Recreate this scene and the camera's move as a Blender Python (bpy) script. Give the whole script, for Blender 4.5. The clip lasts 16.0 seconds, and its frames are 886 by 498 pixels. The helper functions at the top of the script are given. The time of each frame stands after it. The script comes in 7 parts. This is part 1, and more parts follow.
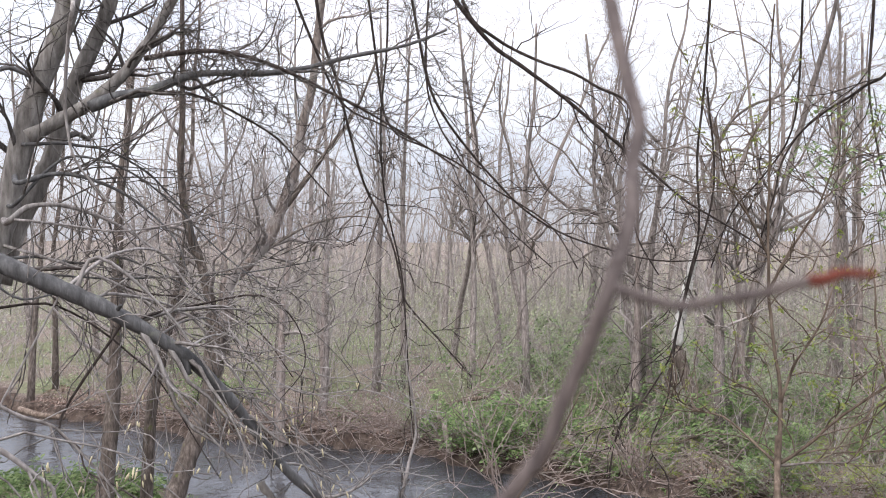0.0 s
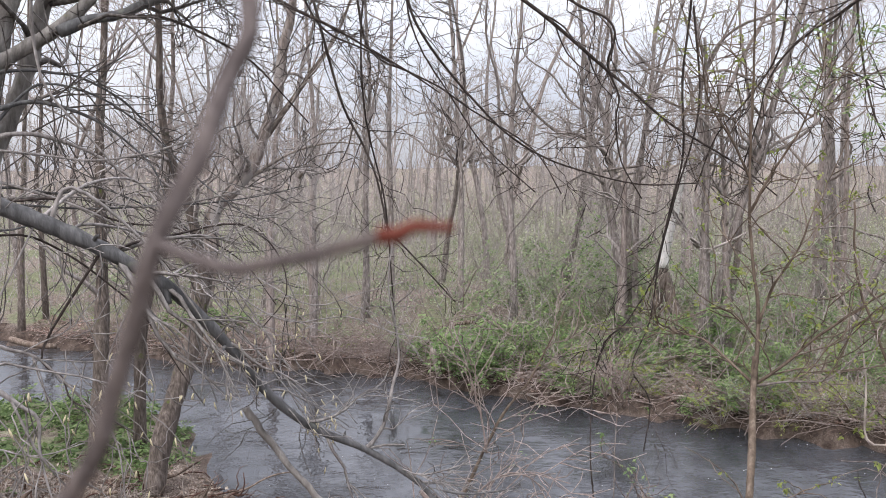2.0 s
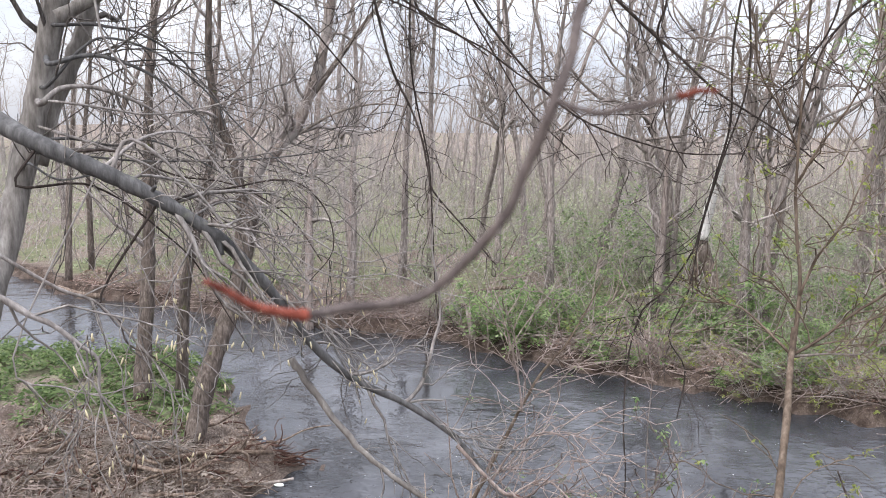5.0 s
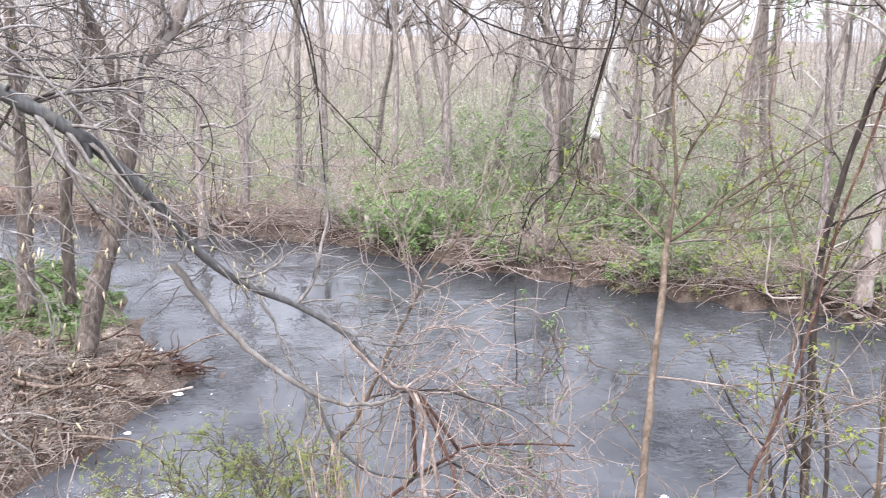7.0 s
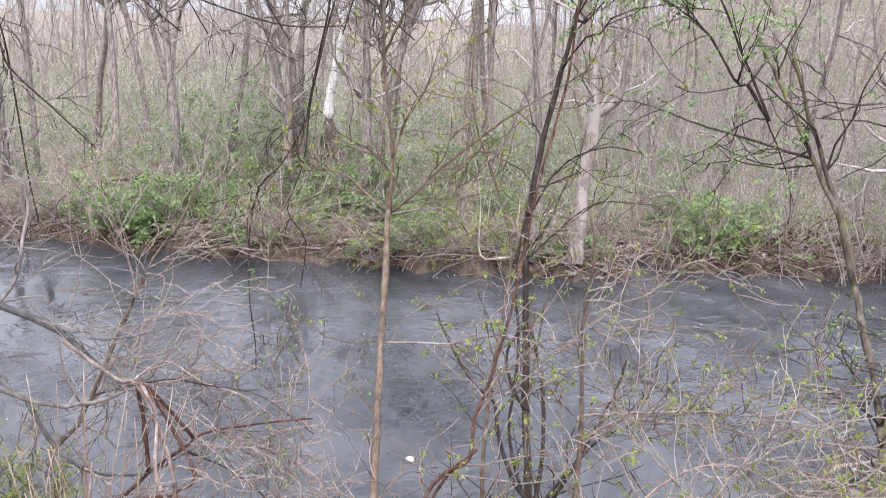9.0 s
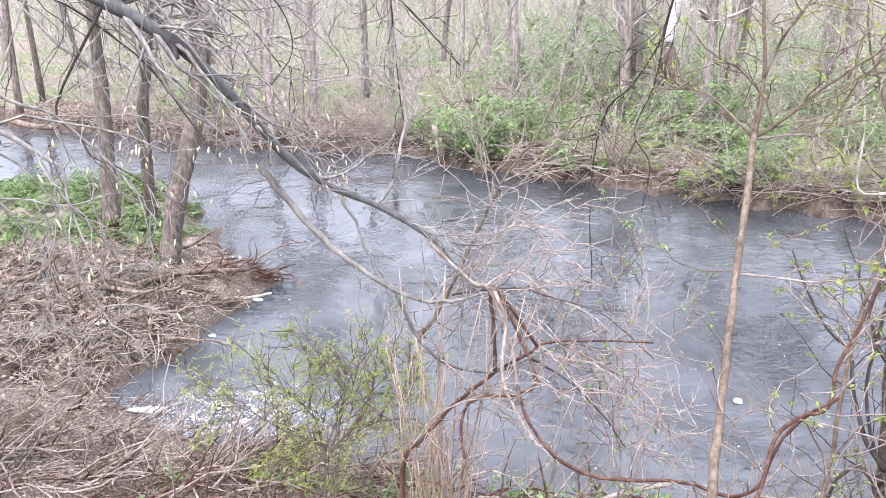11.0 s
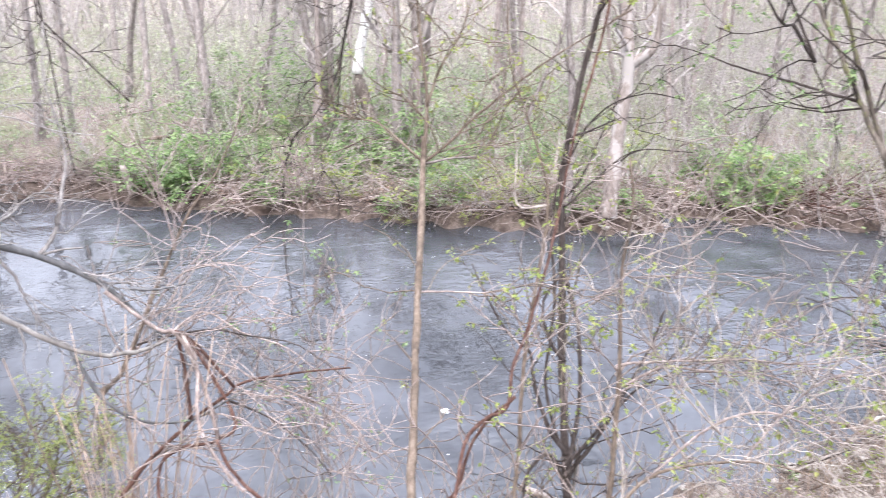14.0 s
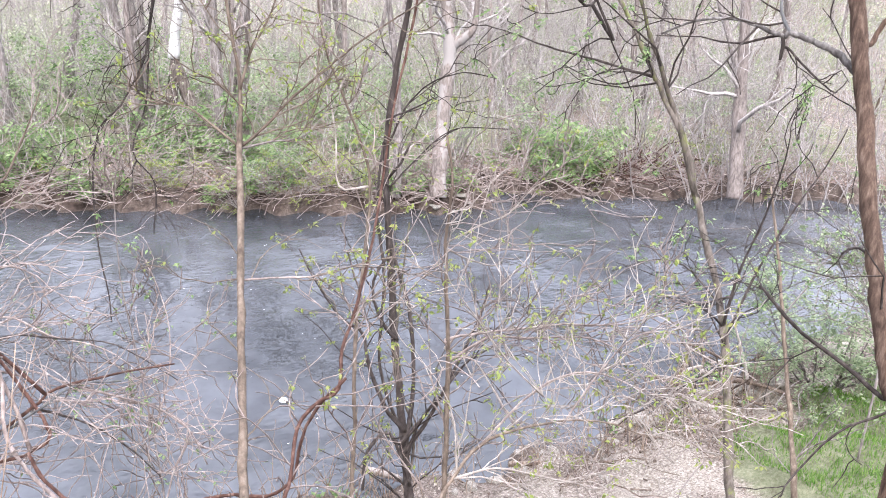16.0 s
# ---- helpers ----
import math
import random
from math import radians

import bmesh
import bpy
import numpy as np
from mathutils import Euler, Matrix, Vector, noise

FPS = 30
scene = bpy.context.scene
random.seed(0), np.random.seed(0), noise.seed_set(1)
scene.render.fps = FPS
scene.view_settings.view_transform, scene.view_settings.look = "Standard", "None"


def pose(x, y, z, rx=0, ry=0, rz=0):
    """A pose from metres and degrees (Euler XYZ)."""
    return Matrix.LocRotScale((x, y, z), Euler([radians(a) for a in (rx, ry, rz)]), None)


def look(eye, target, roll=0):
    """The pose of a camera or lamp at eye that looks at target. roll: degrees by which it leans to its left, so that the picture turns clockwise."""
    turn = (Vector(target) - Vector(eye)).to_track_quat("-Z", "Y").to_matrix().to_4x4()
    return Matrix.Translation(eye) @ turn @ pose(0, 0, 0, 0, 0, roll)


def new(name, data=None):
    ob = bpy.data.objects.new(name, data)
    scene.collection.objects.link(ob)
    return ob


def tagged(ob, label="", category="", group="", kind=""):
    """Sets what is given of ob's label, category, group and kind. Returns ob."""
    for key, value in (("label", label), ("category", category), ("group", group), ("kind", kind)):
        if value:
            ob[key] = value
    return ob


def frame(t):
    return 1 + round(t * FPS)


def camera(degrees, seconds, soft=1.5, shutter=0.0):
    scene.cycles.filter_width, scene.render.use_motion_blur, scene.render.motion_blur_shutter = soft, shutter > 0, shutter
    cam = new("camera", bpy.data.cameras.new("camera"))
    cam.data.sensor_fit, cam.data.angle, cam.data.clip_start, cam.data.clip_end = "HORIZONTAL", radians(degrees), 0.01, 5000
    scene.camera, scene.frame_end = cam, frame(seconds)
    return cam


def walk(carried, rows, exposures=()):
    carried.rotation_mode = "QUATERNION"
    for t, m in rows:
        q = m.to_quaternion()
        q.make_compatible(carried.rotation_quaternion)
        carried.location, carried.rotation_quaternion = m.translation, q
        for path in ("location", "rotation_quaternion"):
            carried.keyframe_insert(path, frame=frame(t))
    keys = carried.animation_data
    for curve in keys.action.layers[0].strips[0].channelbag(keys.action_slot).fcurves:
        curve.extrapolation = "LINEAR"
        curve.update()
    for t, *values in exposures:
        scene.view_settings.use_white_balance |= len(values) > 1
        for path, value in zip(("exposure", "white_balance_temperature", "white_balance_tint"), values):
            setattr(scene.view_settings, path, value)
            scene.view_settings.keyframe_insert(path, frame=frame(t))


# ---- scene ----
cam = camera(56.6, 16.0, soft=0.5, shutter=0.25)
cam.data.dof.use_dof, cam.data.dof.focus_distance, cam.data.dof.aperture_fstop = True, 12.0, 22.0
PATH = [
    (0, (0.089, -0.052, 4.983), (0.088, 1.948, 4.969), 0.2),
    (0.5, (0.102, -0.023, 4.996), (0.062, 1.974, 4.899), 0.5),
    (1, (0.132, -0.023, 4.986), (0.117, 1.971, 4.84), 0.3),
    (1.5, (0.145, -0.029, 4.99), (0.158, 1.964, 4.817), -0.1),
    (2, (0.146, -0.024, 4.985), (0.17, 1.967, 4.791), -0.4),
    (2.5, (0.138, -0.037, 4.985), (0.162, 1.952, 4.777), -0.3),
    (3, (0.131, -0.079, 4.983), (0.16, 1.909, 4.768), 0.3),
    (3.2, (0.132, -0.091, 4.987), (0.162, 1.897, 4.769), 0.5),
    (5.3, (0.093, -0.124, 4.958), (0.016, 1.85, 4.645), 1.1),
    (5.5, (0.095, -0.125, 4.936), (0.013, 1.842, 4.583), 1.0),
    (6, (0.102, -0.123, 4.887), (0.039, 1.819, 4.411), 0.4),
    (6.5, (0.134, -0.13, 4.887), (0.171, 1.797, 4.355), 0.4),
    (7, (0.195, -0.109, 4.919), (0.372, 1.819, 4.419), 0.9),
    (7.5, (0.228, -0.125, 4.932), (0.567, 1.791, 4.467), 1.0),
    (8, (0.262, -0.171, 4.944), (0.825, 1.696, 4.504), 1.3),
    (8.5, (0.308, -0.219, 4.945), (1.054, 1.586, 4.513), 1.8),
    (9, (0.312, -0.213, 4.9), (1.077, 1.558, 4.371), 1.8),
    (9.5, (0.245, -0.201, 4.832), (0.772, 1.605, 4.152), 0.0),
    (10, (0.128, -0.19, 4.818), (0.333, 1.659, 4.086), -2.2),
    (10.2, (0.096, -0.189, 4.815), (0.19, 1.67, 4.085), -2.3),
    (12.3, (0.088, -0.115, 4.862), (0.084, 1.786, 4.243), -0.4),
    (12.5, (0.101, -0.117, 4.86), (0.131, 1.787, 4.249), -0.4),
    (13, (0.123, -0.115, 4.848), (0.238, 1.786, 4.239), -0.7),
    (13.5, (0.195, -0.132, 4.841), (0.531, 1.739, 4.217), -0.6),
    (14, (0.285, -0.177, 4.827), (0.973, 1.593, 4.2), 0.7),
    (14.5, (0.339, -0.216, 4.832), (1.233, 1.466, 4.221), 1.5),
    (15, (0.368, -0.234, 4.831), (1.369, 1.391, 4.233), 1.5),
    (15.5, (0.382, -0.224, 4.819), (1.446, 1.351, 4.197), 1.5),
    (16, (0.364, -0.224, 4.811), (1.395, 1.358, 4.154), 1.3),
]
EXPOSURES = [(0, 0.57, 7070, 13), (1.5, 0.51, 7070, 13), (3, 0.57, 7070, 13), (5.3, 0.76, 7020, 12), (5.8, 0.88, 6970, 12), (6.2, 1.61, 6920, 13), (6.7, 1.75, 6920, 13), (7.1, 1.24, 6920, 13), (7.6, 1.01, 6920, 13), (8.6, 0.99, 6920, 14), (9.0, 1.09, 6920, 15),
             (9.4, 1.64, 6820, 14), (10.0, 1.80, 6770, 14), (10.2, 1.80, 6770, 14), (12.3, 1.48, 6600, 13), (13.0, 1.47, 6600, 13), (13.5, 1.66, 6650, 13), (14.3, 1.74, 6700, 14), (15.0, 1.48, 6700, 14), (15.5, 1.57, 6700, 14), (16, 1.65, 6700, 14)]
walk(cam, [(t, look(eye, target, roll)) for t, eye, target, roll in PATH], EXPOSURES)

# ---- world and light: a bright overcast afternoon ----
world = bpy.data.worlds.new("overcast_sky")
scene.world = world
world.use_nodes = True
wn, wl = world.node_tree.nodes, world.node_tree.links
wn.clear()
w_out = wn.new("ShaderNodeOutputWorld")
w_bg = wn.new("ShaderNodeBackground")
w_sky = wn.new("ShaderNodeTexSky")
w_sky.sky_type = "NISHITA"
w_sky.sun_disc = False
w_sky.sun_elevation, w_sky.sun_rotation = radians(50), radians(205)
w_tc = wn.new("ShaderNodeTexCoord")
w_map = wn.new("ShaderNodeMapping")
w_map.inputs["Scale"].default_value = (1.0, 1.0, 3.0)
w_noise = wn.new("ShaderNodeTexNoise")
w_noise.inputs["Scale"].default_value = 2.2
w_noise.inputs["Detail"].default_value = 5
w_ramp = wn.new("ShaderNodeValToRGB")
w_ramp.color_ramp.elements[0].position, w_ramp.color_ramp.elements[0].color = 0.3, (4.0, 4.5, 5.75, 1)
w_ramp.color_ramp.elements[1].position, w_ramp.color_ramp.elements[1].color = 0.7, (6.5, 6.9, 7.9, 1)
w_mix = wn.new("ShaderNodeMix")
w_mix.data_type = "RGBA"
w_mix.inputs["Factor"].default_value = 0.86
wl.new(w_tc.outputs["Generated"], w_map.inputs["Vector"])
wl.new(w_map.outputs["Vector"], w_noise.inputs["Vector"])
wl.new(w_noise.outputs["Fac"], w_ramp.inputs["Fac"])
wl.new(w_sky.outputs["Color"], w_mix.inputs["A"])
wl.new(w_ramp.outputs["Color"], w_mix.inputs["B"])
w_sep = wn.new("ShaderNodeSeparateXYZ")
w_grad = wn.new("ShaderNodeMapRange")
w_grad.inputs["From Min"].default_value, w_grad.inputs["From Max"].default_value = 0.0, 1.0
w_grad.inputs["To Min"].default_value, w_grad.inputs["To Max"].default_value = 0.80, 3.9
w_mul = wn.new("ShaderNodeMix")
w_mul.data_type, w_mul.blend_type = "RGBA", "MULTIPLY"
w_mul.inputs["Factor"].default_value = 1.0
wl.new(w_tc.outputs["Generated"], w_sep.inputs["Vector"])
wl.new(w_sep.outputs["Z"], w_grad.inputs["Value"])
wl.new(w_mix.outputs["Result"], w_mul.inputs["A"])
wl.new(w_grad.outputs["Result"], w_mul.inputs["B"])
wl.new(w_mul.outputs["Result"], w_bg.inputs["Color"])
w_bg.inputs["Strength"].default_value = 0.1
wl.new(w_bg.outputs["Background"], w_out.inputs["Surface"])

sun = new("sun", bpy.data.lights.new("sun", "SUN"))
sun.data.energy, sun.data.angle, sun.data.color = 1.5, radians(40), (1.0, 0.985, 0.96)
sun.matrix_world = look((-30, -50, 70), (0, 0, 0))


# ---- materials ----
def shader(name, rough=0.9, spec=0.2):
    m = bpy.data.materials.new(name)
    m.use_nodes = True
    nt = m.node_tree
    b = nt.nodes["Principled BSDF"]
    b.inputs["Roughness"].default_value = rough
    b.inputs["Specular IOR Level"].default_value = spec
    return m, nt, b


def noise_node(nt, scale, detail=4, rough=0.6, stretch=(1, 1, 1)):
    tc, mp, nz = nt.nodes.new("ShaderNodeTexCoord"), nt.nodes.new("ShaderNodeMapping"), nt.nodes.new("ShaderNodeTexNoise")
    mp.inputs["Scale"].default_value = stretch
    nz.inputs["Scale"].default_value, nz.inputs["Detail"].default_value, nz.inputs["Roughness"].default_value = scale, detail, rough
    nt.links.new(tc.outputs["Object"], mp.inputs["Vector"])
    nt.links.new(mp.outputs["Vector"], nz.inputs["Vector"])
    return nz


def ramp_node(nt, source, stops):
    r = nt.nodes.new("ShaderNodeValToRGB")
    e = r.color_ramp.elements
    while len(e) < len(stops):
        e.new(0.5)
    for el, (p, c) in zip(e, stops):
        el.position, el.color = p, (*c, 1)
    nt.links.new(source, r.inputs["Fac"])
    return r


def mix_node(nt, fac, a, b, mode="MIX"):
    x = nt.nodes.new("ShaderNodeMix")
    x.data_type, x.blend_type = "RGBA", mode
    for key, value in (("Factor", fac), ("A", a), ("B", b)):
        if isinstance(value, (int, float)):
            x.inputs[key].default_value = value
        elif isinstance(value, tuple):
            x.inputs[key].default_value = (*value, 1)
        else:
            nt.links.new(value, x.inputs[key])
    return x.outputs["Result"]


def bump_node(nt, b, height, strength, distance):
    bp = nt.nodes.new("ShaderNodeBump")
    bp.inputs["Strength"].default_value, bp.inputs["Distance"].default_value = strength, distance
    nt.links.new(height, bp.inputs["Height"])
    nt.links.new(bp.outputs["Normal"], b.inputs["Normal"])


def bark(name, dark, mid, light, moss=0.0, moss_colour=(0.10, 0.13, 0.03), scale=9.0, patch=None):
    """Bark: vertical grain, blotches of lichen or moss, and, for a sycamore, pale flaked patches."""
    m, nt, b = shader(name, 0.92, 0.15)
    grain = noise_node(nt, scale * 3, 5, 0.65, (1, 1, 0.22))
    blotch = noise_node(nt, scale * 0.45, 4, 0.6, (1, 1, 0.5))
    base = ramp_node(nt, grain.outputs["Fac"], [(0.3, dark), (0.52, mid), (0.72, light)]).outputs["Color"]
    tone = ramp_node(nt, blotch.outputs["Fac"], [(0.3, (0.7, 0.7, 0.7)), (0.7, (1.2, 1.2, 1.2))]).outputs["Color"]
    colour = mix_node(nt, 1.0, base, tone, "MULTIPLY")
    if patch:
        flake = noise_node(nt, 4.5, 3, 0.5, (1, 1, 0.45))
        colour = mix_node(nt, ramp_node(nt, flake.outputs["Fac"], [(0.53, (0, 0, 0)), (0.57, (1, 1, 1))]).outputs["Color"], colour, patch)
    if moss:
        grow = noise_node(nt, 5.0, 4, 0.7)
        colour = mix_node(nt, ramp_node(nt, grow.outputs["Fac"], [(0.66 - moss * 0.3, (0, 0, 0)), (0.76 - moss * 0.2, (1, 1, 1))]).outputs["Color"], colour, moss_colour)
    info = nt.nodes.new("ShaderNodeObjectInfo")
    vary = ramp_node(nt, info.outputs["Random"], [(0, (0.72, 0.705, 0.69)), (1, (1.14, 1.13, 1.12))]).outputs["Color"]
    colour = mix_node(nt, 1.0, colour, vary, "MULTIPLY")
    nt.links.new(colour, b.inputs["Base Color"])
    bump_node(nt, b, grain.outputs["Fac"], 0.6, 0.02)
    return m


def foliage(name, stops, rough=0.6, through_light=0.45):
    """Thin leaves: colour varied leaf by leaf, part of the light passing through."""
    m, nt, b = shader(name, rough, 0.25)
    geo = nt.nodes.new("ShaderNodeNewGeometry")
    colour = ramp_node(nt, geo.outputs["Random Per Island"], stops).outputs["Color"]
    nt.links.new(colour, b.inputs["Base Color"])
    if through_light:
        tr, mx = nt.nodes.new("ShaderNodeBsdfTranslucent"), nt.nodes.new("ShaderNodeMixShader")
        mx.inputs["Fac"].default_value = through_light
        nt.links.new(colour, tr.inputs["Color"])
        nt.links.new(b.outputs["BSDF"], mx.inputs[1])
        nt.links.new(tr.outputs["BSDF"], mx.inputs[2])
        nt.links.new(mx.outputs["Shader"], nt.nodes["Material Output"].inputs["Surface"])
    return m


GREY_BARK = bark("grey_smooth_bark", (0.055, 0.055, 0.056), (0.105, 0.105, 0.106), (0.175, 0.175, 0.176), 0.22, (0.14, 0.145, 0.12), 7)
WOOD_BARK = bark("grey_brown_bark", (0.09, 0.076, 0.069), (0.235, 0.206, 0.192), (0.42, 0.385, 0.365), 0.1)
DARK_BARK = bark("dark_brown_bark", (0.022, 0.017, 0.015), (0.05, 0.04, 0.036), (0.11, 0.092, 0.083), 0.0)
MOSS_BARK = bark("mossy_bark", (0.05, 0.043, 0.035), (0.12, 0.10, 0.085), (0.22, 0.19, 0.165), 0.42, (0.13, 0.145, 0.045))
RED_BARK = bark("reddish_vine_bark", (0.035, 0.018, 0.014), (0.085, 0.044, 0.034), (0.18, 0.115, 0.092), 0.0)
ORANGE_BARK = bark("orange_brown_bark", (0.04, 0.026, 0.02), (0.115, 0.076, 0.057), (0.22, 0.16, 0.125), 0.0, scale=12)
YOUNG_BARK = bark("yellow_brown_young_bark", (0.065, 0.049, 0.038), (0.145, 0.112, 0.087), (0.25, 0.203, 0.163), 0.0)
SYCAMORE = bark("flaking_sycamore_bark", (0.10, 0.082, 0.072), (0.20, 0.168, 0.15), (0.31, 0.27, 0.245), 0.0, patch=(0.255, 0.232, 0.216))
WHITE_BARK = bark("bleached_white_trunk", (0.45, 0.44, 0.425), (0.68, 0.67, 0.65), (0.82, 0.81, 0.79), 0.0, scale=5)
TWIG = bark("fine_grey_brown_twigs", (0.165, 0.143, 0.133), (0.33, 0.298, 0.282), (0.50, 0.463, 0.443), 0.0)
TRUNK_PALE = bark("pale_pinkish_grey_bark", (0.12, 0.096, 0.086), (0.25, 0.212, 0.194), (0.38, 0.333, 0.308), 0.0)
TREE_GREY = bark("tan_grey_tree_bark", (0.085, 0.077, 0.07), (0.20, 0.187, 0.174), (0.34, 0.325, 0.305), 0.15, (0.16, 0.16, 0.10), 6)
PINK_TWIG = bark("pinkish_brown_twigs", (0.13, 0.10, 0.088), (0.26, 0.21, 0.19), (0.44, 0.385, 0.35), 0.0)
PALE_TWIG = bark("pale_bleached_twigs", (0.16, 0.138, 0.121), (0.31, 0.27, 0.24), (0.50, 0.45, 0.405), 0.0)
GREY_TWIG = bark("grey_drooping_twigs", (0.12, 0.108, 0.102), (0.25, 0.232, 0.222), (0.42, 0.40, 0.385), 0.0)
DRY_STEM = bark("dry_straw_stems", (0.19, 0.135, 0.10), (0.33, 0.25, 0.195), (0.49, 0.405, 0.335), 0.0)
DRIFTWOOD = bark("weathered_driftwood", (0.05, 0.037, 0.03), (0.14, 0.105, 0.083), (0.33, 0.28, 0.235), 0.0, scale=7)
NEAR_WOOD = bark("grey_black_branch_bark", (0.045, 0.04, 0.037), (0.11, 0.10, 0.094), (0.25, 0.235, 0.222), 0.0)
BUD_RED = bark("red_bud_skin", (0.13, 0.03, 0.022), (0.25, 0.068, 0.048), (0.38, 0.13, 0.095), 0.0, scale=60)
NEAR_TWIG = bark("purplish_grey_twig_bark", (0.075, 0.062, 0.06), (0.145, 0.12, 0.115), (0.23, 0.19, 0.175), 0.0, scale=60)
DULL_BARK = bark("dull_brown_grey_bark", (0.05, 0.04, 0.034), (0.135, 0.112, 0.098), (0.27, 0.235, 0.21), 0.15)
LEAF_DEEP = foliage("deep_green_low_plants", [(0, (0.045, 0.078, 0.024)), (0.5, (0.10, 0.155, 0.052)), (1, (0.20, 0.255, 0.11))])
LEAF_YELLOW = foliage("yellow_green_young_leaves", [(0, (0.13, 0.17, 0.036)), (0.5, (0.215, 0.262, 0.066)), (1, (0.31, 0.31, 0.115))])
LEAF_LIME = foliage("bright_lime_young_leaves", [(0, (0.14, 0.175, 0.042)), (0.5, (0.22, 0.26, 0.075)), (1, (0.31, 0.32, 0.13))])
LEAF_GREEN = foliage("fresh_green_shrub_leaves", [(0, (0.068, 0.122, 0.04)), (0.5, (0.165, 0.248, 0.094)), (1, (0.30, 0.37, 0.178))])
# Olive leaf colour, paled and greyed to paint in the wood's haze.
LEAF_HAZE = foliage("haze_paled_olive_leaves", [(0, (0.19, 0.21, 0.135)), (0.5, (0.30, 0.32, 0.215)), (1, (0.42, 0.425, 0.305))])
LEAF_SOFT = foliage("grey_green_shrub_leaves", [(0, (0.10, 0.14, 0.07)), (0.5, (0.20, 0.25, 0.135)), (1, (0.34, 0.38, 0.235))])
GRASS = foliage("grass_blades", [(0, (0.07, 0.16, 0.028)), (0.65, (0.14, 0.26, 0.05)), (1, (0.28, 0.33, 0.13))])
LITTER = foliage("dead_leaf_litter", [(0, (0.07, 0.045, 0.034)), (0.4, (0.155, 0.11, 0.084)), (0.8, (0.25, 0.195, 0.155)), (1, (0.36, 0.31, 0.26))], 0.85, 0.0)
FAR_LITTER = foliage("reddish_leaf_litter", [(0, (0.10, 0.06, 0.046)), (0.4, (0.20, 0.132, 0.106)), (0.8, (0.32, 0.235, 0.195)), (1, (0.44, 0.365, 0.315))], 0.85, 0.0)
SCUM = foliage("grey_white_foam_flecks", [(0, (0.18, 0.18, 0.185)), (0.6, (0.36, 0.36, 0.36)), (1, (0.75, 0.75, 0.74))], 0.6, 0.0)
CATKIN = foliage("pale_cream_catkins", [(0, (0.36, 0.30, 0.17)), (1, (0.62, 0.56, 0.40))], 0.8, 0.15)


def plain(name, stops, scale, rough=0.8, spec=0.3, bump=0.3, distance=0.01):
    m, nt, b = shader(name, rough, spec)
    nz = noise_node(nt, scale, 6, 0.65)
    nt.links.new(ramp_node(nt, nz.outputs["Fac"], stops).outputs["Color"], b.inputs["Base Color"])
    bump_node(nt, b, nz.outputs["Fac"], bump, distance)
    return m


ROCK = plain("pale_grey_river_stone", [(0.3, (0.11, 0.095, 0.08)), (0.5, (0.23, 0.205, 0.175)), (0.7, (0.40, 0.365, 0.32))], 9, 0.85, 0.25, 0.5, 0.03)
FOAM = plain("white_river_foam", [(0.3, (0.62, 0.62, 0.60)), (0.7, (0.82, 0.82, 0.80))], 30, 0.7, 0.3)
PLASTIC = plain("white_plastic", [(0.3, (0.75, 0.75, 0.74)), (0.7, (0.85, 0.85, 0.84))], 20, 0.4, 0.5, 0.05)


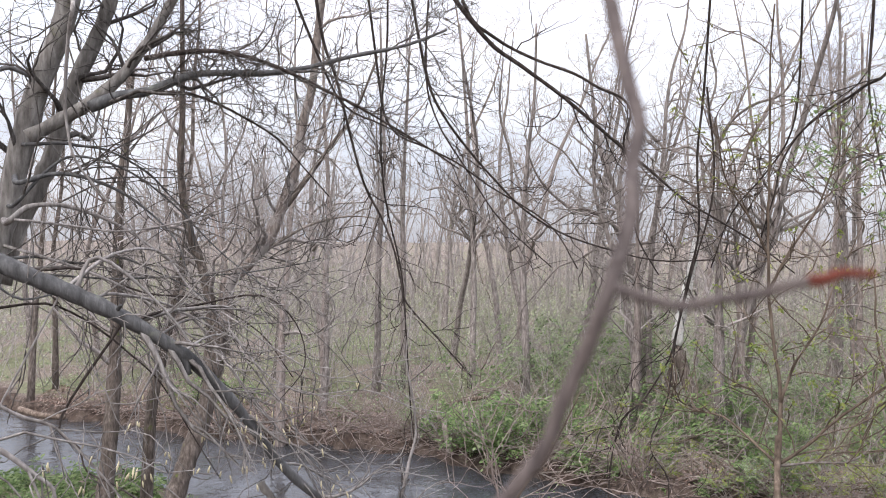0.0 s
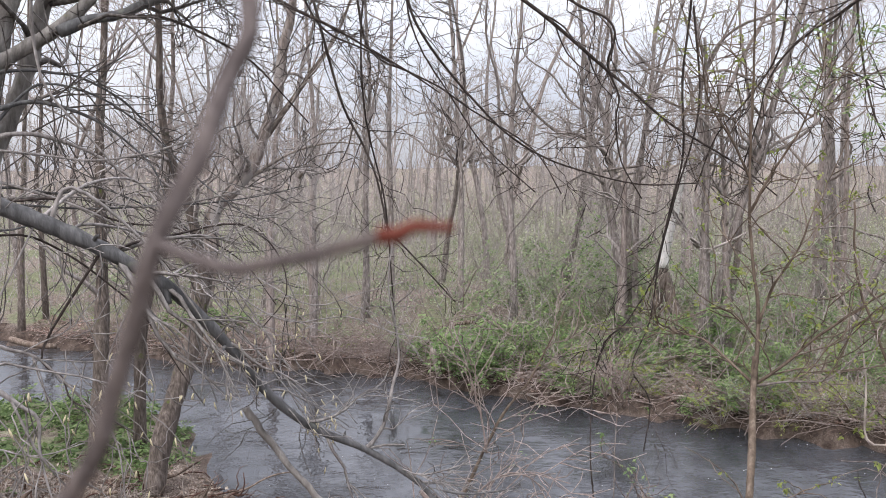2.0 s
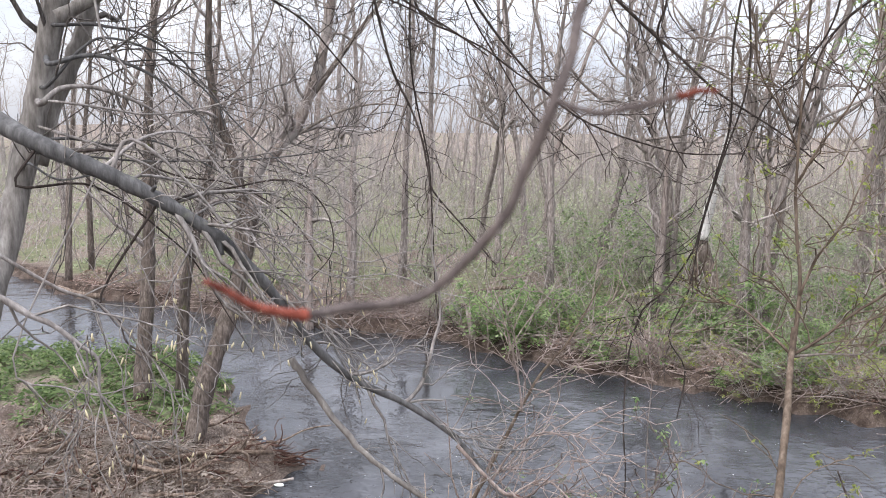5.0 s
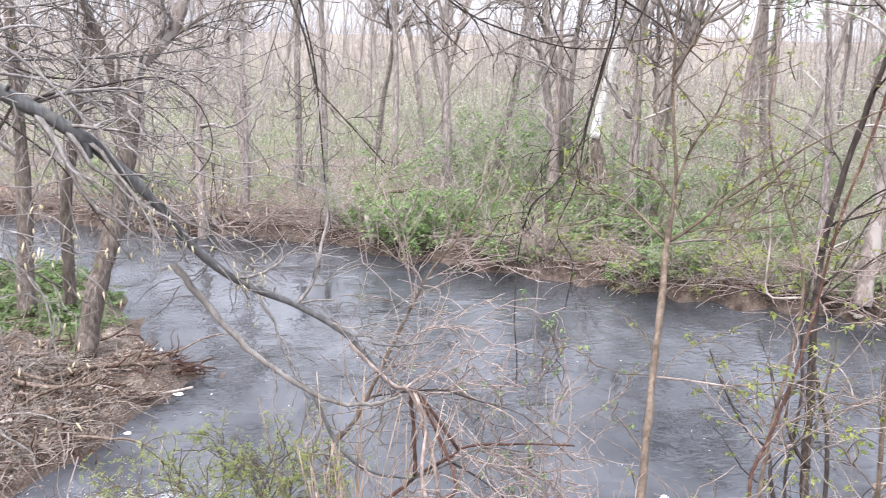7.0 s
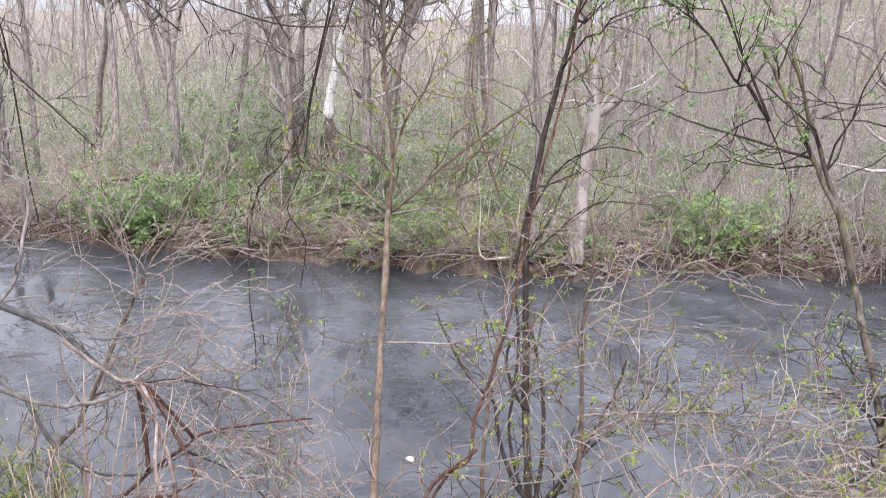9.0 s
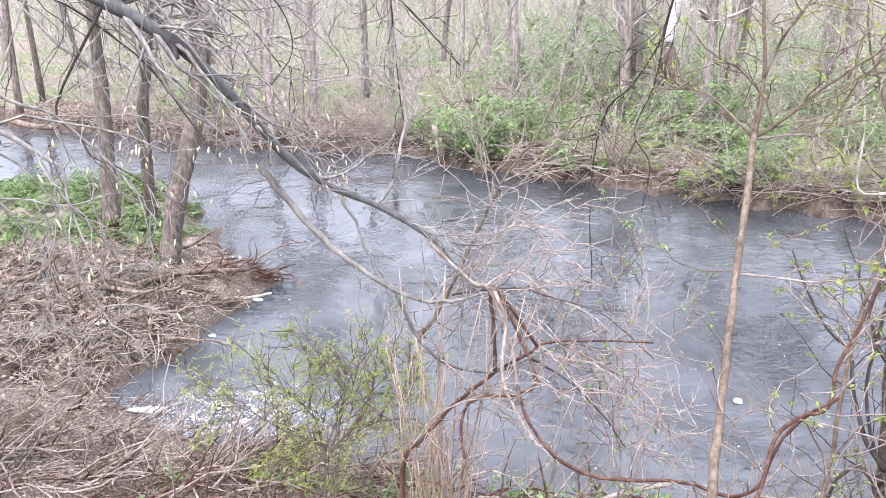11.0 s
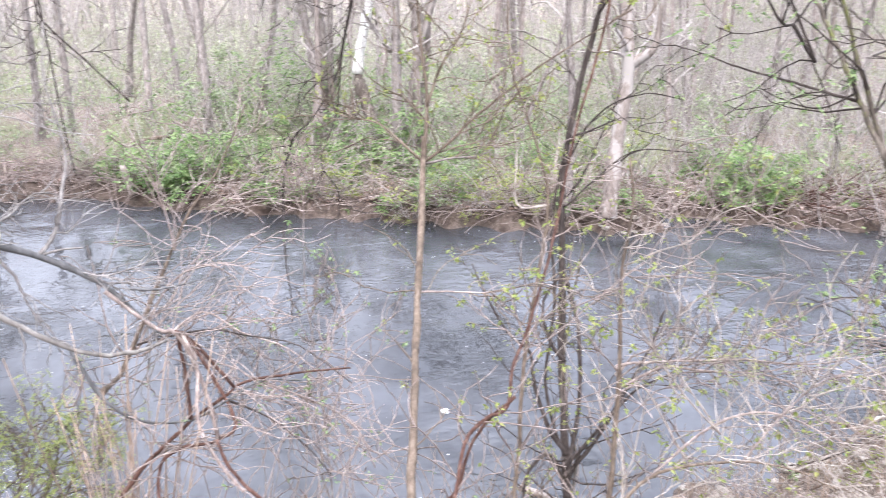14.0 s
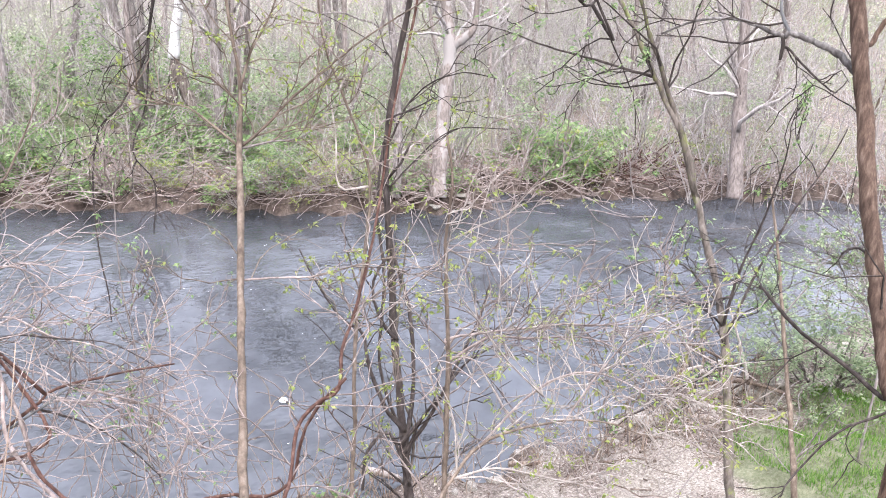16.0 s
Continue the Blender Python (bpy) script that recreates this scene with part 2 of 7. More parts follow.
def ground_material():
    """Leaf litter and soil, with low green growth, and wet mud that also paints undercut and gap shade, where the
    sheet's attributes say so.
    """
    m, nt, b = shader("woodland_floor", 0.95, 0.1)
    fine, mid, wide = noise_node(nt, 38, 5, 0.7), noise_node(nt, 6, 5, 0.65), noise_node(nt, 0.55, 5, 0.6)
    litter = ramp_node(nt, fine.outputs["Fac"], [(0.32, (0.06, 0.046, 0.038)), (0.5, (0.19, 0.152, 0.128)), (0.66, (0.40, 0.345, 0.30))]).outputs["Color"]
    litter = mix_node(nt, 1.0, litter, ramp_node(nt, mid.outputs["Fac"], [(0.3, (0.7, 0.68, 0.66)), (0.7, (1.2, 1.2, 1.2))]).outputs["Color"], "MULTIPLY")
    green = ramp_node(nt, mid.outputs["Fac"], [(0.3, (0.075, 0.088, 0.043)), (0.55, (0.155, 0.175, 0.092)), (0.75, (0.24, 0.25, 0.155))]).outputs["Color"]
    cover, mud = nt.nodes.new("ShaderNodeAttribute"), nt.nodes.new("ShaderNodeAttribute")
    cover.attribute_name, mud.attribute_name = "cover", "mud"
    add = nt.nodes.new("ShaderNodeMath")
    add.operation = "ADD"
    nt.links.new(cover.outputs["Fac"], add.inputs[0])
    nt.links.new(wide.outputs["Fac"], add.inputs[1])
    add2 = nt.nodes.new("ShaderNodeMath")
    add2.operation = "MULTIPLY_ADD"
    add2.inputs[1].default_value = 0.5
    nt.links.new(mid.outputs["Fac"], add2.inputs[0])
    nt.links.new(add.outputs[0], add2.inputs[2])
    mask = ramp_node(nt, add2.outputs[0], [(0.95, (0, 0, 0)), (1.0, (0.75, 0.75, 0.75))])
    mask.color_ramp.elements[0].position, mask.color_ramp.elements[1].position = 0.82, 1.0
    colour = mix_node(nt, mask.outputs["Color"], litter, green)
    silt = nt.nodes.new("ShaderNodeAttribute")
    silt.attribute_name = "silt"
    colour = mix_node(nt, silt.outputs["Fac"], colour, ramp_node(nt, fine.outputs["Fac"], [(0.35, (0.15, 0.124, 0.10)), (0.5, (0.31, 0.268, 0.222)), (0.65, (0.47, 0.425, 0.368))]).outputs["Color"])
    # Wet mud colour, dark enough to carry the bank's undercut shade too.
    wet = ramp_node(nt, mid.outputs["Fac"], [(0.35, (0.028, 0.02, 0.016)), (0.65, (0.098, 0.07, 0.057))]).outputs["Color"]
    clods = ramp_node(nt, noise_node(nt, 4.0, 5, 0.7).outputs["Fac"], [(0.38, (0.55, 0.55, 0.55)), (0.58, (1, 1, 1))]).outputs["Color"]
    mud_shade = nt.nodes.new("ShaderNodeMath")
    mud_shade.operation = "MULTIPLY"
    nt.links.new(mud.outputs["Fac"], mud_shade.inputs[0])
    nt.links.new(clods, mud_shade.inputs[1])
    colour = mix_node(nt, mud_shade.outputs[0], colour, wet)
    nt.links.new(colour, b.inputs["Base Color"])
    bump_node(nt, b, fine.outputs["Fac"], 0.8, 0.05)
    return m


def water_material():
    """Murky slow water: silty tone with mottled sky reflections painted in, calm slicks, and short ripples lying across
    the flow.
    """
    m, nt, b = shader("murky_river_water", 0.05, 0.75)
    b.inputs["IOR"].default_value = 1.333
    # Silt murk; its lighter bluish patches paint reflected sky into the base colour.
    silt = noise_node(nt, 0.5, 5, 0.65, (1.1, 0.75, 1))
    nt.links.new(ramp_node(nt, silt.outputs["Fac"], [(0.36, (0.022, 0.024, 0.0265)), (0.64, (0.069, 0.072, 0.080))]).outputs["Color"], b.inputs["Base Color"])
    small, mid = noise_node(nt, 8.0, 3, 0.6, (0.8, 1.3, 1)), noise_node(nt, 1.7, 4, 0.55, (0.8, 1.4, 1))
    patch = ramp_node(nt, noise_node(nt, 0.55, 5, 0.65, (0.8, 1.0, 1)).outputs["Fac"], [(0.40, (0.18, 0.18, 0.18)), (0.58, (0.8, 0.8, 0.8)), (0.70, (2.2, 2.2, 2.2))])
    add, times = nt.nodes.new("ShaderNodeMath"), nt.nodes.new("ShaderNodeMath")
    add.operation, times.operation = "MULTIPLY_ADD", "MULTIPLY"
    add.inputs[1].default_value = 4.5
    nt.links.new(mid.outputs["Fac"], add.inputs[0])
    nt.links.new(small.outputs["Fac"], add.inputs[2])
    nt.links.new(add.outputs[0], times.inputs[0])
    nt.links.new(patch.outputs["Color"], times.inputs[1])
    bump_node(nt, b, times.outputs[0], 1.0, 0.0075)
    return m


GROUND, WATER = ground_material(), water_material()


# ---- building helpers ----
def mesh_of(name, verts, faces, material, smooth=True):
    """A mesh from arrays; faces is a list of index arrays, one for each number of corners."""
    me = bpy.data.meshes.new(name)
    verts = np.asarray(verts, np.float32).reshape(-1, 3)
    faces = [np.asarray(f, np.int32) for f in faces if len(f)]
    me.vertices.add(len(verts))
    me.vertices.foreach_set("co", verts.ravel())
    sizes = np.concatenate([np.full(len(f), f.shape[1]) for f in faces]).astype(np.int32)
    me.loops.add(int(sizes.sum()))
    me.loops.foreach_set("vertex_index", np.concatenate([f.ravel() for f in faces]))
    me.polygons.add(len(sizes))
    me.polygons.foreach_set("loop_start", np.r_[0, np.cumsum(sizes)[:-1]].astype(np.int32))
    me.polygons.foreach_set("use_smooth", np.full(len(sizes), smooth))
    me.materials.append(material)
    me.update(calc_edges=True)
    me.validate()
    return me


def thing(name, place, label, category, group="", kind=""):
    ob = new(name)
    ob.empty_display_size = 0.2
    ob.location = place
    return tagged(ob, label, category, group, kind)


def part(name, me, parent, label=""):
    ob = new(name, me)
    ob.parent = parent
    return tagged(ob, label, kind="stuff" if name in ("crown", "foliage", "catkins") else "")


def smooth_line(points, steps):
    """Catmull-Rom through the points, steps to a span."""
    p = np.asarray(points, float)
    if len(p) < 3:
        return np.linspace(p[0], p[-1], steps + 1)
    q = np.vstack([2 * p[0] - p[1], p, 2 * p[-1] - p[-2]])
    t = np.linspace(0, 1, steps, endpoint=False)[:, None]
    out = [0.5 * (2 * b + (c - a) * t + (2 * a - 5 * b + 4 * c - d) * t**2 + (3 * b - a - 3 * c + d) * t**3) for a, b, c, d in zip(q, q[1:], q[2:], q[3:])]
    return np.vstack([*out, p[-1:]])


class Tubes:
    """Tapered round strands gathered into one mesh."""

    def __init__(self, origin=(0, 0, 0)):
        self.origin, self.strands, self.n = np.asarray(origin, float), {}, 0

    def add(self, points, radii, sides=5):
        p = np.asarray(points, float)
        self.strands.setdefault((len(p), sides), []).append((p, np.asarray(radii, float)))
        self.n += 1

    def mesh(self, name, material):
        """All strands of one length and roundness are shaped together."""
        verts, quads, caps, n = [], [], [], 0
        for (k, sides), rows in self.strands.items():
            p = np.stack([r[0] for r in rows]) - self.origin
            r = np.stack([r[1] for r in rows])
            m = len(rows)
            tangent = np.gradient(p, axis=1)
            tangent /= np.linalg.norm(tangent, axis=2, keepdims=True) + 1e-9
            ref = np.eye(3)[np.argmin(np.abs(tangent.mean(1)), axis=1)][:, None]
            u = np.cross(tangent, ref)
            u /= np.linalg.norm(u, axis=2, keepdims=True) + 1e-9
            w = np.cross(tangent, u)
            a = np.linspace(0, 2 * np.pi, sides, endpoint=False)
            ring = p[:, :, None] + r[:, :, None, None] * (np.cos(a)[:, None] * u[:, :, None] + np.sin(a)[:, None] * w[:, :, None])
            ring = ring.reshape(m, k * sides, 3)
            i, j = np.meshgrid(np.arange(k - 1), np.arange(sides), indexing="ij")
            j2 = (j + 1) % sides
            quad = np.stack([i * sides + j, i * sides + j2, (i + 1) * sides + j2, (i + 1) * sides + j], -1).reshape(-1, 4)
            size = k * sides
            if sides > 3:
                ring = np.concatenate([ring, p[:, :1], p[:, -1:]], 1)
                j = np.arange(sides)
                j2 = (j + 1) % sides
                cap = np.concatenate([np.stack([np.full(sides, size), j2, j], -1), np.stack([np.full(sides, size + 1), (k - 1) * sides + j, (k - 1) * sides + j2], -1)])
                size += 2
                caps.append((n + size * np.arange(m)[:, None, None] + cap).reshape(-1, 3))
            quads.append((n + size * np.arange(m)[:, None, None] + quad).reshape(-1, 4))
            verts.append(ring.reshape(-1, 3))
            n += m * size
        return mesh_of(name, np.vstack(verts), [np.vstack(quads), np.vstack(caps) if caps else []], material)


class Leaves:
    """Small folded leaves gathered into one mesh."""

    def __init__(self, origin=(0, 0, 0)):
        self.origin, self.v, self.t, self.n = np.asarray(origin, float), [], [], 0

    def add(self, places, sizes, rng, droop=0.3, width=0.42):
        """One leaf at each place, turned at random; droop tips it down."""
        p = np.asarray(places, float).reshape(-1, 3) - self.origin
        k = len(p)
        if not k:
            return
        s = np.broadcast_to(sizes, (k,))[:, None]
        a = rng.uniform(0, 2 * np.pi, k)
        d = np.stack([np.cos(a), np.sin(a), rng.normal(-droop, 0.45, k)], -1)
        d /= np.linalg.norm(d, axis=1, keepdims=True)
        side = np.cross(d, rng.normal(0, 0.35, (k, 3)) + (0, 0, 1))
        side /= np.linalg.norm(side, axis=1, keepdims=True) + 1e-9
        up = np.cross(side, d)
        mid = p + d * s * 0.45
        v = np.stack([p, mid + side * s * width + up * s * 0.1, p + d * s, mid - side * s * width + up * s * 0.1], 1)
        base = self.n + 4 * np.arange(k)[:, None]
        self.v.append(v.reshape(-1, 3))
        self.t.append(np.vstack([base + (0, 1, 2), base + (0, 2, 3)]))
        self.n += 4 * k

    def spray(self, places, reach, leaflet, rng, pairs=3, droop=0.25):
        """Feathered leaves: a drooping row of leaflet pairs at each place, with one at the tip."""
        p = np.asarray(places, float).reshape(-1, 3) - self.origin
        k = len(p)
        a = rng.uniform(0, 2 * np.pi, k)
        d = np.stack([np.cos(a), np.sin(a), rng.normal(-droop, 0.3, k)], -1)
        d /= np.linalg.norm(d, axis=1, keepdims=True)
        side = np.cross(d, rng.normal(0, 0.2, (k, 3)) + (0, 0, 1))
        side /= np.linalg.norm(side, axis=1, keepdims=True) + 1e-9
        size = rng.uniform(0.7, 1.25, k)[:, None]
        for n in range(2 * pairs + 1):
            f, hand = (1 + n // 2) / (pairs + 1), (-1 if n % 2 else 1)
            foot = p + d * size * reach * f - (0, 0, 0.25 * reach * f * f)
            way = d if n == 2 * pairs else d * 0.45 + side * hand * 0.85 - np.array((0, 0, 0.3))
            way = way / np.linalg.norm(way, axis=1, keepdims=True) * size * leaflet
            across = np.cross(way, rng.normal(0, 0.25, (k, 3)) + (0, 0, 1)) * 0.27
            v = np.stack([foot, foot + way * 0.45 + across, foot + way, foot + way * 0.45 - across], 1)
            base = self.n + 4 * np.arange(k)[:, None]
            self.v.append(v.reshape(-1, 3))
            self.t.append(np.vstack([base + (0, 1, 2), base + (0, 2, 3)]))
            self.n += 4 * k

    def mesh(self, name, material):
        return mesh_of(name, np.vstack(self.v), [np.vstack(self.t)], material, False)


def wander(rng, start, way, length, steps, bend=0.25, lift=0.0):
    """A strand that strays as it goes; lift bends it up, or down where it is negative."""
    x, y, z = (float(v) for v in start)
    dx, dy, dz = (float(v) for v in way)
    m = 1 / (math.sqrt(dx * dx + dy * dy + dz * dz) + 1e-9)
    dx, dy, dz, step, out = dx * m, dy * m, dz * m, length / steps, [(x, y, z)]
    for ax, ay, az in rng.normal(0, bend, (steps, 3)).tolist():
        dx, dy, dz = dx + ax, dy + ay, dz + az + lift
        m = 1 / math.sqrt(dx * dx + dy * dy + dz * dz)
        dx, dy, dz = dx * m, dy * m, dz * m
        x, y, z = x + dx * step, y + dy * step, z + dz * step
        out.append((x, y, z))
    return np.array(out)


def sprout(rng, tubes, line, radii, count, length, levels, spread=0.9, lift=0.06, start=0.15, thin=0.004, bend=0.22, sides=4, tips=None, steps=5, ratio=0.55, kids=0.6, slim=0.022):
    """Side shoots along a strand, and shoots along those, with their ends gathered in tips."""
    line, radii = np.asarray(line, float), np.asarray(radii, float)
    n = len(line)
    for _ in range(count):
        u = rng.uniform(start, 0.98) * (n - 1)
        i = min(int(u), n - 2)
        at = line[i] + (line[i + 1] - line[i]) * (u - i)
        along = line[i + 1] - line[i]
        along /= np.linalg.norm(along) + 1e-9
        out = rng.normal(0, 1, 3)
        out -= along * (out @ along)
        out /= np.linalg.norm(out) + 1e-9
        way = along * np.cos(spread) + out * np.sin(spread) * rng.uniform(0.7, 1.2)
        reach = length * rng.uniform(0.45, 1.15) * (1.1 - 0.5 * u / n)
        r0 = max(thin, min(radii[i] * ratio, reach * slim))
        shoot = wander(rng, at, way, reach, steps, bend, lift)
        r = np.linspace(r0, thin * 0.6, len(shoot))
        tubes.add(shoot, r, sides if r0 > 0.012 else 3)
        if tips is not None:
            tips.append(shoot[-1])
            tips.append(shoot[len(shoot) // 2])
        if levels > 1:
            sprout(rng, tubes, shoot, r, max(1, int(count * kids)), length * 0.5, levels - 1, spread, lift, 0.2, thin, bend, 3, tips, max(3, steps - 1), ratio, kids, slim)


def limb_mesh(points, r0, r1, material, origin, steps=4, sides=7, rough=0.0, rng=None, name="limb", knots=0.0):
    """One limb or trunk along a line of points, tapered, with slight swellings."""
    line = smooth_line(points, steps)
    if rng is not None and rough:
        line[1:-1] += rng.normal(0, rough, (len(line) - 2, 3))
    f = np.linspace(0, 1, len(line))
    radii = r0 + (r1 - r0) * f**0.85
    if rng is not None and knots:
        radii *= 1 + knots * rng.normal(0, 1, len(radii)).clip(-1, 1.6)
    tubes = Tubes(origin)
    tubes.add(line, radii, sides)
    return line, radii, tubes.mesh(name, material)


# ---- the lie of the land ----
NEAR_LAND = np.array([(-60, 32), (-24, 22), (-14, 18.2), (-10.2, 17.1), (-8.2, 17.1), (-6.7, 17.3), (-5.6, 16.6), (-4.4, 14.9), (-3.7, 13.5), (-2.85, 12.1), (-2.05, 11.5), (-2.35, 11.05), (-2.8, 10.5),
                      (-2.95, 9.8), (-3.25, 9.05), (-3.95, 8.3), (-3.45, 7.6), (-2.5, 7.15), (-1.3, 6.85), (0, 6.3), (0.9, 6.1), (2.7, 5.85), (3.9, 5.5),
                      (4.9, 5.35), (5.9, 5.15), (6.5, 5.35), (7.4, 5.4), (8.2, 5.3), (9.2, 5.5), (10.7, 5.6), (12.6, 5.5), (16, 4.2), (24, 0), (60, -24), (60, -90), (-60, -90)])
FAR_X = np.array([-70, -40, -24, -14, -11.5, -8.9, -6.1, -3.7, -2.2, -0.5, 0.3, 1.2, 3, 4.6, 6, 7.3, 8.3, 9.6, 10.2, 10.7, 11.2, 12, 13.2, 15.4, 17.5, 24, 60])
FAR_Y = np.array([56, 43, 33, 25.6, 23.3, 22.6, 21.0, 20.4, 20.0, 19.4, 18.5, 18.0, 16.8, 16.0, 15.0, 14.3, 13.8, 13.3, 13.3, 14.3, 14.2, 13.1, 12.4, 11.1, 9.7, 6, -14])


def inside_distance(x, y, poly):
    """Signed distance to a closed outline, positive inside."""
    best, within = np.full(x.shape, 1e9), np.zeros(x.shape, bool)
    for (ax, ay), (bx, by) in zip(poly, np.roll(poly, -1, 0)):
        ex, ey = bx - ax, by - ay
        s = np.clip(((x - ax) * ex + (y - ay) * ey) / (ex * ex + ey * ey), 0, 1)
        best = np.minimum(best, np.hypot(x - ax - s * ex, y - ay - s * ey))
        cross = (ay > y) != (by > y)
        with np.errstate(divide="ignore", invalid="ignore"):
            within ^= cross & (x < (bx - ax) * (y - ay) / np.where(by == ay, 1e-9, by - ay) + ax)
    return np.where(within, best, -best)


def waves(x, y, seed, size):
    """Cheap smooth noise, about -1 to 1."""
    rng = np.random.default_rng(seed)
    out = 0
    for k in range(6):
        a, ph, f = rng.uniform(0, 2 * np.pi), rng.uniform(0, 2 * np.pi), rng.uniform(0.6, 1.9) / size
        out = out + np.sin((x * np.cos(a) + y * np.sin(a)) * f * 2 * np.pi + ph)
    return out / 3.0


def smoothstep(a, b, v):
    t = np.clip((v - a) / (b - a), 0, 1)
    return t * t * (3 - 2 * t)


def land(x, y):
    """Height of the ground, how green it is, and how muddy, painted shade included."""
    x, y = np.asarray(x, float), np.asarray(y, float)
    near = inside_distance(x, y, NEAR_LAND) + 0.18 * waves(x, y, 3, 1.7)
    far = (y - np.interp(x, FAR_X, FAR_Y)) * 0.86 + 0.2 * waves(x, y, 4, 1.9) + 0.1 * waves(x, y, 14, 0.7)
    bed = -0.7 + 0.1 * waves(x, y, 5, 2)
    foot = 4.7 - 1.1 * np.clip(x - 2, 0, 12) + 0.15 * np.clip(-x - 3, 0, 30)
    rise = smoothstep(foot, foot - 4.6, y) * 2.9 + 0.05 * np.clip(foot - 4.6 - y, 0, 40)
    low = 0.24 * smoothstep(-0.4, 0.7, near) + 0.25 * smoothstep(0.6, 3.0, near) + 0.07 * waves(x, y, 6, 1.1) * smoothstep(0, 0.8, near)
    z_near = bed * smoothstep(0.15, -1.2, near) + low + rise * (near > -0.5)
    bank = 0.34 * smoothstep(-0.12, 0.22, far) + 0.6 * smoothstep(0.45, 6, far) + 0.10 * waves(x, y, 7, 2.3) * smoothstep(0.2, 1.2, far)
    right_hill = smoothstep(0.5, 0.95, np.arctan2(x, np.maximum(y, 1))) * smoothstep(5, 70, far) * 14
    back_hill = smoothstep(35, 120, far) * 0.8 + 4.0 * smoothstep(90, 260, far) * (0.5 + 0.5 * waves(x, y, 31, 110)).clip(0, 1.2)
    z_far = bed * smoothstep(0.1, -1.2, far) + bank + right_hill + back_hill + 0.5 * waves(x, y, 8, 26) * smoothstep(6, 40, far)
    heap = smoothstep(-1.9, -2.8, x) * smoothstep(6.0, 7.0, y) * smoothstep(12.6, 11.6, y) * smoothstep(0.15, 0.7, near) * smoothstep(-9.5, -7.5, x)
    z_near = z_near + heap * (0.06 + 0.12 * waves(x, y, 15, 0.9) + 0.07 * waves(x, y, 17, 0.45))
    z = np.maximum(z_near, z_far)
    spit = smoothstep(11.3, 12.2, y + 0.25 * waves(x, y, 33, 1.6)) * smoothstep(-3.4, -4.4, x) * (near > 0.15)
    lawn = smoothstep(6.0, 6.6, x + 0.25 * (4 - y)) * smoothstep(0.75, 1.25, near)
    cover = np.where(far > 0, 0.16 + 0.10 * smoothstep(4, 20, far) - 0.22 * smoothstep(32, 70, far) + 0.12 * waves(x, y, 9, 6), -0.3) + 0.5 * spit + 0.7 * lawn - 0.06 * smoothstep(0.55, 0.8, np.arctan2(x, np.maximum(y, 1))) * (far > 3)
    cover = cover - 0.5 * smoothstep(0.9, 0.2, np.where(far > 0, far, 9))
    # Mud at the waterlines; on the far bank it also paints the undercut's shade.
    mud = np.maximum(smoothstep(0.75, 0.25, np.abs(far)) * (far > -0.6), smoothstep(0.35, 0.0, np.abs(near)) * 0.8)
    # Patchy mud of the heap, also darkening the debris gaps as shade would.
    mud = np.maximum(mud, heap * (0.5 + 0.4 * waves(x, y, 16, 0.7)).clip(0, 0.9))
    silt = smoothstep(3.6, 5.2, x) * smoothstep(0.15, 0.5, near) * smoothstep(0.5, 0.0, cover + 0.2) * 0.8 * smoothstep(-0.3, 0.3, waves(x, y, 12, 1.4) + 0.3)
    return z, cover, mud, silt


def heights(x, y):
    return land(x, y)[0]


def height(x, y):
    return float(land(np.array([x]), np.array([y]))[0][0])


def stretched(low, high, step, reach):
    """Grid lines, close together from low to high and ever wider apart out to reach."""
    mid = np.arange(low, high + step, step)
    out, s, at = [], step, mid[-1]
    while at < reach:
        s *= 1.18
        at += s
        out.append(at)
    out = np.array(out) - mid[-1]
    return np.concatenate([mid[0] - out[::-1], mid, mid[-1] + out])


gx, gy = stretched(-15, 19, 0.2, 2600), stretched(1, 26, 0.2, 2600)
GX, GY = np.meshgrid(gx, gy)
GZ, cover, mud, silt = land(GX, GY)
idx = np.arange(GX.size).reshape(GX.shape)
quads = np.stack([idx[:-1, :-1], idx[:-1, 1:], idx[1:, 1:], idx[1:, :-1]], -1).reshape(-1, 4)
ground_me = mesh_of("ground", np.stack([GX, GY, GZ], -1), [quads], GROUND)
for key, values in (("cover", cover), ("mud", mud), ("silt", silt)):
    ground_me.attributes.new(key, "FLOAT", "POINT").data.foreach_set("value", values.ravel().astype(np.float32))
tagged(new("ground", ground_me), "woodland floor of brown leaf litter, mud and low green growth", "ground", kind="structure")

wx, wy = np.linspace(-75, 65, 60), np.linspace(-30, 62, 60)
WX, WY = np.meshgrid(wx, wy)
idx = np.arange(WX.size).reshape(WX.shape)
quads = np.stack([idx[:-1, :-1], idx[:-1, 1:], idx[1:, 1:], idx[1:, :-1]], -1).reshape(-1, 4)
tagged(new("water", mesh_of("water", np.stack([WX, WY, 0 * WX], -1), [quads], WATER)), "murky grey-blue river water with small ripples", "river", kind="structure")


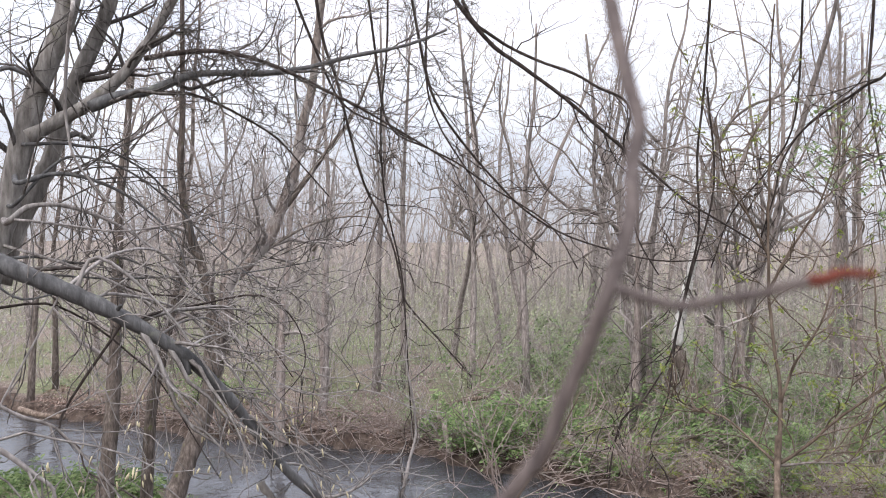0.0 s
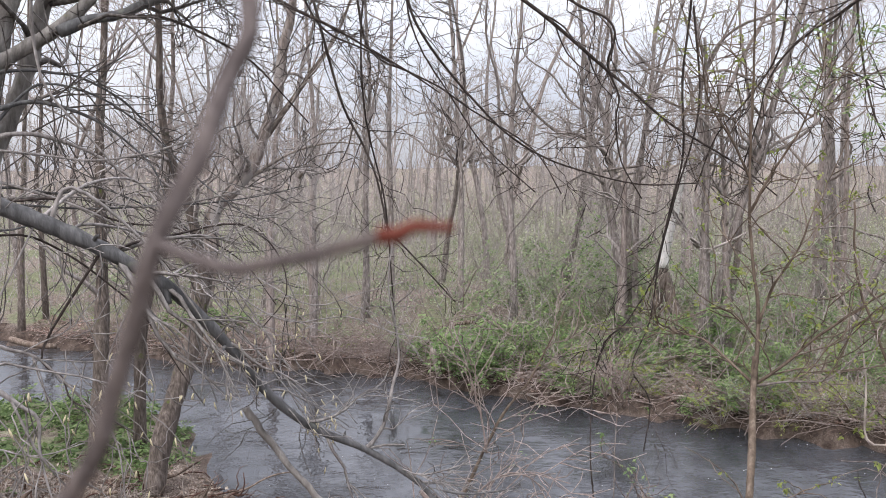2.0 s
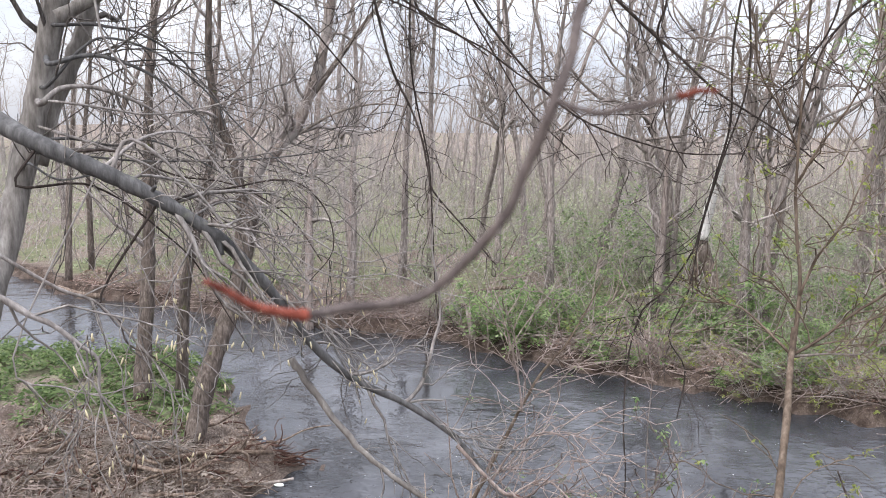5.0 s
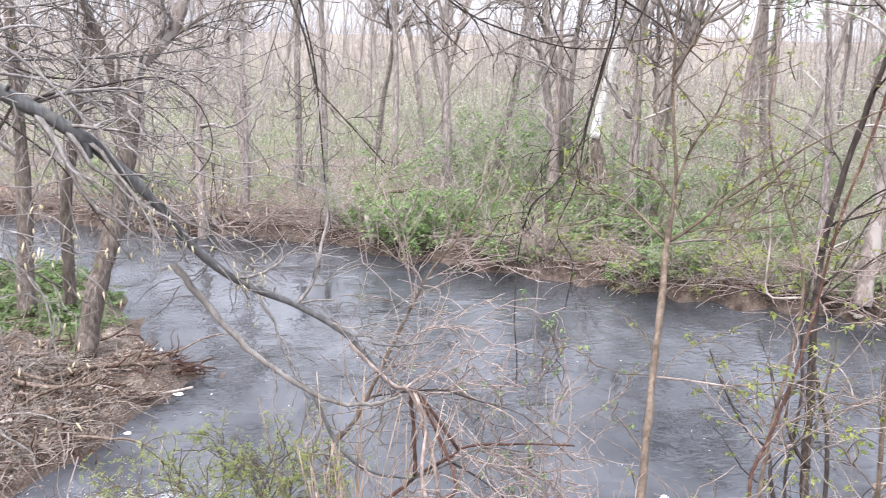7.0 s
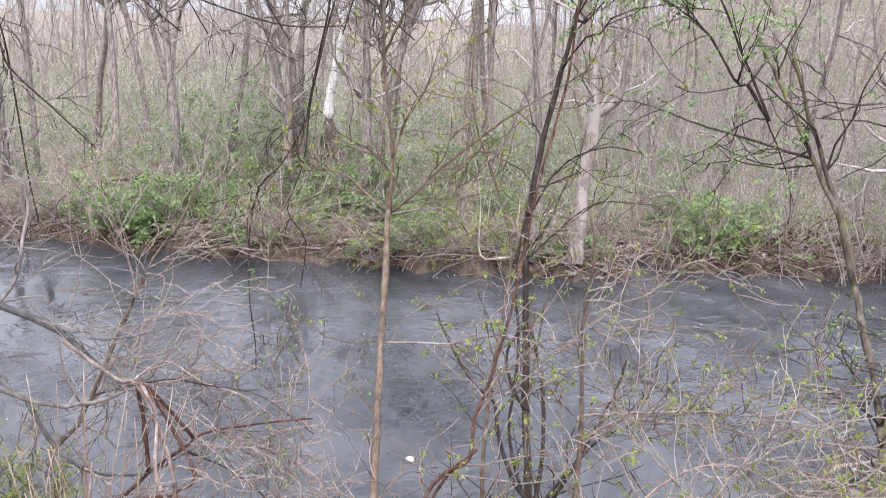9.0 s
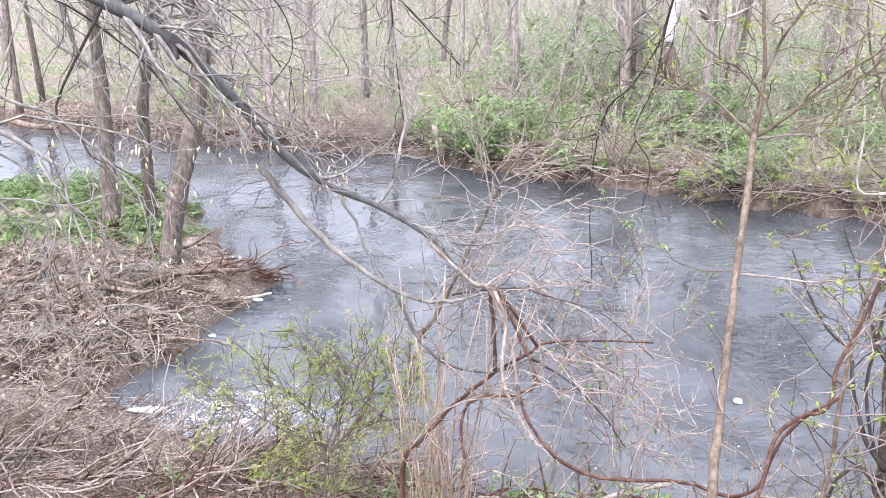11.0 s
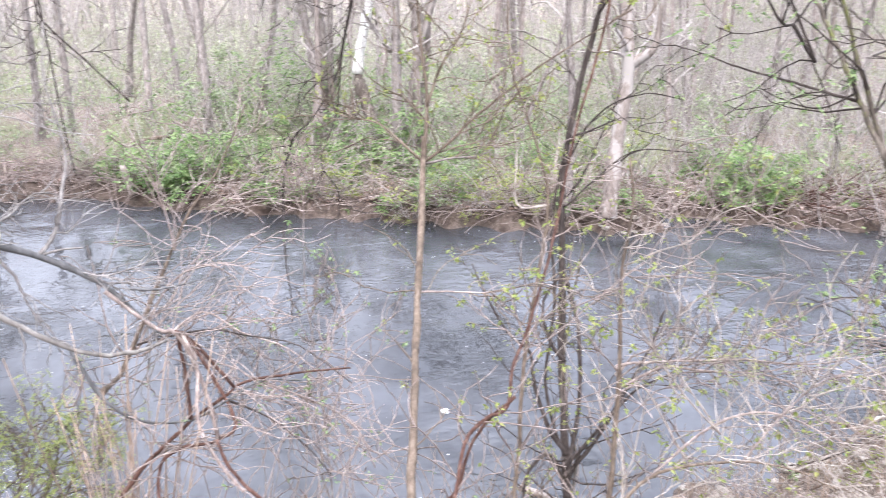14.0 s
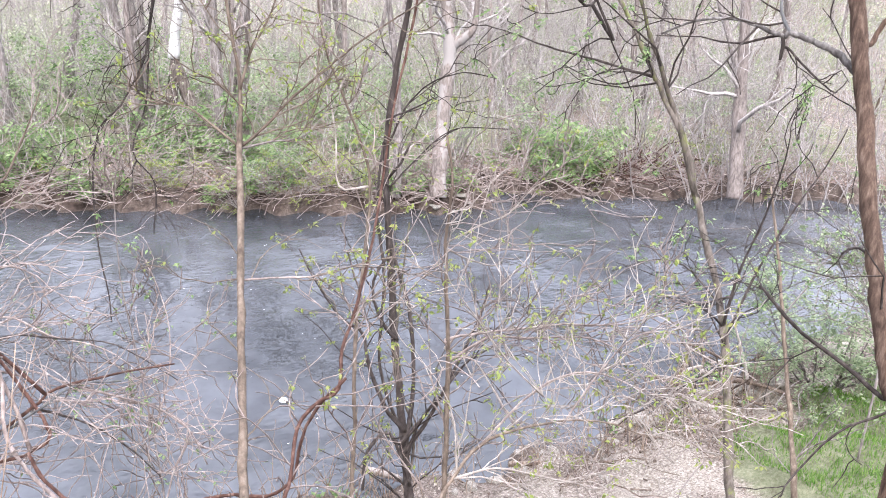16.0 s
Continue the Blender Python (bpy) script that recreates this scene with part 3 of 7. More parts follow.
# ---- woodland trees ----
def bare_tree(seed, tall, thick, material, lean=0.0, dense=1.0, low=0.3, forked=False):
    """A bare tree at the origin, as a trunk mesh and a crown mesh."""
    rng = np.random.default_rng(seed)
    a = rng.uniform(0, 2 * np.pi)
    way = np.array([np.cos(a) * lean, np.sin(a) * lean, 1])
    line = wander(rng, (0, 0, -0.3), way, tall, 11, 0.095, 0.05)
    f = np.linspace(0, 1, len(line))
    radii = thick * 0.62 * (1 - f) ** 0.8 + 0.012
    radii[0] *= 1.5
    radii[1] *= 1.1
    trunk, crown = Tubes(), Tubes()
    trunk.add(smooth_line(line, 3), np.interp(np.linspace(0, 1, 34), f, radii), 8)
    if forked:
        i = 4
        b = wander(rng, line[i], line[i + 1] - line[i] + rng.normal(0, 0.3, 3), tall * 0.55, 9, 0.06, 0.06)
        trunk.add(smooth_line(b, 2), np.linspace(radii[i] * 0.75, 0.012, 19), 7)
        sprout(rng, crown, b, np.linspace(radii[i] * 0.7, 0.012, 10), int(9 * dense), tall * 0.2, 3, 0.75, 0.1, 0.2, 0.006, 0.3, 5, None, 5, 0.5, 0.45)
    for n in range(3 if tall > 10 else 1):
        i = int(rng.integers(3, 8))
        a = rng.uniform(0, 2 * np.pi)
        b = wander(rng, line[i], (np.cos(a), np.sin(a), 0.55), tall * rng.uniform(0.26, 0.4), 10, 0.33, 0.09)
        trunk.add(smooth_line(b, 2), np.linspace(radii[i] * 0.55, 0.01, 21), 6)
        sprout(rng, crown, b, np.linspace(radii[i] * 0.5, 0.01, 11), int(4 * dense) + 2, tall * 0.15, 3, 0.85, 0.05, 0.2, 0.006, 0.42, 5, None, 6, 0.5, 0.5)
    sprout(rng, crown, line, radii, int(10 * dense), tall * 0.22, 3, 0.85, 0.09, low, 0.006, 0.42, 5, None, 6, 0.5, 0.5)
    return trunk.mesh("trunk", material), crown.mesh("crown", TWIG)


KINDS = [bare_tree(11, 13, 0.16, WOOD_BARK, 0.05), bare_tree(12, 15, 0.19, WOOD_BARK, 0.03, 1.1, 0.35, True), bare_tree(13, 11, 0.10, WOOD_BARK, 0.12, 0.9, 0.25),
         bare_tree(14, 14, 0.14, TRUNK_PALE, 0.06, 1.0, 0.3, True), bare_tree(15, 9, 0.07, WOOD_BARK, 0.1, 0.8, 0.2), bare_tree(16, 16, 0.19, TRUNK_PALE, 0.04, 1.1, 0.4),
         bare_tree(17, 7, 0.045, YOUNG_BARK, 0.12, 0.7, 0.15)]
WORDS = ["tall bare grey-brown tree in the woods across the river", "tall forked bare tree with grey-brown bark", "slim leaning bare tree with rough brown bark",
         "bare forked tree with smooth grey bark", "thin bare young tree with fine twigs", "large bare tree with pale grey bark", "yellow-brown bare sapling among the trees"]


def plant_tree(kind, x, y, turn, size):
    ob = thing("tree", (x, y, height(x, y) - 0.05), WORDS[kind], "tree", "woodland trees")
    for name, me in zip(("trunk", "crown"), KINDS[kind]):
        part(name, me, ob)
    ob.rotation_euler, ob.scale = (0.09 * math.sin(7 * x + 3 * y), 0.11 * math.sin(5 * x - 4 * y), turn), (size, size, size)
    return ob


# trees that stand out on and behind the far bank: kind, place, turn, size
for kind, x, y, turn, size in [(3, -12.5, 30, 0.4, 0.95), (2, -5.2, 25.5, 2.0, 1.1), (0, -3.4, 24.5, 1.0, 0.95), (4, -1.9, 23.0, 3.0, 1.0), (0, 2.1, 27, 2.0, 1.0), (1, 4.2, 25, 0.3, 0.9),
                               (5, 3.2, 33, 1.2, 0.95), (0, 6.6, 19.3, 5.0, 1.05), (3, 7.4, 20.6, 1.0, 0.9), (2, 5.4, 20.4, 0.2, 1.15), (5, 11.4, 24, 2.2, 0.9), (1, 12.8, 25.5, 4.0, 0.9),
                               (4, 9.4, 18.4, 1.4, 1.2), (0, 14.6, 18.2, 0.8, 0.95), (3, 16.4, 20.6, 2.8, 0.9), (2, 18.0, 16.8, 1.9, 1.1), (5, 20.5, 14.2, 3.6, 0.85), (1, 21.8, 20, 5.2, 0.9),
                               (5, -9.2, 27.5, 5.5, 0.9), (1, -16.5, 33, 3.3, 0.95), (0, 0.4, 30, 4.4, 1.05), (4, 7.6, 24.5, 2.5, 1.25), (2, -7.6, 29.5, 1.5, 1.2)]:
    plant_tree(kind, x, y, turn, size)

rng = np.random.default_rng(5)
planted = []
while len(planted) < 46:
    a, d = rng.uniform(-0.68, 1.1), 23 + 42 * rng.uniform(0, 1) ** 1.15
    x, y = d * math.sin(a), d * math.cos(a)
    if y < np.interp(x, FAR_X, FAR_Y) + 2.5 or any((x - p) ** 2 + (y - q) ** 2 < 2.2 for p, q in planted):
        continue
    planted.append((x, y))
    plant_tree(int(rng.choice([0, 1, 2, 3, 4, 5, 6], p=[0.2, 0.13, 0.2, 0.12, 0.17, 0.08, 0.1])), x, y, rng.uniform(0, 6.28), rng.uniform(0.75, 1.15))

while len(planted) < 76:
    a, d = rng.uniform(0.55, 1.14), 21 + 40 * rng.uniform(0, 1)
    x, y = d * math.sin(a), d * math.cos(a)
    if y > np.interp(x, FAR_X, FAR_Y) + 2.5 and all((x - p) ** 2 + (y - q) ** 2 > 2.2 for p, q in planted):
        planted.append((x, y))
        plant_tree(int(rng.choice([0, 2, 3, 4, 6])), x, y, rng.uniform(0, 6.28), rng.uniform(0.7, 1.05))

# thin undergrowth of the wood: leafless stems nobody could count
brush = Tubes()
rng = np.random.default_rng(8)
a, d = rng.uniform(-0.66, 1.0, 20000), 14.5 + 58 * rng.uniform(0, 1, 20000) ** 1.2
bx, by = d * np.sin(a), d * np.cos(a)
keep = (by > np.interp(bx, FAR_X, FAR_Y) + 0.3) & ((d > 24) | (rng.uniform(0, 1, 20000) < 0.45))
bx, by, bd = bx[keep][:5200], by[keep][:5200], d[keep][:5200]
bz = heights(bx, by)
for n in range(len(bx)):
    tall = rng.uniform(0.5, 2.2) * (0.85 + bd[n] / 45)
    stem = wander(rng, (bx[n], by[n], bz[n] - 0.05), (rng.normal(0, 0.45), rng.normal(0, 0.45), 1), tall, 4, 0.18, 0.0)
    brush.add(stem, np.linspace(0.012, 0.005, 5) * (0.6 + bd[n] / 50), 3)
    if n % 2 == 0:
        sprout(rng, brush, stem, np.linspace(0.008, 0.004, 5), 3, tall * 0.55, 1, 0.7, 0.05, 0.3, 0.004, 0.2, 3, None, 3)
for n in range(1100):
    a, d = rng.uniform(0.6, 1.14), rng.uniform(18, 48)
    x, y = d * math.sin(a), d * math.cos(a)
    stem = wander(rng, (x, y, height(x, y) - 0.05), (rng.normal(0, 0.3), rng.normal(0, 0.3), 1), rng.uniform(1.0, 3.2), 5, 0.18, 0.0)
    brush.add(stem, np.linspace(0.018, 0.006, 6), 3)
    sprout(rng, brush, stem, np.linspace(0.012, 0.006, 6), 4, 1.2, 1, 0.7, 0.05, 0.3, 0.006, 0.2, 3, None, 3)
tagged(new("undergrowth", brush.mesh("undergrowth", TWIG)), "leafless grey-brown undergrowth of thin stems", "undergrowth", kind="stuff")


# the distant wood, trunk behind trunk
wood = Tubes()
rng = np.random.default_rng(9)
a, d = rng.uniform(-0.72, 1.08, 1500), 42 + 80 * rng.uniform(0, 1, 1500)
wx, wy = d * np.sin(a), d * np.cos(a)
keep = wy > np.interp(wx, FAR_X, FAR_Y) + 12
wx, wy = wx[keep][:640], wy[keep][:640]
for x, y, z in zip(wx, wy, heights(wx, wy)):
    tall = rng.uniform(6, 14) if rng.uniform() < 0.28 else rng.uniform(2.5, 6)
    stem = wander(rng, (x, y, z - 0.2), (rng.normal(0, 0.08), rng.normal(0, 0.08), 1), tall, 6, 0.06, 0.03)
    r = np.linspace(rng.uniform(0.05, 0.14), 0.015, 7)
    wood.add(stem, r, 4)
    sprout(rng, wood, stem, r, 8, tall * 0.26, 2, 0.75, 0.08, 0.12, 0.009, 0.2, 3, None, 3, 0.5, 0.25)
a, d = rng.uniform(-0.75, 1.1, 460), 105 + 170 * rng.uniform(0, 1, 460)
wx, wy = d * np.sin(a), d * np.cos(a)
for x, y, z in zip(wx, wy, heights(wx, wy)):
    tall = rng.uniform(4, 10) + 7 * smoothstep(0.1, -0.15, math.atan2(x, y))
    stem = wander(rng, (x, y, z - 0.3), (rng.normal(0, 0.1), rng.normal(0, 0.1), 1), tall, 5, 0.08, 0.03)
    wood.add(stem, np.linspace(rng.uniform(0.10, 0.2), 0.03, 6), 3)
    sprout(rng, wood, stem, np.linspace(0.08, 0.03, 6), 13, tall * 0.33, 1, 0.75, 0.05, 0.1, 0.022, 0.25, 3, None, 3, 0.6)
tagged(new("distant_wood", wood.mesh("distant_wood", TWIG)), "distant bare grey-brown wood behind the river", "wood", kind="stuff")


# ---- green shrubs of the far bank ----
def leafy_shrub(seed, tall, wide, leaves, size, leaf_material, stem_material=TWIG, stems=9):
    """A loose shrub at the origin: thin arching stems and leaves in clumps along them."""
    rng = np.random.default_rng(seed)
    tubes, crown, spots = Tubes(), Leaves(), []
    for _ in range(stems):
        a = rng.uniform(0, 2 * np.pi)
        stem = wander(rng, (0.12 * np.cos(a), 0.12 * np.sin(a), -0.1), (np.cos(a) * wide / tall, np.sin(a) * wide / tall, 1), tall * rng.uniform(0.6, 1.1), 6, 0.16, -0.02)
        tubes.add(stem, np.linspace(0.013, 0.004, 7), 4)
        sprout(rng, tubes, stem, np.linspace(0.011, 0.004, 7), 5, tall * 0.35, 2, 0.8, 0.03, 0.15, 0.003, 0.22, 3, spots, 3, 0.55, 0.4)
    spots = np.array(spots)
    clumps = spots[rng.integers(0, len(spots), max(12, leaves // 14))]
    pick = clumps[rng.integers(0, len(clumps), leaves)] + rng.normal(0, tall * 0.05, (leaves, 3))
    crown.spray(pick[: leaves // 3], size * 2.2, size, rng)
    crown.add(pick[leaves // 3 : leaves // 2], rng.uniform(0.6, 1.1, leaves // 2 - leaves // 3) * size * 0.8, rng, 0.25, 0.28)
    return tubes.mesh("crown", stem_material), crown.mesh("foliage", leaf_material)


SHRUBS = [leafy_shrub(31, 1.7, 1.1, 560, 0.12, LEAF_GREEN), leafy_shrub(32, 1.1, 1.1, 430, 0.11, LEAF_GREEN), leafy_shrub(33, 2.3, 1.3, 520, 0.09, LEAF_SOFT),
          leafy_shrub(34, 1.3, 1.0, 300, 0.07, LEAF_YELLOW), leafy_shrub(35, 2.7, 1.4, 420, 0.11, LEAF_GREEN)]
SHRUB_WORDS = ["fresh green leafy shrub on the far bank", "low spreading green shrub beside the river", "soft grey-green shrub coming into leaf", "sparse yellow-green shrub by the water", "tall loose green shrub under the trees"]


def plant_shrub(kind, x, y, turn, size):
    ob = thing("shrub", (x, y, height(x, y)), SHRUB_WORDS[kind], "shrub", "shrubs of the far bank")
    stems, leaves = SHRUBS[kind]
    part("foliage", leaves, part("crown", stems, ob))
    ob.rotation_euler, ob.scale = (0, 0, turn), (size, size, size)


for kind, x, y, turn, size in [(3, 8.0, 14.2, 1, 0.6), (1, 8.7, 14.1, 2, 0.6), (3, 7.3, 14.7, 3, 0.7), (1, 5.2, 15.9, 4, 0.6), (3, 4.3, 16.5, 0, 0.7), (0, 0.9, 19.2, 0, 1.0), (1, 1.5, 18.6, 1, 1.0), (0, 2.2, 19.4, 2, 0.9), (1, 0.2, 20.4, 3, 0.8), (2, 2.9, 21.4, 1, 1.1), (4, 3.6, 22.0, 4, 1.1), (0, 4.6, 18.4, 2, 0.8),
                               (1, 5.4, 17.6, 5, 0.9), (2, 5.0, 20.4, 0, 1.1), (4, 6.0, 21.6, 1, 1.0), (1, 6.3, 15.6, 2, 0.8), (1, 7.0, 16.4, 3, 0.8), (3, 5.6, 15.3, 4, 0.8), (3, 6.6, 14.8, 5, 0.8), (3, 7.4, 15.0, 0, 0.7),
                               (2, 8.0, 18.0, 1, 1.0), (0, 8.8, 16.6, 2, 0.7), (2, 10.4, 17.4, 3, 0.9), (1, 12.6, 14.6, 4, 1.1), (0, 13.3, 14.2, 5, 0.9), (1, 14.0, 13.8, 0, 1.0), (2, 13.2, 15.4, 1, 0.8), (3, 16.0, 12.2, 2, 0.8),
                               (2, 17.6, 13.6, 3, 0.9), (4, 1.2, 22.6, 4, 0.9), (2, -1.4, 22.4, 5, 0.7), (0, -6.8, 23.6, 0, 0.8), (2, -8.8, 25.6, 1, 0.9), (1, -5.6, 23.4, 2, 0.7), (4, 4.0, 25.0, 3, 1.1), (4, 7.4, 23.5, 4, 1.1),
                               (2, 9.8, 21.5, 5, 1.0), (2, 15.2, 16.8, 0, 0.8), (4, 12.0, 19.5, 1, 0.9), (2, 19.5, 15.0, 2, 0.9), (4, 5.2, 23.4, 5, 1.2), (0, 3.4, 19.0, 1, 0.9), (4, 6.8, 19.0, 2, 0.9), (0, 7.6, 17.4, 4, 0.8), (0, 5.8, 18.8, 0, 1.0), (0, 6.6, 17.0, 3, 0.8), (2, 11.2, 16.0, 2, 0.7), (0, 9.2, 19.6, 1, 0.9), (1, 12.4, 13.5, 2, 0.9), (0, 13.0, 13.2, 4, 0.8), (1, 3.4, 17.0, 2, 0.7), (0, 1.3, 18.2, 5, 0.9), (1, 0.7, 18.9, 3, 0.9), (3, 4.4, 16.6, 2, 0.7), (3, 3.2, 17.4, 3, 0.7), (1, 9.6, 15.2, 1, 0.6)]:
    plant_shrub(kind, x, y, turn, size)

rng = np.random.default_rng(36)
for x in np.arange(-9, 18, 1.7):
    x = x + rng.normal(0, 0.2)
    plant_shrub(int(rng.choice([1, 3, 3, 2])), x, np.interp(x, FAR_X, FAR_Y) + rng.uniform(0.15, 0.9), rng.uniform(0, 6.28), rng.uniform(0.3, 0.62))
brushwood = Tubes()
x = rng.uniform(-10, 18, 1500)
y = np.interp(x, FAR_X, FAR_Y) + rng.uniform(0.0, 1.2, 1500)
for x, y, z in zip(x, y, heights(x, y)):
    way = rng.choice((-1, 1)) * rng.uniform(0.3, 1.2)
    brushwood.add(wander(rng, (x, y, z - 0.02), (way, rng.normal(-0.35, 0.5), rng.uniform(0.1, 0.8)), rng.uniform(0.5, 2.2), 6, 0.2, -0.07), np.linspace(0.012, 0.004, 7) * rng.uniform(0.6, 1.5), 3)
tagged(new("bank_brush", brushwood.mesh("bank_brush", PINK_TWIG)), "pinkish-brown bare twigs hanging over the far waterline", "brush", kind="stuff")

# low leafy growth on the forest floor and the spit
rng = np.random.default_rng(41)
herbs = Leaves()
a, d = rng.uniform(-0.62, 1.12, 60000), 13 + 30 * rng.uniform(0, 1, 60000) ** 1.1
hx, hy = d * np.sin(a), d * np.cos(a)
hz, hc = land(hx, hy)[:2]
keep = (hy > np.interp(hx, FAR_X, FAR_Y) + 0.9) & (hc + 0.5 * waves(hx, hy, 22, 2.4) > 0.12)
herbs.add(np.stack([hx, hy, hz + rng.uniform(0.02, 0.28, len(hx))], -1)[keep][:20000], rng.uniform(0.07, 0.13, min(20000, keep.sum())), rng, 0.1)
tagged(new("ground_cover", herbs.mesh("ground_cover", LEAF_SOFT)), "low green leafy ground cover under bare trees", "ground cover", kind="stuff")
# Understory leaves; their pale colour stands in for haze between the trees.
haze = Leaves()
a, d = rng.uniform(-0.62, 1.13, 90000), 15 + 36 * rng.uniform(0, 1, 90000)
hx, hy = d * np.sin(a), d * np.cos(a)
keep = (hy > np.interp(hx, FAR_X, FAR_Y) + 1.4) & (waves(hx, hy, 27, 3.2) + 0.4 * waves(hx, hy, 28, 1.1) > -0.25 + 1.1 * (hx < 0.5))
hx, hy, d = hx[keep][:24000], hy[keep][:24000], d[keep][:24000]
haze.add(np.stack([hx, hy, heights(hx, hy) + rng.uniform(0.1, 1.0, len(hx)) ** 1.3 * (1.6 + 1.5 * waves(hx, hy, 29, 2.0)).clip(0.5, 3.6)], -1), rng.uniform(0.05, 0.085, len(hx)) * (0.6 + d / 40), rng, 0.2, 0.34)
a, d = rng.uniform(-0.66, 1.15, 44000), 40 + 70 * rng.uniform(0, 1, 44000)
hx, hy = d * np.sin(a), d * np.cos(a)
keep = hy > np.interp(hx, FAR_X, FAR_Y) + 4
hx, hy, d = hx[keep], hy[keep], d[keep]
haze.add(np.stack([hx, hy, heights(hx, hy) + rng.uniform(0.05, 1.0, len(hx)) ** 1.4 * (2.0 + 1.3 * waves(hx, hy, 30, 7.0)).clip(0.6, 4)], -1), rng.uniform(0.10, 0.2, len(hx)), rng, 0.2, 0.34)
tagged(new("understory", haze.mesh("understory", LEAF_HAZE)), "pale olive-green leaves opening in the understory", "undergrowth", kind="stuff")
spit_cover = Leaves()
hx, hy = rng.uniform(-13, -3.2, 14000), rng.uniform(10.6, 17.4, 14000)
hz, hc = land(hx, hy)[:2]
keep = (hz > 0.12) & (hc + 0.35 * waves(hx, hy, 23, 1.0) > 0.14)
hx, hy, hz = hx[keep], hy[keep], hz[keep]
tuft = (0.22 + 0.2 * waves(hx, hy, 34, 0.9)).clip(0.04, 0.5)
spit_cover.spray(np.stack([hx, hy, hz + tuft * rng.uniform(0.1, 1, len(hx))], -1)[::2], 0.26, 0.10, rng, 3, 0.15)
spit_cover.add(np.stack([hx, hy, hz + tuft * rng.uniform(0, 0.8, len(hx))], -1)[1::2], rng.uniform(0.08, 0.17, len(hx[1::2])), rng, 0.0, 0.3)
tagged(new("spit_plants", spit_cover.mesh("spit_plants", LEAF_DEEP)), "bright green leafy plants growing on the muddy spit", "plants", kind="stuff")


shore_green = Leaves()
hx, hy = rng.uniform(-2.4, 3.4, 5200), rng.uniform(5.0, 6.5, 5200)
hz = heights(hx, hy)
keep = (hz > 0.03) & (waves(hx, hy, 37, 0.9) > 0.22)
shore_green.add(np.stack([hx, hy, hz + rng.uniform(0.01, 0.22, len(hx))], -1)[keep], rng.uniform(0.03, 0.075, keep.sum()), rng, 0.1, 0.3)
tagged(new("shore_plants", shore_green.mesh("shore_plants", LEAF_GREEN)), "low fresh green plants along the near shore", "plants", kind="stuff")


# ---- heroes: helper for trees whose limbs are seen well ----
def limb(parent, points, r0, r1, material, rng, name="limb", steps=4, sides=7, rough=0.0, knots=0.08, shoots=None, shoot_count=0, shoot_length=0.5, levels=2, spread=0.8, lift=0.0, start=0.15, thin=0.003, tips=None, label="", kids=0.6, bend=0.22, slim=0.022):
    line, radii, me = limb_mesh(points, r0, r1, material, parent.location, steps, sides, rough, rng, name, knots)
    part(name, me, parent, label)
    if shoots is not None:
        sprout(rng, shoots, line, radii, shoot_count, shoot_length, levels, spread, lift, start, thin, bend, 4, tips, 6, 0.55, kids, slim)
    return line, radii


def nearest(line, at):
    """The point of a line of points that lies nearest to a place."""
    return tuple(line[np.argmin(np.linalg.norm(np.asarray(line) - at, axis=1))])


# far sycamore with flaking white bark, at the water's edge
rng = np.random.default_rng(51)
syc = thing("sycamore", (9.05, 13.35, 0.1), "sycamore with patchy white flaking bark at the water's edge", "tree")
shoots = Tubes(syc.location)
base = [(9.09, 13.4, 0.29), (9.13, 13.45, 0.51), (9.29, 13.62, 1.51), (9.45, 13.72, 2.51), (9.53, 13.76, 3.22), (9.49, 13.86, 4.02), (9.35, 13.97, 4.96), (9.24, 13.95, 6.34)]
limb(syc, base, 0.19, 0.085, SYCAMORE, rng, "trunk", 4, 10, shoots=shoots, shoot_count=7, shoot_length=2.6, levels=3, start=0.4)
limb(syc, [(9.53, 13.76, 3.22), (9.71, 13.66, 3.37), (9.9, 13.55, 3.55), (9.97, 13.52, 3.82), (10.02, 13.52, 4.46), (10.16, 13.39, 5.78)], 0.12, 0.03, SYCAMORE, rng, "limb", shoots=shoots, shoot_count=7, shoot_length=1.6, levels=3, lift=0.08)
limb(syc, [(8.35, 13.84, 0.28), (8.53, 14.05, 1.39), (8.6, 14.28, 2.82), (8.54, 14.42, 3.9), (8.46, 14.49, 4.93), (8.25, 14.55, 6.12)], 0.11, 0.03, WOOD_BARK, rng, "limb", shoots=shoots, shoot_count=7, shoot_length=1.8, levels=3, lift=0.08)
part("crown", shoots.mesh("crown", TWIG), syc)

# pale trunk standing at the water downstream
tree = thing("pale_tree", (14.9, 10.75, 0.1), "bare tree with a pale pinkish-grey trunk beside the river", "tree")
shoots = Tubes(tree.location)
limb(tree, [(14.78, 10.59, 0.2), (14.82, 10.64, 0.46), (14.93, 10.82, 1.39), (15.02, 11, 2.54), (15.05, 11.13, 3.67), (15.02, 11.22, 4.88), (14.89, 11.3, 6.34), (14.71, 11.3, 7.51)], 0.19, 0.06, TRUNK_PALE, rng, "trunk", 4, 9, shoots=shoots, shoot_count=14, shoot_length=2.8, levels=3, start=0.3)
limb(tree, [(15.02, 11, 2.54), (14.86, 11.36, 3.55), (14.64, 11.7, 4.54), (14.41, 11.93, 5.83)], 0.09, 0.03, WOOD_BARK, rng, "limb", shoots=shoots, shoot_count=5, shoot_length=1.8, levels=3)
part("crown", shoots.mesh("crown", TWIG), tree)

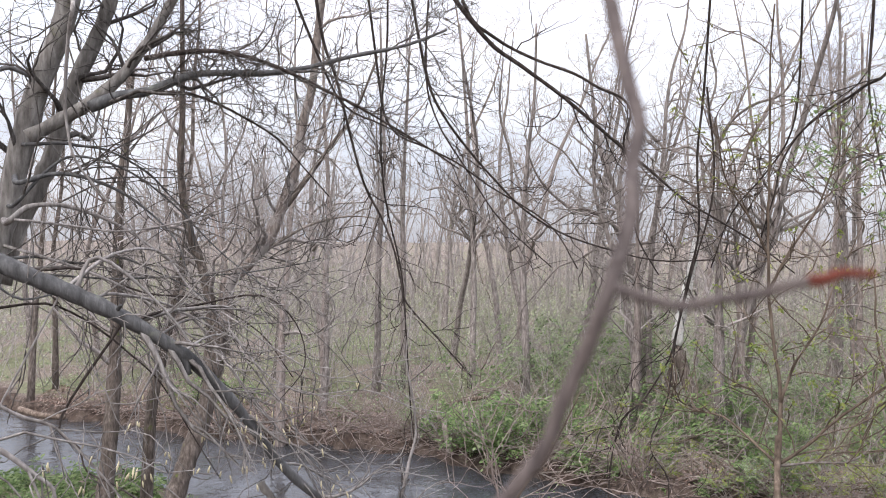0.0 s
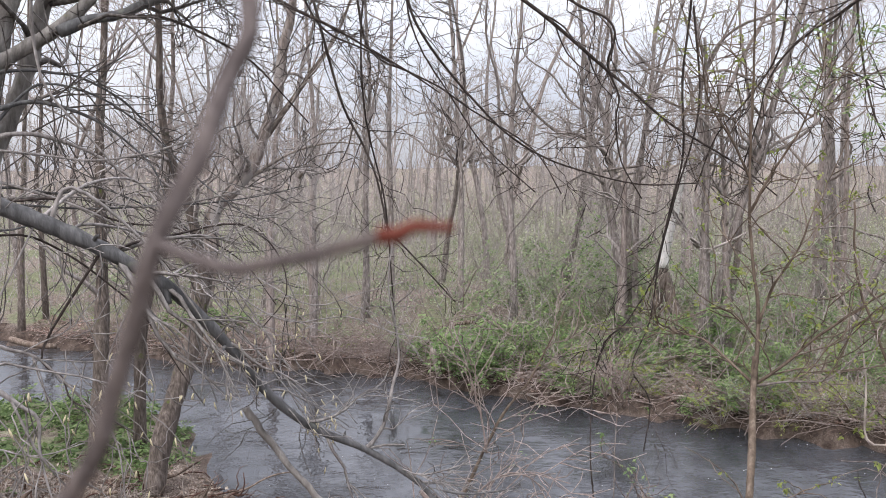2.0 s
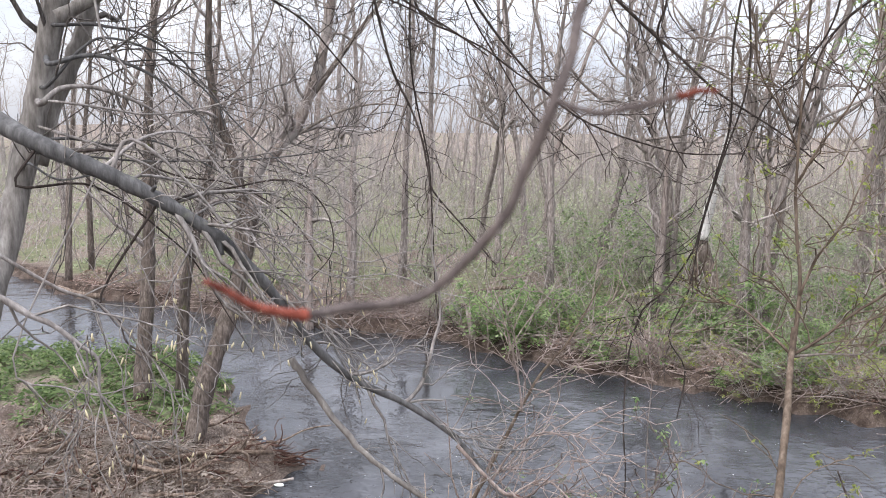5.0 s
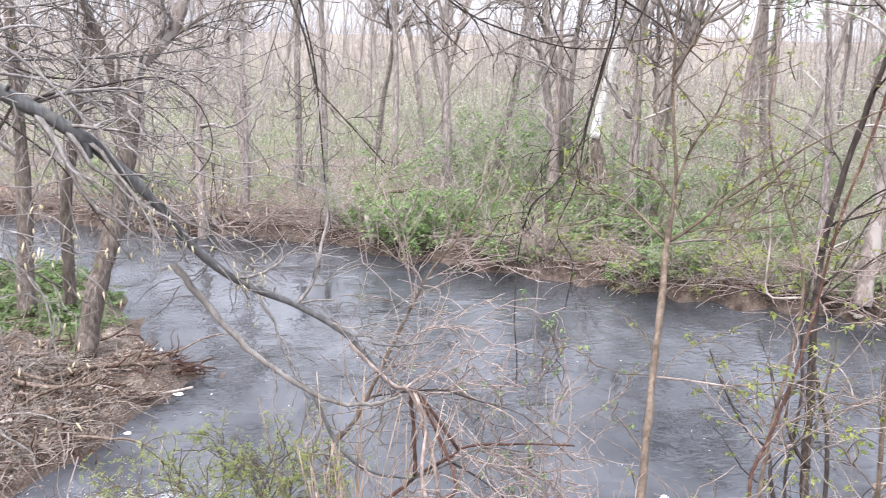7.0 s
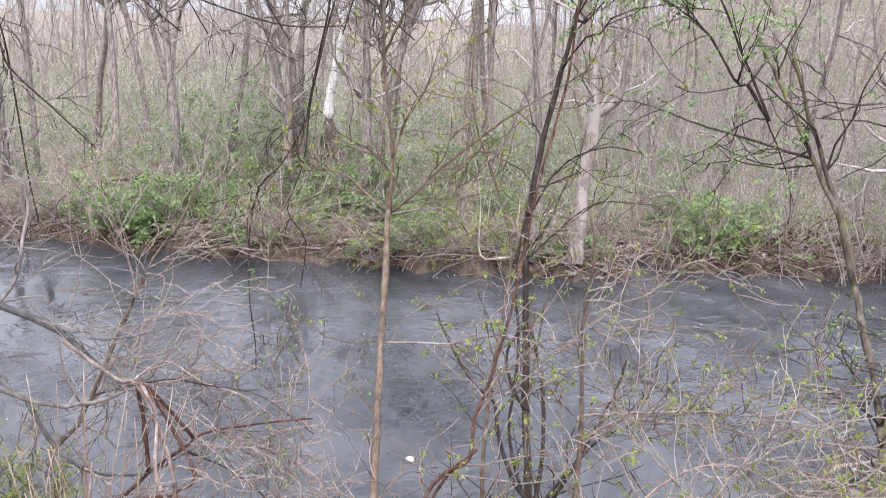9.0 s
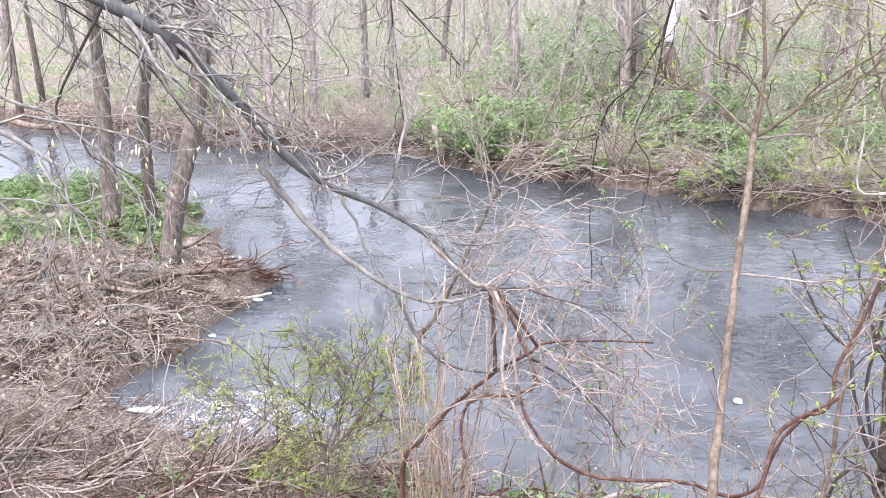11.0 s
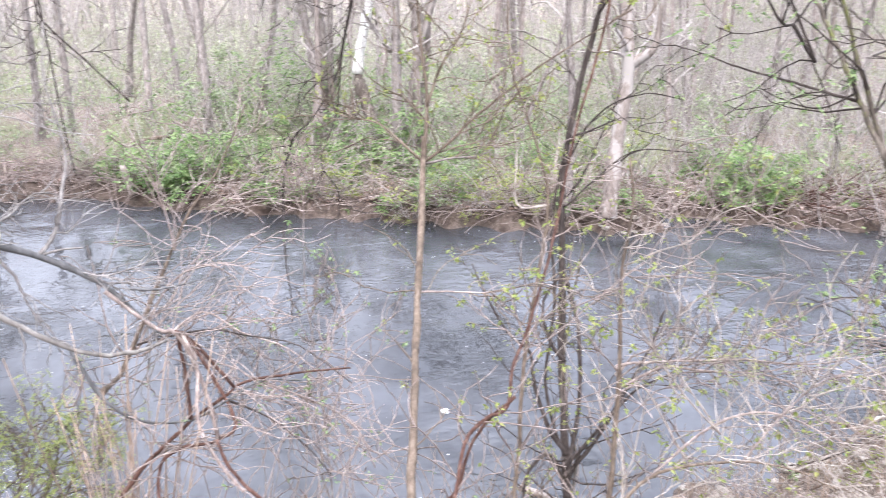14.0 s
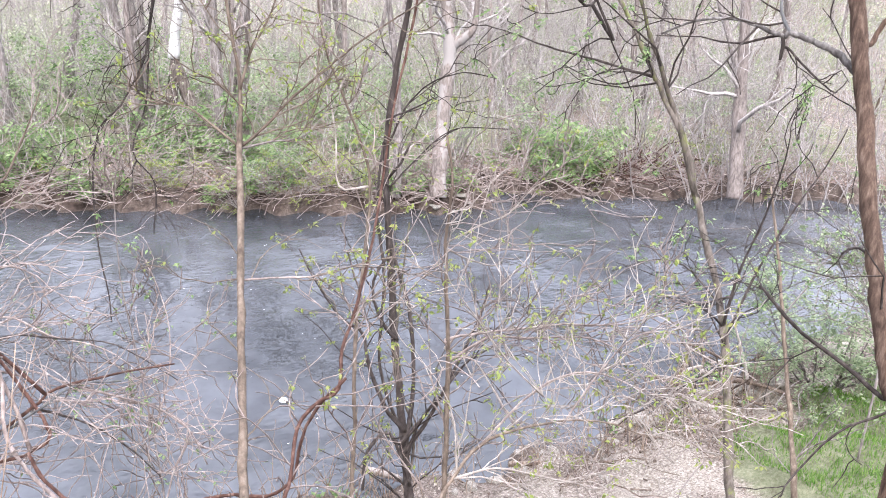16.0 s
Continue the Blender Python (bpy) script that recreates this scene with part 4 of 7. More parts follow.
# broken white trunk leaning over a dark one
snag = thing("leaning_snag", (5.96, 18, 0.8), "dead leaning trunk, bleached white above and dark below", "dead tree")
p = [(6.59, 19.88, 0.38), (6.36, 20.08, 0.96), (6.12, 20.26, 1.59), (5.94, 20.42, 2.34)]
limb(snag, p, 0.17, 0.14, DULL_BARK, rng, "lower_trunk", 4, 9)
limb(snag, [(5.91, 20.45, 2.47), (5.99, 20.48, 3.02), (6.12, 20.48, 3.62), (6.25, 20.47, 4.22), (6.34, 20.46, 4.74), (6.42, 20.43, 5.25)], 0.13, 0.10, WHITE_BARK, rng, "upper_trunk", 4, 9, label="bleached white bare wood")
limb(snag, [(5.73, 20.35, 1.44), (5.83, 20.4, 1.92), (5.94, 20.44, 2.47)], 0.15, 0.11, DULL_BARK, rng, "side_trunk", 4, 8)

# leaning post-like stump at the far waterline
stump = thing("leaning_stump", (0.25, 19.35, 0.1), "short pale leaning stump at the far waterline", "stump")
limb(stump, [(0.26, 18.52, 0.25), (0.19, 18.59, 0.53), (0.11, 18.67, 0.89)], 0.075, 0.06, PALE_TWIG, rng, "trunk", 3, 8)

# slender trees right behind the far bank
bank_trees = []
for pts, r0, mat in [([(6.29, 18.21, 0.66), (6.3, 18.4, 1.56), (6.33, 18.59, 3.06), (6.37, 18.66, 4.51), (6.34, 18.64, 6.01), (6.2, 18.48, 7.84)], 0.16, WOOD_BARK), ([(7.02, 18.88, 1.47), (7.01, 19.05, 2.62), (6.99, 19.16, 3.76), (6.94, 19.21, 4.98), (6.78, 19.16, 6.84)], 0.12, TRUNK_PALE),
                     ([(4.94, 20.49, 1.06), (4.94, 20.64, 2.04), (4.76, 20.81, 3.27), (4.58, 20.9, 4.35), (4.27, 20.97, 5.27), (3.94, 20.98, 6.43), (3.93, 20.73, 8.45)], 0.15, WOOD_BARK), ([(2.27, 21.64, 2.2), (2.22, 21.77, 3.55), (2.18, 21.82, 4.74), (2.23, 21.8, 5.93), (2.31, 21.68, 7.38), (2.45, 21.47, 8.77), (2.45, 21.06, 10.62)], 0.12, WOOD_BARK),
                     ([(0.94, 23.71, 1.93), (0.98, 23.88, 3.9), (0.92, 23.9, 5.69), (0.81, 23.77, 7.6), (0.7, 23.55, 9.13), (0.52, 23.11, 11.15)], 0.11, WOOD_BARK), ([(-3.19, 22.55, 2.54), (-3.15, 22.67, 4.24), (-3.08, 22.69, 5.48), (-3.11, 22.59, 7.14), (-3.17, 22.39, 8.6), (-3.15, 22, 10.54)], 0.11, TRUNK_PALE),
                     ([(5.24, 21.25, 3.3), (5.01, 21.36, 4.32), (4.75, 21.43, 5.2), (4.61, 21.42, 6.21), (4.14, 21.41, 7.5), (3.94, 21.26, 8.75), (3.7, 20.96, 10.33)], 0.14, WOOD_BARK), ([(11.38, 23.36, 4.45), (11.41, 23.33, 5.88), (11.4, 23.24, 7.29), (11.32, 23.08, 8.81), (11.18, 22.72, 10.84)], 0.12, WOOD_BARK),
                     ([(11.83, 23.13, 4.45), (11.79, 23.14, 5.88), (11.75, 23.07, 7.28), (11.72, 22.88, 8.79), (11.55, 22.54, 10.8)], 0.09, TRUNK_PALE), ([(-1.8, 23.83, 4.21), (-1.71, 23.83, 5.83), (-1.62, 23.73, 7.42), (-1.67, 23.52, 8.95), (-1.7, 23.05, 11.11)], 0.10, WOOD_BARK),
                     ([(-1.07, 23.88, 4.21), (-1.1, 23.88, 5.52), (-1.06, 23.8, 7.11), (-0.98, 23.61, 8.66), (-0.87, 23.17, 10.85)], 0.09, WOOD_BARK), ([(4.53, 19.05, 1.48), (4.62, 19.18, 2.46), (4.65, 19.26, 3.43), (4.66, 19.31, 4.6), (4.64, 19.27, 6.16)], 0.16, TRUNK_PALE),
                     ([(6.68, 19.51, 1.38), (6.73, 19.65, 2.44), (6.75, 19.75, 3.61), (6.74, 19.78, 4.87), (6.71, 19.74, 6.31)], 0.16, TRUNK_PALE), ([(16.21, 17.27, 0.48), (16.38, 17.37, 1.65), (16.52, 17.44, 3.03), (16.56, 17.48, 4.53)], 0.13, WOOD_BARK), ([(13.81, 18.15, 1.54), (13.8, 18.31, 2.59), (13.84, 18.39, 3.76), (13.73, 18.49, 5.18)], 0.12, TRUNK_PALE),
                     ([(18.14, 16.96, 1.11), (18.14, 17.21, 2.54), (18.17, 17.3, 3.94), (18.1, 17.39, 5.44)], 0.13, TRUNK_PALE), ([(-3.9, 20.07, 0.66), (-3.92, 20.28, 1.89), (-3.91, 20.43, 3.24), (-3.78, 20.52, 4.55), (-3.69, 20.5, 6.06)], 0.13, TRUNK_PALE), ([(-3.05, 21.2, 0.41), (-2.97, 21.48, 2), (-2.98, 21.62, 3.42), (-2.97, 21.67, 5.07), (-2.77, 21.58, 7.14)], 0.10, WOOD_BARK)]:
    foot = np.array(pts[0])
    tree = thing("bank_side_tree", (foot[0], foot[1], height(foot[0], foot[1]) - 0.1), "slim bare tree standing just behind the far bank", "tree", "slim trees by the far bank")
    pts = [(pts[0][0], pts[0][1], height(foot[0], foot[1]) - 0.2), *pts[1:]] if pts[0][2] < 1.2 else [(foot[0], foot[1], height(foot[0], foot[1]) - 0.2), *pts]
    shoots = Tubes(tree.location)
    stem, girth = limb(tree, pts, r0, 0.03, mat, rng, "trunk", 4, 8, shoots=shoots, shoot_count=13, shoot_length=2.6, levels=3, start=0.35, spread=0.75, lift=0.06, thin=0.0055, kids=0.5, bend=0.32)
    part("crown", shoots.mesh("crown", TWIG), tree)
    bank_trees.append((tree, stem, girth))
# crooked upper limbs of two of them
for n, pts, r0 in [(0, [(6.27, 18.8, 5.31), (6.08, 18.82, 6.27), (5.98, 18.8, 6.94), (5.7, 18.85, 7.22), (5.31, 18.97, 7.16), (4.9, 19.03, 7.5), (4.48, 19.06, 8.01)], 0.10), (0, [(6.27, 18.8, 5.31), (6.21, 18.77, 6.46), (6.43, 18.58, 7.53), (6.92, 18.33, 8.06), (7.52, 18.05, 8.29), (7.8, 17.82, 8.86)], 0.11), (0, [(6.31, 18.66, 7.2), (6.09, 18.63, 7.94), (6.21, 18.47, 8.64), (6.04, 18.37, 9.35)], 0.07),
                   (6, [(4.7, 21.5, 4.89), (4.5, 21.53, 5.55), (3.92, 21.63, 5.85), (3.34, 21.72, 5.99), (2.63, 21.77, 6.69), (2.23, 21.72, 7.59)], 0.09), (6, [(4.7, 21.5, 4.89), (4.66, 21.46, 6.39), (4.85, 21.28, 7.8), (4.58, 21.16, 8.91), (4.77, 20.9, 9.95)], 0.10), (3, [(2.24, 21.88, 4.95), (1.94, 21.87, 6.14), (1.86, 21.79, 7.31), (1.56, 21.66, 8.44), (1.63, 21.39, 9.8)], 0.08)]:
    tree, stem, girth = bank_trees[n]
    root = np.argmin(np.linalg.norm(stem - pts[0], axis=1))
    pts, r0 = [tuple(stem[root]), *pts[1:]], min(r0, girth[root] * 0.8)
    shoots = Tubes(tree.location)
    limb(tree, pts, r0, 0.02, WOOD_BARK, rng, "limb", 4, 7, shoots=shoots, shoot_count=11, shoot_length=1.5, levels=3, start=0.3, spread=0.85, lift=0.05, thin=0.0055, kids=0.45, bend=0.36)
    part("crown", shoots.mesh("crown", TWIG), tree)

# ---- the spit and its trees ----
tree = thing("spit_tree", (-5.56, 13.64, 0.3), "straight grey-brown tree rooted in the muddy spit", "tree")
shoots = Tubes(tree.location)
limb(tree, [(-5.21, 12.77, 0.51), (-5.25, 12.95, 1.13), (-5.25, 13.17, 2.03), (-5.26, 13.34, 3.02), (-5.27, 13.43, 3.99), (-5.26, 13.46, 4.67), (-5.22, 13.45, 5.67), (-5.09, 13.4, 6.76), (-4.94, 13.24, 7.91)], 0.15, 0.05, DULL_BARK, rng, "trunk", 4, 9, shoots=shoots, shoot_count=12, shoot_length=2.4, levels=3, start=0.35)
part("crown", shoots.mesh("crown", TWIG), tree)

tree = thing("crooked_tree", (-4.13, 12.18, 0.3), "crooked tree with patchy bark leaning over the water", "tree")
shoots = Tubes(tree.location)
limb(tree, [(-3.9, 11.35, 0.3), (-3.78, 11.61, 1.15), (-3.6, 11.87, 1.87), (-3.42, 12.07, 2.51), (-3.31, 12.22, 3.24), (-3.22, 12.3, 3.8)], 0.155, 0.12, DULL_BARK, rng, "trunk", 5, 10, label="stripped brown wood near the foot", knots=0.1)
limb(tree, [(-3.43, 12.26, 2.96), (-3.23, 12.42, 3.71), (-3.2, 12.47, 4.31), (-3, 12.53, 4.57), (-2.66, 12.62, 4.95), (-2.42, 12.66, 5.51), (-2.22, 12.66, 6.11), (-2.07, 12.6, 6.86), (-1.93, 12.54, 7.34), (-1.8, 12.35, 8.27), (-1.62, 12.07, 9.27)], 0.13, 0.05, SYCAMORE, rng, "limb", 4, 9, shoots=shoots, shoot_count=15, shoot_length=2.2, levels=3, start=0.2)
limb(tree, [(-3.43, 12.26, 2.96), (-3.4, 12.38, 3.8), (-3.55, 12.38, 4.57), (-3.76, 12.32, 5.24), (-3.84, 12.25, 6.06), (-3.79, 12.17, 6.86), (-3.74, 12, 7.85), (-3.65, 11.7, 8.97)], 0.10, 0.03, DULL_BARK, rng, "limb", 4, 8, shoots=shoots, shoot_count=14, shoot_length=2.2, levels=3, start=0.2)
limb(tree, [(-2.4, 12.66, 5.47), (-2.06, 12.7, 5.94), (-1.62, 12.71, 6.54), (-1.27, 12.68, 7.04), (-0.92, 12.56, 7.85)], 0.05, 0.015, DULL_BARK, rng, "limb", 4, 6, shoots=shoots, shoot_count=8, shoot_length=1.4, levels=3)
limb(tree, [(-3, 12.53, 4.57), (-2.58, 12.63, 4.91), (-1.99, 12.74, 5.26), (-1.39, 12.82, 5.4), (-0.87, 12.88, 5.36)], 0.035, 0.008, PALE_TWIG, rng, "limb", 4, 6, shoots=shoots, shoot_count=9, shoot_length=1.2, levels=2)
part("crown", shoots.mesh("crown", TWIG), tree)

for pts, r in [([(-4.94, 13.81, 1.44), (-4.89, 13.96, 2.05), (-4.79, 14.13, 2.8), (-4.67, 14.25, 3.55), (-4.52, 14.36, 4.47), (-4.37, 14.39, 5.54)], 0.13), ([(-11.93, 23.88, 1.87), (-11.87, 24.03, 3.01), (-11.77, 24.15, 4.33), (-11.66, 24.18, 6.28), (-11.38, 24.09, 8.51), (-11.03, 23.71, 11.21)], 0.12), ([(-11.76, 25.08, 1.89), (-11.82, 25.18, 3.27), (-11.9, 25.2, 4.64), (-11.66, 25.26, 6.68), (-11.5, 25.08, 8.98), (-11.21, 24.76, 11.17)], 0.10)]:
    foot = pts[0]
    tree = thing("spit_tree", (foot[0], foot[1], height(foot[0], foot[1]) - 0.1), "bare tree beyond the spit with pale patches", "tree")
    shoots = Tubes(tree.location)
    limb(tree, [(foot[0], foot[1], height(foot[0], foot[1]) - 0.2), *pts[1:]], r, 0.03, DULL_BARK, rng, "trunk", 4, 8, shoots=shoots, shoot_count=14, shoot_length=2.2, levels=3, start=0.3)
    part("crown", shoots.mesh("crown", TWIG), tree)


def sticks(name, label, centre, spread, count, length, thick, material, seed, lift=0.25, flat=0.25, way=0.75, bend=0.34):
    """A tangle of dead sticks lying over one another, in patches."""
    rng = np.random.default_rng(seed)
    tubes = Tubes()
    x, y = rng.normal(centre[0], spread[0], count), rng.normal(centre[1], spread[1], count)
    z, patchy = heights(x, y), waves(x, y, seed, 0.8)
    for n in range(count):
        if z[n] < 0.02 or patchy[n] < -0.25:
            continue
        a, reach = rng.normal(0.1, way), length * rng.uniform(0.3, 1.3)
        line = wander(rng, (x[n], y[n], max(z[n], 0) + rng.uniform(0.0, lift)), (np.cos(a), np.sin(a), rng.normal(0.05, flat)), reach, 4, bend, -0.03)
        r = thick * rng.uniform(0.4, 1.3)
        tubes.add(line, np.linspace(r, r * 0.4, 5), 4)
    return tagged(new(name, tubes.mesh(name, material)), label, "driftwood", kind="stuff")


sticks("flood_debris", "brown tangle of flood-borne sticks on the spit", (-4.4, 10.2), (1.4, 0.8), 900, 0.55, 0.012, DRIFTWOOD, 61, 0.12, 0.14, 1.0, 0.3)
sticks("flood_debris", "pale dead twigs heaped on the spit", (-4.4, 9.7), (1.5, 0.9), 480, 0.6, 0.008, PALE_TWIG, 62, 0.16, 0.2, 1.1, 0.3)
sticks("flood_debris", "dark wet sticks matted into the spit", (-4.3, 10.0), (1.5, 1.0), 620, 0.45, 0.015, RED_BARK, 60, 0.08, 0.12, 1.2, 0.5)
sticks("flood_debris", "fine grey-brown dead brushwood over the inlet's edge", (-5.0, 8.4), (1.4, 0.9), 620, 0.7, 0.007, PINK_TWIG, 162, 0.26, 0.35, 1.6, 0.4)
sticks("flood_debris", "tangle of brown twigs along the near shore", (-3.2, 6.5), (1.7, 0.45), 900, 0.5, 0.010, DRIFTWOOD, 63, 0.2, 0.25, 1.4, 0.4)
sticks("flood_debris", "loose reddish sticks at the tip of the spit", (-2.8, 11.4), (0.35, 0.22), 150, 0.45, 0.013, RED_BARK, 64, 0.1, 0.12, 0.6)
sticks("flood_debris", "long pinkish sticks washed along the near shore", (-2.4, 6.3), (1.8, 0.35), 620, 1.0, 0.011, PINK_TWIG, 73, 0.15, 0.15, 0.5, 0.3)
sticks("flood_debris", "dark sticks matted along the near shore", (-1.0, 6.0), (2.2, 0.35), 420, 0.6, 0.012, RED_BARK, 74, 0.1, 0.12, 0.9, 0.4)
tussocks = Tubes()
rng = np.random.default_rng(75)
tx, ty = rng.normal(-4.7, 1.1, 70), rng.normal(9.7, 0.9, 70)
for x, y, z in zip(tx, ty, heights(tx, ty)):
    if z > 0.12:
        for _ in range(42):
            a, out = rng.uniform(0, 2 * np.pi), rng.uniform(0.1, 0.7)
            blade = wander(rng, (x + 0.05 * np.cos(a), y + 0.05 * np.sin(a), z - 0.02), (np.cos(a) * out, np.sin(a) * out, 1), rng.uniform(0.2, 0.5), 5, 0.12, -0.34)
            tussocks.add(blade, np.linspace(0.005, 0.002, 6), 3)
tagged(new("dead_grass", tussocks.mesh("dead_grass", PALE_TWIG)), "grey tussocks of matted dead grass on the spit", "dead grass", kind="stuff")
sticks("bank_debris", "dead branches caught along the far bank", (3.2, 17.4), (1.6, 0.5), 300, 2.4, 0.013, PALE_TWIG, 65, 0.5, 0.22)
sticks("bank_debris", "dead branches and roots along the far bank", (-2.8, 20.6), (2.2, 0.35), 270, 1.6, 0.017, PINK_TWIG, 66, 0.35, 0.2)
sticks("bank_debris", "roots and sticks along the far waterline", (7.0, 14.9), (1.6, 0.4), 260, 1.0, 0.011, DRIFTWOOD, 67)
sticks("bank_debris", "pinkish brushwood and roots on the far bank", (8.3, 14.5), (0.8, 0.4), 260, 1.2, 0.010, PINK_TWIG, 167, 0.3, 0.35)
sticks("bank_debris", "reddish brushwood along the far waterline", (13.4, 12.8), (1.6, 0.4), 320, 1.2, 0.012, RED_BARK, 68)
sticks("bank_debris", "grey brushwood on the downstream bank", (16.6, 11.6), (1.2, 0.7), 300, 1.6, 0.012, PALE_TWIG, 69)

# larger logs of the spit and shores
rng = np.random.default_rng(70)
for pts, r0, r1, mat, words in [([(-4.41, 9.97, 0.45), (-3.99, 10.49, 0.45), (-3.47, 10.84, 0.45), (-2.6, 10.9, 0.45)], 0.05, 0.03, DRIFTWOOD, "long weathered log across the spit"), ([(-3.1, 10.56, 0.15), (-2.56, 10.58, 0.15), (-2.27, 10.73, 0.15)], 0.03, 0.02, PALE_TWIG, "short pale log at the edge of the spit"),
                                ([(-4.61, 8.74, 0.4), (-4.53, 9.35, 0.4), (-4.24, 9.59, 0.4)], 0.06, 0.05, DRIFTWOOD, "grey broken log half buried in debris"), ([(0.39, 20.98, 0.9), (1, 21.6, 0.9), (1.46, 21.74, 0.9)], 0.06, 0.05, DRIFTWOOD, "dark fallen log behind the far bank"),
                                ([(-0.11, 5.67, 0.25), (0.67, 5.6, 0.25), (1.17, 5.63, 0.25), (1.72, 5.88, 0.25), (2.17, 5.99, 0.25)], 0.035, 0.02, PALE_TWIG, "pinkish-grey fallen branch along the near shore"), ([(3.5, 5.96, 0.12), (3.68, 5.72, 0.12), (3.74, 5.6, 0.12)], 0.035, 0.03, PALE_TWIG, "short bleached log at the waterline"),
                                ([(4.71, 5.19, 0.2), (5.1, 4.97, 0.2), (5.48, 4.73, 0.2)], 0.03, 0.02, DRIFTWOOD, "grey stick lying at the shoreline"), ([(-10.72, 20.92, 0.7), (-9.8, 20.2, 0.7), (-9.17, 20.04, 0.7)], 0.09, 0.07, DRIFTWOOD, "grey fallen log on the far mud bank")]:
    log = thing("log", tuple(pts[0]), words, "log")
    limb(log, pts, r0, r1, mat, rng, "log_body", 4, 8, knots=0.06)

# weathered driftwood lying along the spit
rng = np.random.default_rng(170)
for n in range(30):
    x, y = rng.normal(-4.3, 0.9), rng.normal(10.3, 0.85)
    z = height(x, y)
    if z < 0.02:
        continue
    a, r = rng.normal(0.15, 0.6), rng.uniform(0.018, 0.05)
    log = thing("log", (x, y, z), "weathered brown driftwood log on the debris heap", "log", "driftwood of the spit")
    limb(log, wander(rng, (x, y, z + 0.05 + rng.uniform(0, 0.12)), (np.cos(a), np.sin(a), rng.normal(0, 0.08)), rng.uniform(0.5, 1.5), 5, 0.22, -0.05), r, r * 0.5, DRIFTWOOD, rng, "log_body", 3, 7, knots=0.07)
sticks("shore_debris", "dead sticks and straw washed onto the silt shore", (6.6, 4.7), (1.1, 0.3), 260, 0.5, 0.008, DRIFTWOOD, 171, 0.08, 0.12)
sticks("shore_debris", "bleached twigs strewn over the silt shore", (5.6, 4.6), (1.0, 0.35), 200, 0.4, 0.006, PALE_TWIG, 172, 0.08, 0.12)

# dead leaves strewn over the near ground
rng = np.random.default_rng(71)
litter = Leaves()
hx, hy = rng.uniform(-9, 13, 30000), rng.uniform(2.5, 14, 30000)
hz, hc, _, bare = land(hx, hy)
keep = (hz > 0.06) & (hc < 0.1) & (bare < 0.35)
litter.add(np.stack([hx, hy, hz + 0.012], -1)[keep], rng.uniform(0.022, 0.05, keep.sum()), rng, -0.1)
hx, hy = rng.normal(-4.6, 1.3, 9000), rng.normal(9.8, 1.1, 9000)
hz = heights(hx, hy)
keep = (hz > 0.05) & (waves(hx, hy, 35, 0.7) > -0.1)
litter.add(np.stack([hx, hy, hz + rng.uniform(0.01, 0.12, 9000)], -1)[keep], rng.uniform(0.03, 0.075, keep.sum()), rng, -0.1)
tagged(new("leaf_litter", litter.mesh("leaf_litter", LITTER)), "brown dead leaves strewn over the near bank", "leaf litter", kind="stuff")
rng = np.random.default_rng(72)
far_litter = Leaves()
hx = rng.uniform(-12, 19, 24000)
hy = np.interp(hx, FAR_X, FAR_Y) + rng.uniform(0.12, 2.2, 24000)
hz = heights(hx, hy)
keep = hz > 0.03
far_litter.add(np.stack([hx, hy, hz + 0.012], -1)[keep], rng.uniform(0.04, 0.075, keep.sum()), rng, -0.1)
tagged(new("leaf_litter", far_litter.mesh("leaf_litter", FAR_LITTER)), "reddish-brown dead leaves on the far bank", "leaf litter", kind="stuff")


# ---- near bank: the large grey tree on the left and the tree that overhangs the view ----
rng = np.random.default_rng(81)
foot = (-4.14, 5.94, 1.3)
tree = thing("grey_tree", (foot[0], foot[1], height(foot[0], foot[1]) - 0.1), "large grey tree with smooth bark and arching bare limbs", "tree")
shoots, tips = Tubes(tree.location), []
stem, _ = limb(tree, [(foot[0], foot[1], height(foot[0], foot[1]) - 0.2), *[(-3.63, 5.86, 3.18), (-3.53, 6.11, 3.98), (-3.4, 6.27, 4.75), (-3.29, 6.32, 5.26), (-3.16, 6.34, 5.85), (-3.02, 6.34, 6.29), (-2.89, 6.33, 6.58), (-2.77, 6.28, 6.95), (-2.63, 6.17, 7.45), (-2.48, 5.95, 8.07)]], 0.112, 0.07, TREE_GREY, rng, "trunk", 5, 11, knots=0.06, shoots=shoots, shoot_count=9, shoot_length=1.6, levels=3, start=0.45)
limb(tree, [(-3.43, 6.47, 4.65), (-3.32, 6.54, 5.11), (-3.16, 6.6, 5.49), (-3.04, 6.62, 5.83), (-2.91, 6.62, 6.25), (-2.72, 6.62, 6.65), (-2.56, 6.57, 7.04), (-2.4, 6.45, 7.56)], 0.085, 0.05, TREE_GREY, rng, "trunk", 5, 9, shoots=shoots, shoot_count=10, shoot_length=1.5, levels=3, bend=0.32, start=0.4)
limb(tree, [(-3.01, 6.09, 5.76), (-2.84, 6.15, 5.88), (-2.62, 6.23, 6.04), (-2.4, 6.28, 6.25), (-2.27, 6.3, 6.43), (-2.17, 6.3, 6.57), (-1.99, 6.28, 6.86), (-1.76, 6.24, 7.23)], 0.06, 0.03, TREE_GREY, rng, shoots=shoots, shoot_count=9, shoot_length=1.2, levels=3, bend=0.32)
